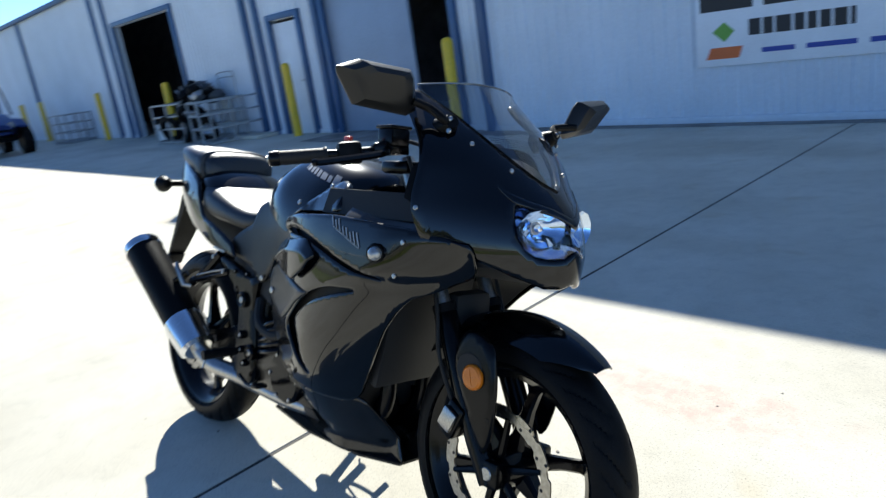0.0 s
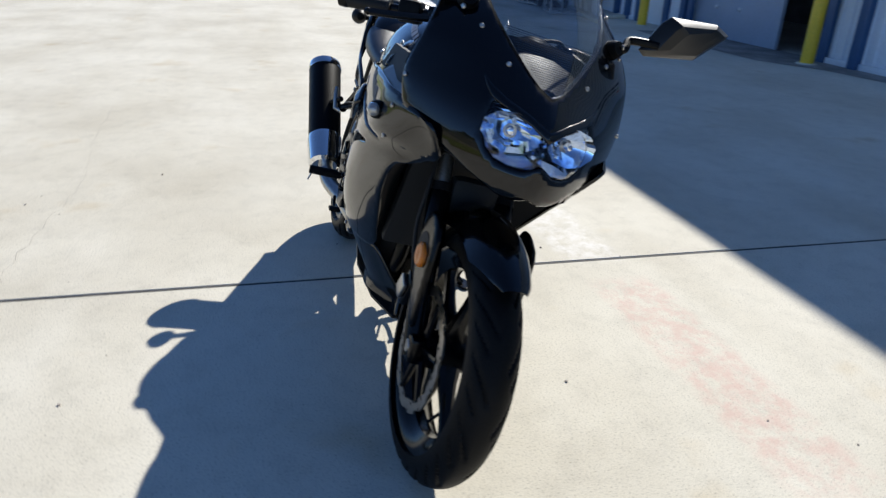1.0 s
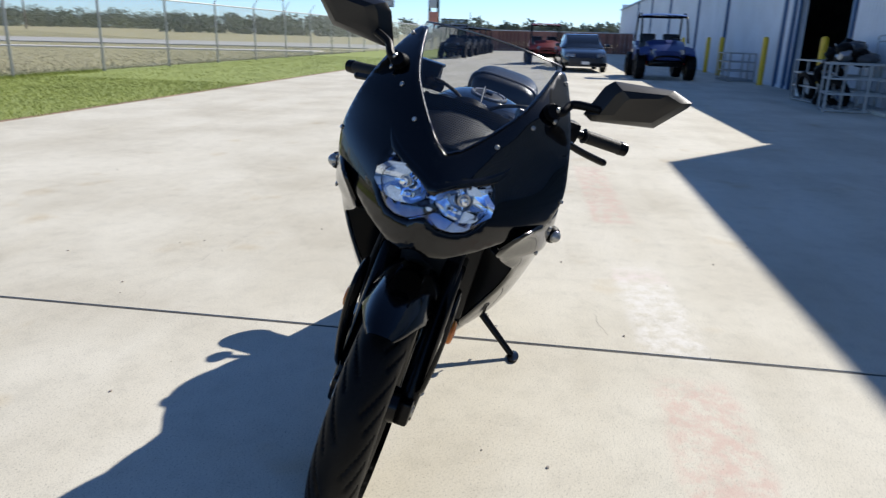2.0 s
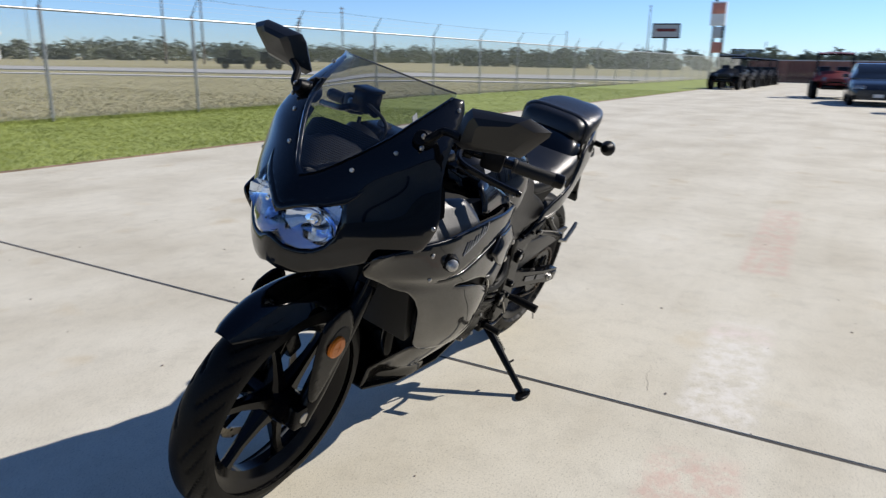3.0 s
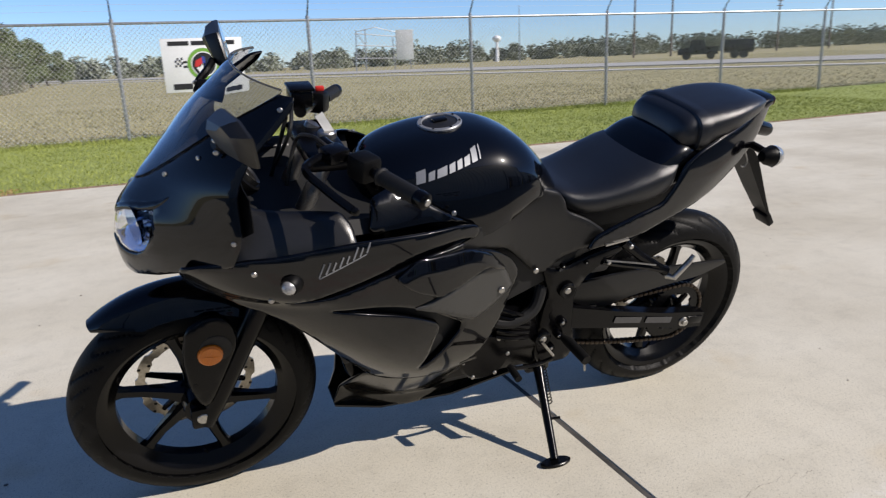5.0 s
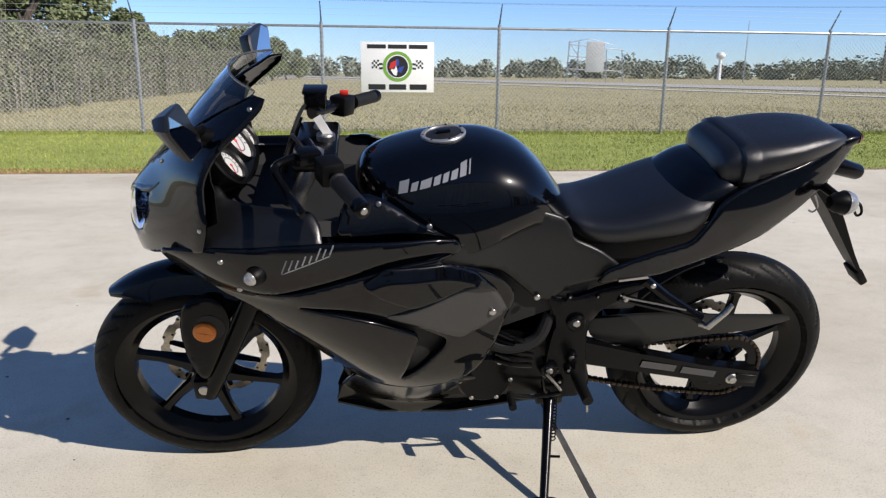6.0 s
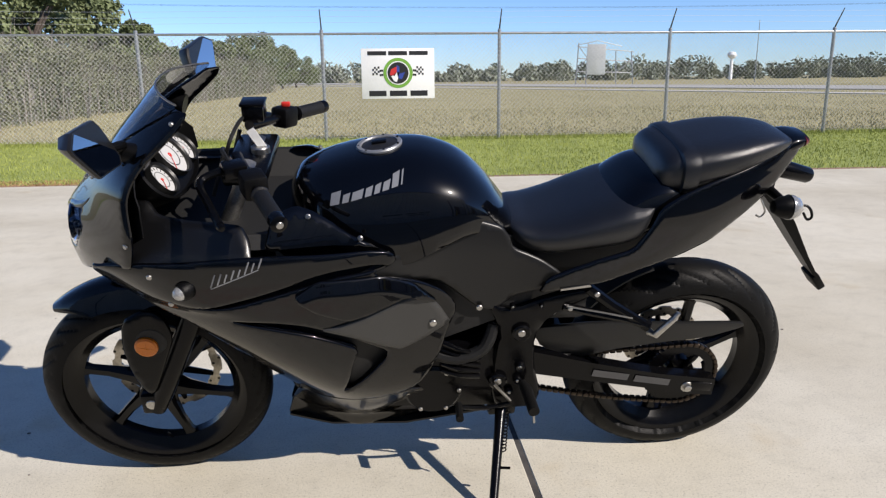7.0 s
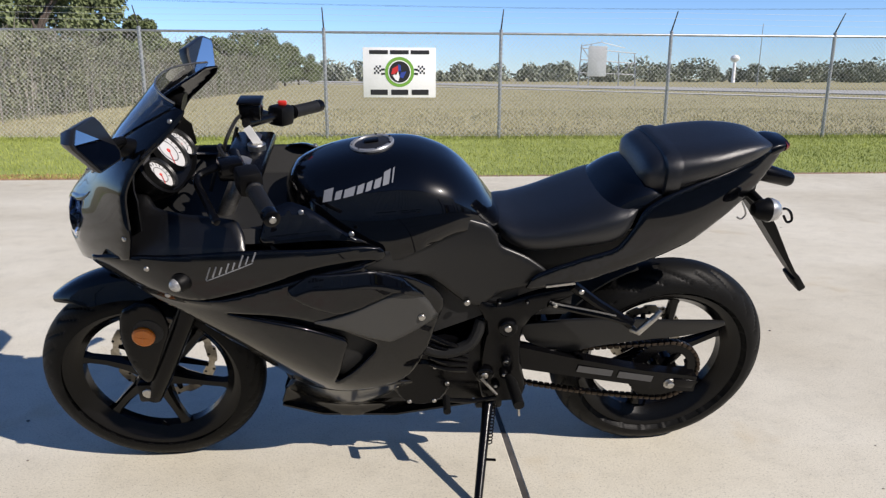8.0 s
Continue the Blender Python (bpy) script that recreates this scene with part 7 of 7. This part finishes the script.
def utv(m, mat, label, group=""):
    """A side-by-side off-road buggy: tub, bonnet, seats, cage, roof, lamps and four knobbly wheels."""
    ob = thing("utility_vehicle", m, label, "utility vehicle", group)
    part("chassis", box((2.3, 0.9, 0.16), (0, 0, 0.42), bevel=0.03), METALBLACK, ob)
    part("bonnet", loft([[Vector((x, y * k, z)) for y, z in ((-0.52, b), (0.52, b), (0.5, t), (0.3, t + 0.05), (-0.3, t + 0.05), (-0.5, t))] for x, k, b, t in ((1.30, 0.62, 0.52, 0.70), (1.05, 0.95, 0.48, 0.84), (0.55, 1.0, 0.48, 0.98))]), mat, ob)
    part("cargo_bed", box((0.75, 1.25, 0.34), (-0.85, 0, 0.82), bevel=0.04), mat, ob)
    for s in SIDES:
        part("fender", loft([[Vector((x, s * y, z)) for y, z in ((0.45, z0), (0.72, z0 - 0.04), (0.72, z0), (0.45, z0 + 0.05))] for x, z0 in ((1.25, 0.66), (1.0, 0.82), (0.65, 0.80), (0.45, 0.62))]), mat, ob)
        part("door", box((0.75, 0.04, 0.40), (0.08, s * 0.68, 0.66), bevel=0.015), mat, ob)
        part("seat", box((0.45, 0.46, 0.14), (-0.1, s * 0.32, 0.62), bevel=0.04), VINYL, ob)
        part("backrest", moved(box((0.12, 0.44, 0.55), bevel=0.04), pose(-0.36, s * 0.32, 0.92, 0, -12, 0)), VINYL, ob)
        part("cage_tube", tube(bent([(0.55, s * 0.62, 0.95), (0.18, s * 0.60, 1.62), (-0.45, s * 0.60, 1.66), (-0.72, s * 0.62, 0.95)], 6), 0.026, 8), METALBLACK, ob)
        part("headlamp", disc(0.075, 0.05, (1.22, s * 0.34, 0.72), (1, 0, 0.2), 16), CLEARLENS, ob)
        for x in (0.92, -0.88):
            tyre_wheel(ob, Vector((x, s * 0.66, 0.33)), 0.33, 0.26)
            part("shock", tube([(x, s * 0.5, 0.4), (x - 0.05, s * 0.4, 0.85)], 0.035, 8), RED, ob)
    for x in (0.18, -0.45):
        part("cage_tube", tube([(x, -0.6, 1.63), (x, 0.6, 1.63)], 0.024, 8), METALBLACK, ob)
    part("roof_panel", loft([[Vector((x, y, z + 0.03 * (1 - (y / 0.6) ** 2) + t)) for y in (-0.6, -0.3, 0, 0.3, 0.6)] + [Vector((x, y, z + 0.03 * (1 - (y / 0.6) ** 2))) for y in (0.6, 0.3, 0, -0.3, -0.6)] for x, z, t in ((0.26, 1.64, 0.012), (0.05, 1.67, 0.025), (-0.40, 1.68, 0.025), (-0.50, 1.66, 0.012))]), mat, ob)
    part("bumper", tube(bent([(1.30, -0.42, 0.46), (1.42, -0.25, 0.60), (1.42, 0.25, 0.60), (1.30, 0.42, 0.46)], 5), 0.028, 8), METALBLACK, ob)
    part("steering_wheel", lathe([(0.15, -0.012), (0.17, 0), (0.15, 0.012)], (0.28, 0.32, 0.98), (-1, 0, 0.6), 20), METALBLACK, ob)
    return ob


utv(pose(-20.6, 3.5, 0, 0, 0, 2) @ Matrix.Scale(1.08, 4), BLUEPLASTIC, "blue off-road buggy with a black roll cage and knobbly tyres")
utv(pose(-28.3, -0.10, 0, 0, 0, 6) @ Matrix.Scale(0.95, 4), DARKRED, "dull red off-road buggy parked beyond the car")
row = utv(pose(-35.6, -4.9, 0, 0, 0, -4) @ Matrix.Scale(0.95, 4), SATIN, "black off-road buggy parked in a row beside the lawn", "row of parked buggies")
for i, (x, y) in enumerate(((-38.6, -4.85), (-41.6, -4.8), (-44.6, -4.75), (-47.6, -4.7))):
    copy_thing(row, pose(x, y, 0, 0, 0, -3 + 2 * i) @ Matrix.Scale(0.95, 4))


def sedan(m):
    """A dark four-door saloon: lofted body, cabin with windows, lamps, grille, mirrors and wheels."""
    ob = thing("car", m, "dark blue-grey saloon car parked in the yard", "car")
    lower = curve((-2.3, 0.62), (-2.2, 0.86), (-1.6, 0.92), (0.9, 0.92), (1.6, 0.84), (2.15, 0.70), (2.3, 0.55))
    half = curve((-2.3, 0.70), (-2.0, 0.84), (-1.0, 0.90), (1.0, 0.90), (2.0, 0.82), (2.3, 0.66))
    part("body", loft([[Vector((x, half(x) * a, 0.22 + (lower(x) - 0.22) * b)) for a, b in ((-0.92, 0), (-1, 0.3), (-1, 0.7), (-0.93, 0.95), (-0.6, 1.0), (0.6, 1.0), (0.93, 0.95), (1, 0.7), (1, 0.3), (0.92, 0))] for x in [-2.3 + 4.6 * i / 30 for i in range(31)]]), CARPAINT, ob)
    roofline = curve((-1.75, 0.92), (-1.2, 1.30), (-0.5, 1.42), (0.1, 1.40), (0.6, 1.20), (1.05, 0.92))
    cabin = part("cabin", loft([[Vector((x, y * k, z)) for y, k, z in ((-0.86, 1, 0.90), (-0.66, 1, roofline(x)), (0.66, 1, roofline(x)), (0.86, 1, 0.90))] for x in [-1.75 + 2.8 * i / 20 for i in range(21)]]), CARGLASS, ob, "dark glazed cabin")
    part("roof_panel", loft([[Vector((x, y, roofline(x) + 0.012)) for y in (-0.66, -0.3, 0.3, 0.66)] + [Vector((x, y, roofline(x) - 0.01)) for y in (0.66, 0.3, -0.3, -0.66)] for x in [-1.15 + 1.3 * i / 12 for i in range(13)]]), CARPAINT, cabin)
    part("grille", box((0.06, 0.9, 0.22), (2.26, 0, 0.46), bevel=0.02), METALBLACK, ob)
    part("bumper", loft([[Vector((x, y, z)) for y, z in ((-0.82, 0.24), (0.82, 0.24), (0.82, 0.36), (-0.82, 0.36))] for x in (2.1, 2.3)]), METALBLACK, ob)
    for s in SIDES:
        part("headlamp", moved(box((0.12, 0.34, 0.14), bevel=0.03), pose(2.17, s * 0.58, 0.62, 0, -15, s * 18)), CLEARLENS, ob)
        part("wing_mirror", box((0.12, 0.20, 0.13), (0.72, s * 1.0, 1.0), bevel=0.03), CARPAINT, ob)
        for x in (1.42, -1.40):
            tyre_wheel(ob, Vector((x, s * 0.78, 0.32)), 0.32, 0.21)
    part("plate_bar", box((0.02, 0.30, 0.11), (2.305, 0, 0.36)), WHITE, ob)
    return ob


sedan(pose(-24.3, 1.25, 0, 0, 0, 4) @ Matrix.Scale(0.86, 4))

truck = thing("truck", pose(-55.0, -57.6, 0, 0, 0, -43), "dark pickup truck with a low trailer in the field", "truck")
part("cab", loft([[Vector((x, y * k, z)) for y, k, z in ((-0.9, 1, 0.5), (0.9, 1, 0.5), (0.85, 1, t), (-0.85, 1, t))] for x, t in ((3.6, 1.0), (3.4, 1.15), (2.5, 1.2), (2.2, 1.95), (1.0, 2.0), (0.8, 1.25), (-0.4, 1.25))]), METALBLACK, truck)
part("trailer", box((2.8, 1.9, 1.3), (-2.4, 0, 1.2), bevel=0.06), METALBLACK, truck)
for x in (2.7, 0.3, -2.0, -2.9):
    for s in SIDES:
        tyre_wheel(truck, Vector((x, s * 0.85, 0.40)), 0.40, 0.25)


# ---------------------------------------------------------------- crates beside the workshop
def crate(m, label):
    """An open steel-tube shipping crate."""
    ob = thing("steel_crate", m, label, "crate", "steel crates beside the workshop")
    for x in (-0.6, 0, 0.6):
        for y in (-0.35, 0.35):
            part("upright", box((0.035, 0.035, 0.80), (x, y, 0.40)), GALV, ob)
    for z in (0.03, 0.30, 0.55, 0.79):
        for y in (-0.35, 0.35):
            part("rail", box((1.24, 0.03, 0.03), (0, y, z)), GALV, ob)
        for x in (-0.6, 0.6):
            part("rail", box((0.03, 0.70, 0.03), (x, 0, z)), GALV, ob)
    for i in range(5):
        part("slat", box((0.10, 0.74, 0.02), (-0.5 + 0.25 * i, 0, 0.06)), GALV, ob)
    return ob


first = crate(pose(-12.95, 5.65, 0, 0, 0, 4), "open galvanised steel-tube crate beside the workshop")
copy_thing(first, pose(-11.55, 5.7, 0, 0, 0, -6))
copy_thing(first, pose(-20.4, 5.7, 0, 0, 0, 3))
bundle = thing("scrap_bundle", pose(-12.1, 5.66, 0.80), "dark lumpy bundle of scrap heaped on the crates", "scrap")
rng = random.Random(41)
for i in range(16):
    bm = bmesh.new()
    bmesh.ops.create_icosphere(bm, subdivisions=2, radius=1.0)
    size = Vector((rng.uniform(0.12, 0.26), rng.uniform(0.10, 0.20), rng.uniform(0.08, 0.16)))
    for v in bm.verts:
        v.co *= 1 + 0.35 * noise.noise(v.co * 1.7 + Vector((i * 7.0, 0, 0)))
        v.co = Vector((v.co.x * size.x, v.co.y * size.y, v.co.z * size.z))
    part("scrap_piece", moved(bm, pose(rng.uniform(-0.45, 0.5), rng.uniform(-0.2, 0.2), 0.07 + 0.20 * rng.random() ** 2, rng.uniform(-30, 30), rng.uniform(-30, 30), rng.uniform(0, 180))), rng.choice((DARK, RUBBER, GALV, DASHGREY, MATTE)), bundle)
for i in range(7):
    a = Vector((rng.uniform(-0.6, 0.5), rng.uniform(-0.2, 0.2), 0.05))
    part("scrap_tube", tube([a, a + Vector((rng.uniform(-0.4, 0.4), rng.uniform(-0.1, 0.1), rng.uniform(0.15, 0.30)))], 0.014, 8), rng.choice((GALV, DARK)), bundle)
cart = thing("hand_cart", pose(-11.45, 6.02, 0), "thin grey tube hand cart leaning by the siding", "cart")
for z in (1.16, 1.26):
    part("cart_rail", tube(bent([(-0.32, 0, z - 0.10), (-0.30, 0, z), (0.28, 0, z), (0.32, 0, z - 0.12)], 6), 0.012, 8), GALV, cart)
for x in (-0.32, 0.32):
    part("cart_post", tube([(x, 0, 0.0), (x, 0, 1.15)], 0.012, 8), GALV, cart)
copy_thing(first, pose(-11.0, 5.62, 0, 0, 0, 78))
heap = thing("scrap_heap", pose(-12.1, 5.25, 0), "dark wheels and scrap leaning on the crates", "wheels")
for x, z, a in ((-0.9, 0.30, 12), (-0.1, 0.30, -15), (0.7, 0.28, 20), (0.25, 0.55, 40)):
    bm = lathe([(0.20, -0.06), (0.28, -0.05), (0.30, 0), (0.28, 0.05), (0.20, 0.06)], (0, 0, 0), (0, 1, 0), 24)
    part("wheel", moved(bm, pose(x, 0.1, z, a, 0, a)), RUBBER, heap)
bin_thing = thing("bucket", pose(-14.4, 5.75, 0), "pale plastic buckets beside the bay door", "bucket")
for x in (0, 0.34):
    part("bucket_body", lathe([(0, 0), (0.13, 0), (0.16, 0.36), (0.15, 0.36), (0.12, 0.02), (0, 0.02)], (x, 0, 0), (0, 0, 1), 18), WHITE, bin_thing)
step = part("door_step", box((1.3, 0.5, 0.06), (-10.7, 5.9, 0.03), bevel=0.01), CONCRETE)
tagged(step, "low pale concrete step before the workshop door", "step", kind="structure")
